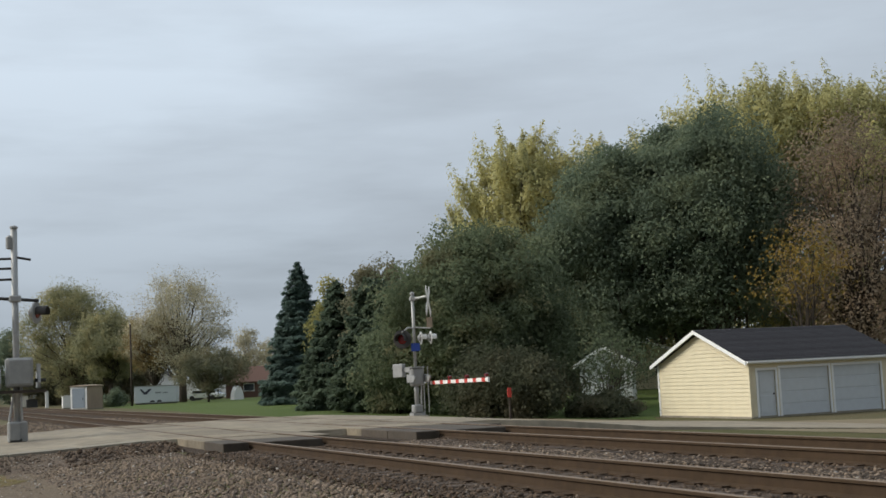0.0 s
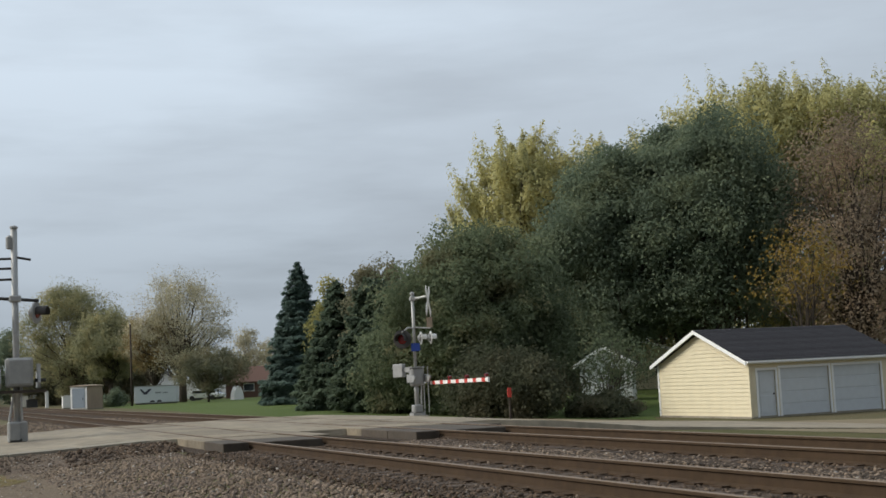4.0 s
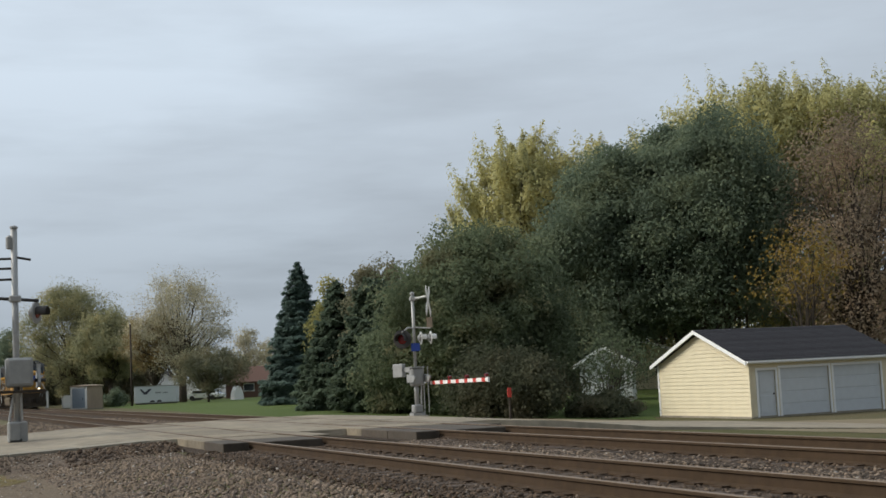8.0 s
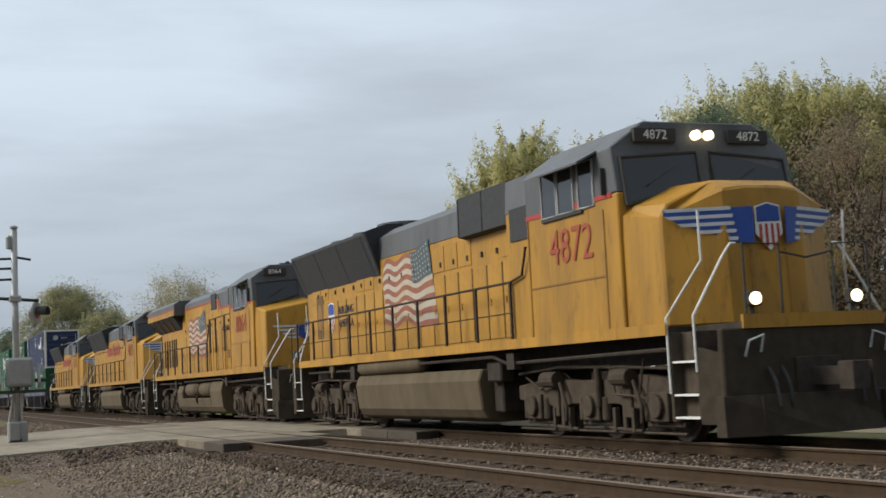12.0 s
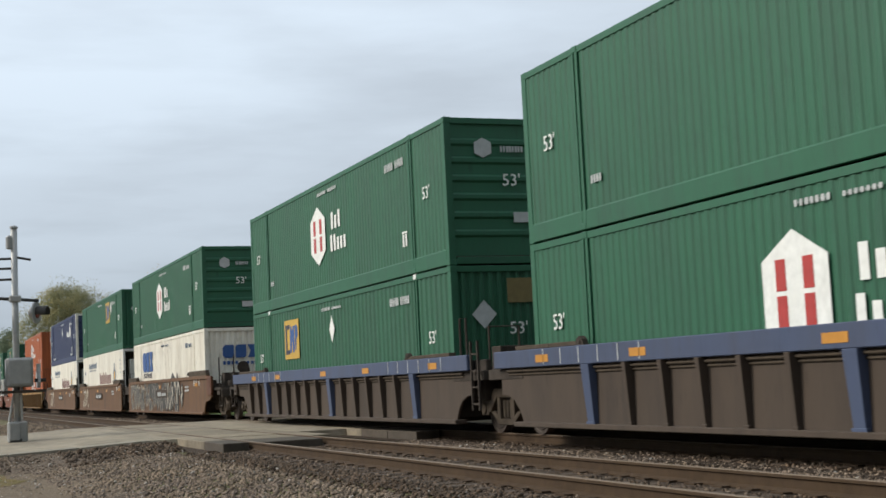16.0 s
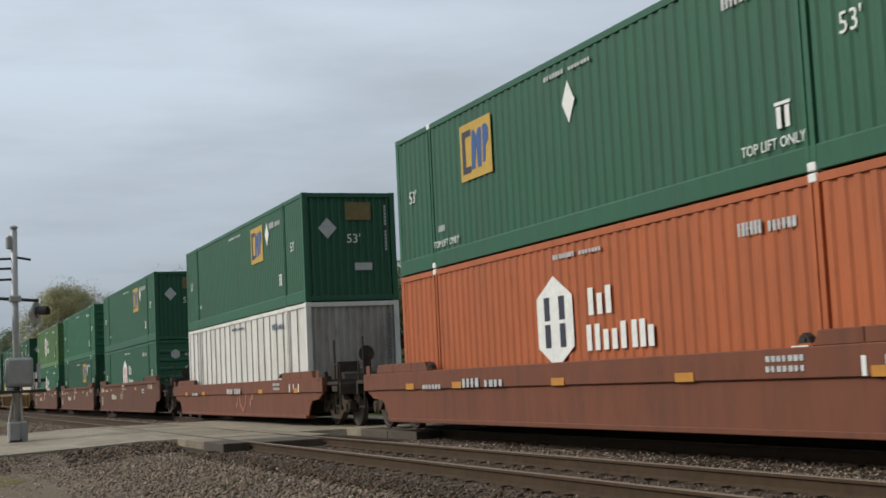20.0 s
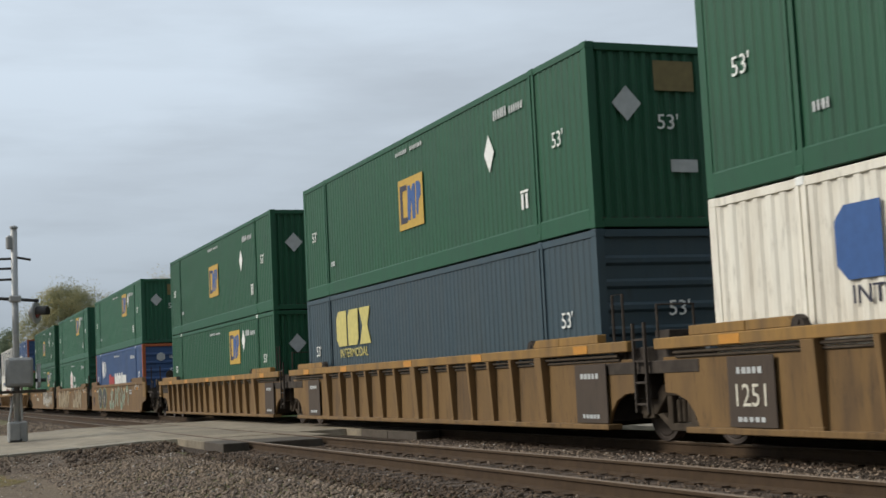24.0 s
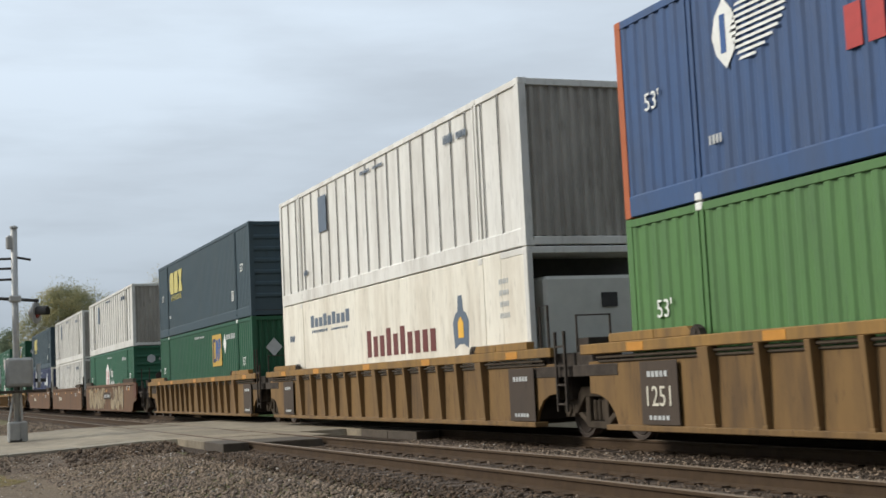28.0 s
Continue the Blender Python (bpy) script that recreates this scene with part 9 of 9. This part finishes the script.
WHITE_SCRAWL = [(-11.0, -4.0, ((D_SOOT, 0.36),), 8, 52), (-15.8, -10.2, ((D_PALE, 0.235), (D_SOOT, 0.175)), 7, 3), (-10.4, -4.2, ((D_PALE, 0.16), (D_SOOT, 0.12)), 8, 13), (-15.6, -10.4, ((D_PALE, 0.13), (D_SOOT, 0.09)), 6, 51), (-7.0, -3.0, ((D_SOOT, 0.22), (D_PALE, 0.06)), 6, 14)]
PALE_SCRAWL = [(-15.0, -8.6, ((D_SOOT, 0.20), (D_SPRAYTAN, 0.165), (D_PALE, 0.02)), 11, 5), (-6.3, -2.2, ((D_PALE, 0.25), (D_SOOT, 0.225), (D_SPRAYTAN, 0.18)), 6, 15), (-15.0, -8.6, ((D_SOOT, 0.13), (D_SPRAYTAN, 0.105)), 12, 61), (-6.4, -2.0, ((D_SOOT, 0.12), (D_SPRAYTAN, 0.095), (D_PALE, 0.02)), 7, 62)]
TEAL_SCRAWL = [(-15.2, -12.0, ((D_TEAL, 0.2), (D_SOOT, 0.13)), 4, 7)]
EYES_SCRAWL = [(-7.2, -0.4, ((D_SOOT, 0.12), (D_PALE, 0.07)), 7, 26)]
D_SPRAYYELLOW = surface("yellow_spray_paint", (0.25, 0.19, 0.07), 0.6, grain=6, amount=0.2, bump=0)
BLOB_SCRAWL = [(-9.6, -3.0, ((D_PALE, 0.16), (D_TEAL, 0.10)), 7, 29)]
SMALL_SCRAWL = [(-14.8, -12.2, ((D_PALE, 0.08),), 4, 35)]



def mask_blobs(parent, centres):
    """Fat sprayed ovals with rings and pale squiggles."""
    outer, mid, inner = D_SPRAYYELLOW, D_TEAL, D_SOOT
    for cx in centres:
        ring = lambda a, b, n=22: [(cx + a * math.cos(2 * math.pi * k / n) * (1 + 0.12 * math.sin(2 * math.pi * k / n)), 0.85 + b * math.sin(2 * math.pi * k / n)) for k in range(n)]
        base = part("graffiti_blob", Geo().prism(ring(0.98, 0.58), "y", -1.512, -1.508), outer, parent, "sprayed oval")
        part("graffiti_ring", Geo().prism(ring(0.80, 0.54), "y", -1.515, -1.5125), mid, base, "sprayed ring")
        part("graffiti_mask", Geo().prism(ring(0.74, 0.5), "y", -1.518, -1.5155), inner, base, "sprayed inner oval")
        part("graffiti_squiggle", Geo().tube([(cx + 0.25 * math.sin(k * 1.9), -1.518, 0.6 + 0.06 * k) for k in range(7)], 0.022, 5), D_PALE, base, "pale sprayed squiggle")


def sprayed_eyes(parent, centres):
    """A row of fat pale rounds with dark outlines, rings and lids, sprayed over one another."""
    for k, (cx, cz, a, b) in enumerate(centres):
        d = 0.0008 * k
        ring = lambda p, q, dx=0.0, dz=0.0, n=22: [(cx + dx + p * math.cos(2 * math.pi * i / n), cz + dz + q * math.sin(2 * math.pi * i / n)) for i in range(n)]
        base = part("graffiti_outline", Geo().prism(ring(a, b), "y", -1.510 - d, -1.506), D_SOOT, parent, "black sprayed outline")
        part("graffiti_round", Geo().prism(ring(a - 0.07, b - 0.07), "y", -1.5104 - d, -1.507), D_PALE if k % 2 == 0 else D_SPRAYTAN, base, "pale sprayed round")
        part("graffiti_ring", Geo().prism(ring(a * 0.42, b * 0.5, 0.05, -0.06), "y", -1.5108 - d, -1.507), D_SOOT, base)
        part("graffiti_round", Geo().prism(ring(a * 0.30, b * 0.38, 0.05, -0.06), "y", -1.5112 - d, -1.507), D_GREYPLATE, base)
        part("graffiti_spot", Geo().prism(ring(a * 0.13, b * 0.17, 0.08, -0.05), "y", -1.5116 - d, -1.507), D_SOOT, base)
        lid = [(cx + a * 0.8 * math.cos(math.pi * i / 10), cz + 0.12 + b * 0.42 * math.sin(math.pi * i / 10)) for i in range(11)]
        part("graffiti_lid", Geo().tube([(x, -1.508 - d, z) for x, z in lid], 0.028, 5), D_SOOT, base)


CONSIST = [
    (45.95, DARK_RIB, "1 1", GREEN_SQ, NAVY_RING, "c", "j", ()),
    (26.3, DARK_RIB, "", GREEN_HEX, GREEN_SQ_FINE, "j", "j", ()),
    (6.5, DARK_RIB, "", GREEN_SQ_FAR, GREEN_HEX, "j", "c", ()),
    (-17.1, BROWN_FLAT, "", WHITE_BLOCK, GREEN_HEX, "c", "j", WHITE_SCRAWL),
    (-36.7, BROWN_FLAT, "", "reefer", GREEN_SQ_FINE, "j", "j", SMALL_SCRAWL),
    (-56.3, BROWN_FLAT, "", "reefer", NAVY_RING, "j", "c", SMALL_SCRAWL),
    (-79.85, OCHRE_RIB, "", ORANGE_HEX, ORANGE_HEX, "c", "c", ()),
    (-103.35, RED_LOW, "", ORANGE_HEX, GREEN_SQ_FAR, "c", "c", ()),
    (-127.0, RED_LOW, "", WHITE_PANEL, GREEN_SQ_FINE, "c", "c", [(-8.4, -5.0, ((D_FADED, 0.07),), 3, 41)]),
    (-150.4, RED_FLAT, "53", GREEN_HEX, GREEN_SQ_FINE, "c", "j", ()),
    (-170.5, RED_FLAT, "53", GREEN_SQ, GREEN_PLAIN, "j", "j", ()),
    (-190.6, RED_FLAT, "53", GREEN_HEX_CORR, LIGHT_HEX, "j", "c", ()),
    (-214.6, OCHRE_RIB, "1251", WHITE_BLOCK, GREEN_SQ_MID, "c", "j", ()),
    (-233.9, OCHRE_RIB, "", SLATE_BLOCK, GREEN_SQ_MID, "j", "j", ()),
    (-253.6, OCHRE_RIB, "", GREEN_SQ, GREEN_SQ_MID, "j", "c", ()),
    (-277.2, OCHRE_FLAT, "53", BLUE_STRIPE, GREEN_SQ_FINE, "c", "j", BLOB_SCRAWL),
    (-296.8, OCHRE_FLAT, "", GREEN_HEX, GREEN_SQ_FINE, "j", "j", PALE_SCRAWL),
    (-316.2, OCHRE_FLAT, "", GREEN_SQ, GREEN_SQ_MID, "j", "c", EYES_SCRAWL),
    (-340.0, OCHRE_RIB, "1251", LIGHT_HEX, BLUE_STRIPE, "c", "j", ()),
    (-359.6, OCHRE_RIB, "", "reefer", WHITE_PANEL, "j", "j", ()),
    (-379.5, OCHRE_RIB, "", GREEN_SQ, SLATE_BLOCK, "j", "c", ()),
    (-403.0, BROWN_FLAT, "", GREEN_HEX, WHITE_PANEL, "c", "j", PALE_SCRAWL),
    (-422.6, BROWN_FLAT, "", WHITE_PANEL, WHITE_PANEL, "j", "j", ()),
    (-442.2, BROWN_FLAT, "", NAVY_RING, SLATE_BLOCK, "j", "c", ()),
    (-465.7, OCHRE_RIB, "", GREEN_SQ, GREEN_SQ, "c", "j", ()),
    (-485.3, OCHRE_RIB, "", GREEN_HEX, GREEN_HEX, "j", "j", ()),
    (-505.0, OCHRE_RIB, "", GREEN_SQ, GREEN_HEX, "j", "c", ()),
]
ENDS = {"c": "coupler", "j": "joint"}
WELL_LABELS = {id(OCHRE_RIB): "ribbed ochre well car carrying stacked containers", id(OCHRE_FLAT): "tan smooth-sided well car with sprayed paint",
               id(BROWN_FLAT): "brown smooth-sided well car with sprayed paint", id(RED_FLAT): "oxide red smooth-sided well car", id(RED_LOW): "faded red well car with low smooth sides", id(DARK_RIB): "dark umber ribbed well car with a blue sill"}
for i, (x, well, tag, low, high, fe, re, paint) in enumerate(CONSIST):
    car = well_car(x, *well, WELL_LABELS[id(well)], 100 + 7 * i, ENDS[fe], ENDS[re], tag, paint)
    if paint is BLOB_SCRAWL:
        mask_blobs(car, (-13.0, -11.3))
    elif paint is EYES_SCRAWL:
        sprayed_eyes(car, [(-6.4, 0.95, 0.75, 0.5), (-1.2, 1.0, 0.8, 0.48), (-5.3, 1.0, 0.8, 0.5), (-2.3, 0.95, 0.85, 0.52), (-4.2, 0.85, 0.9, 0.58), (-3.2, 0.8, 0.85, 0.5)])
    for z, load in ((0.30, low), (0.30 + CH + 0.008, high)):
        if load == "reefer":
            reefer(x, z, "smooth white refrigerated container with maroon lettering blocks", 200 + i)
            continue
        mat, style, end, logo, endlogo, words = load
        post = {NAVY_RING[5]: C_WHITE, BLUE_STRIPE[5]: C_ORANGE}.get(words)
        container(x, z, mat, style, end, logo, words + ("" if z > 2 else " in the well"), 300 + 11 * i + int(z), post, endlogo)


# ---- motion of the train ----
def motions():
    for th, x17 in MOVERS:
        y, z = th.matrix_basis.translation[1:]
        walk(th, [(t, pose(x17 + SPEED * (t - 17.0), y, z)) for t in (0, 1, 2, 14, 26, 27, 28, 29, 30)])

    # wheels: the turn that a film of thirty pictures a second shows of them
    for ob, x, r, x17 in WHEELS:
        walk(ob, [(k * 4 / 30, pose(x, 0, r, 0, (80 * k) % 360, 0)) for k in range(0, 218)])


motions()
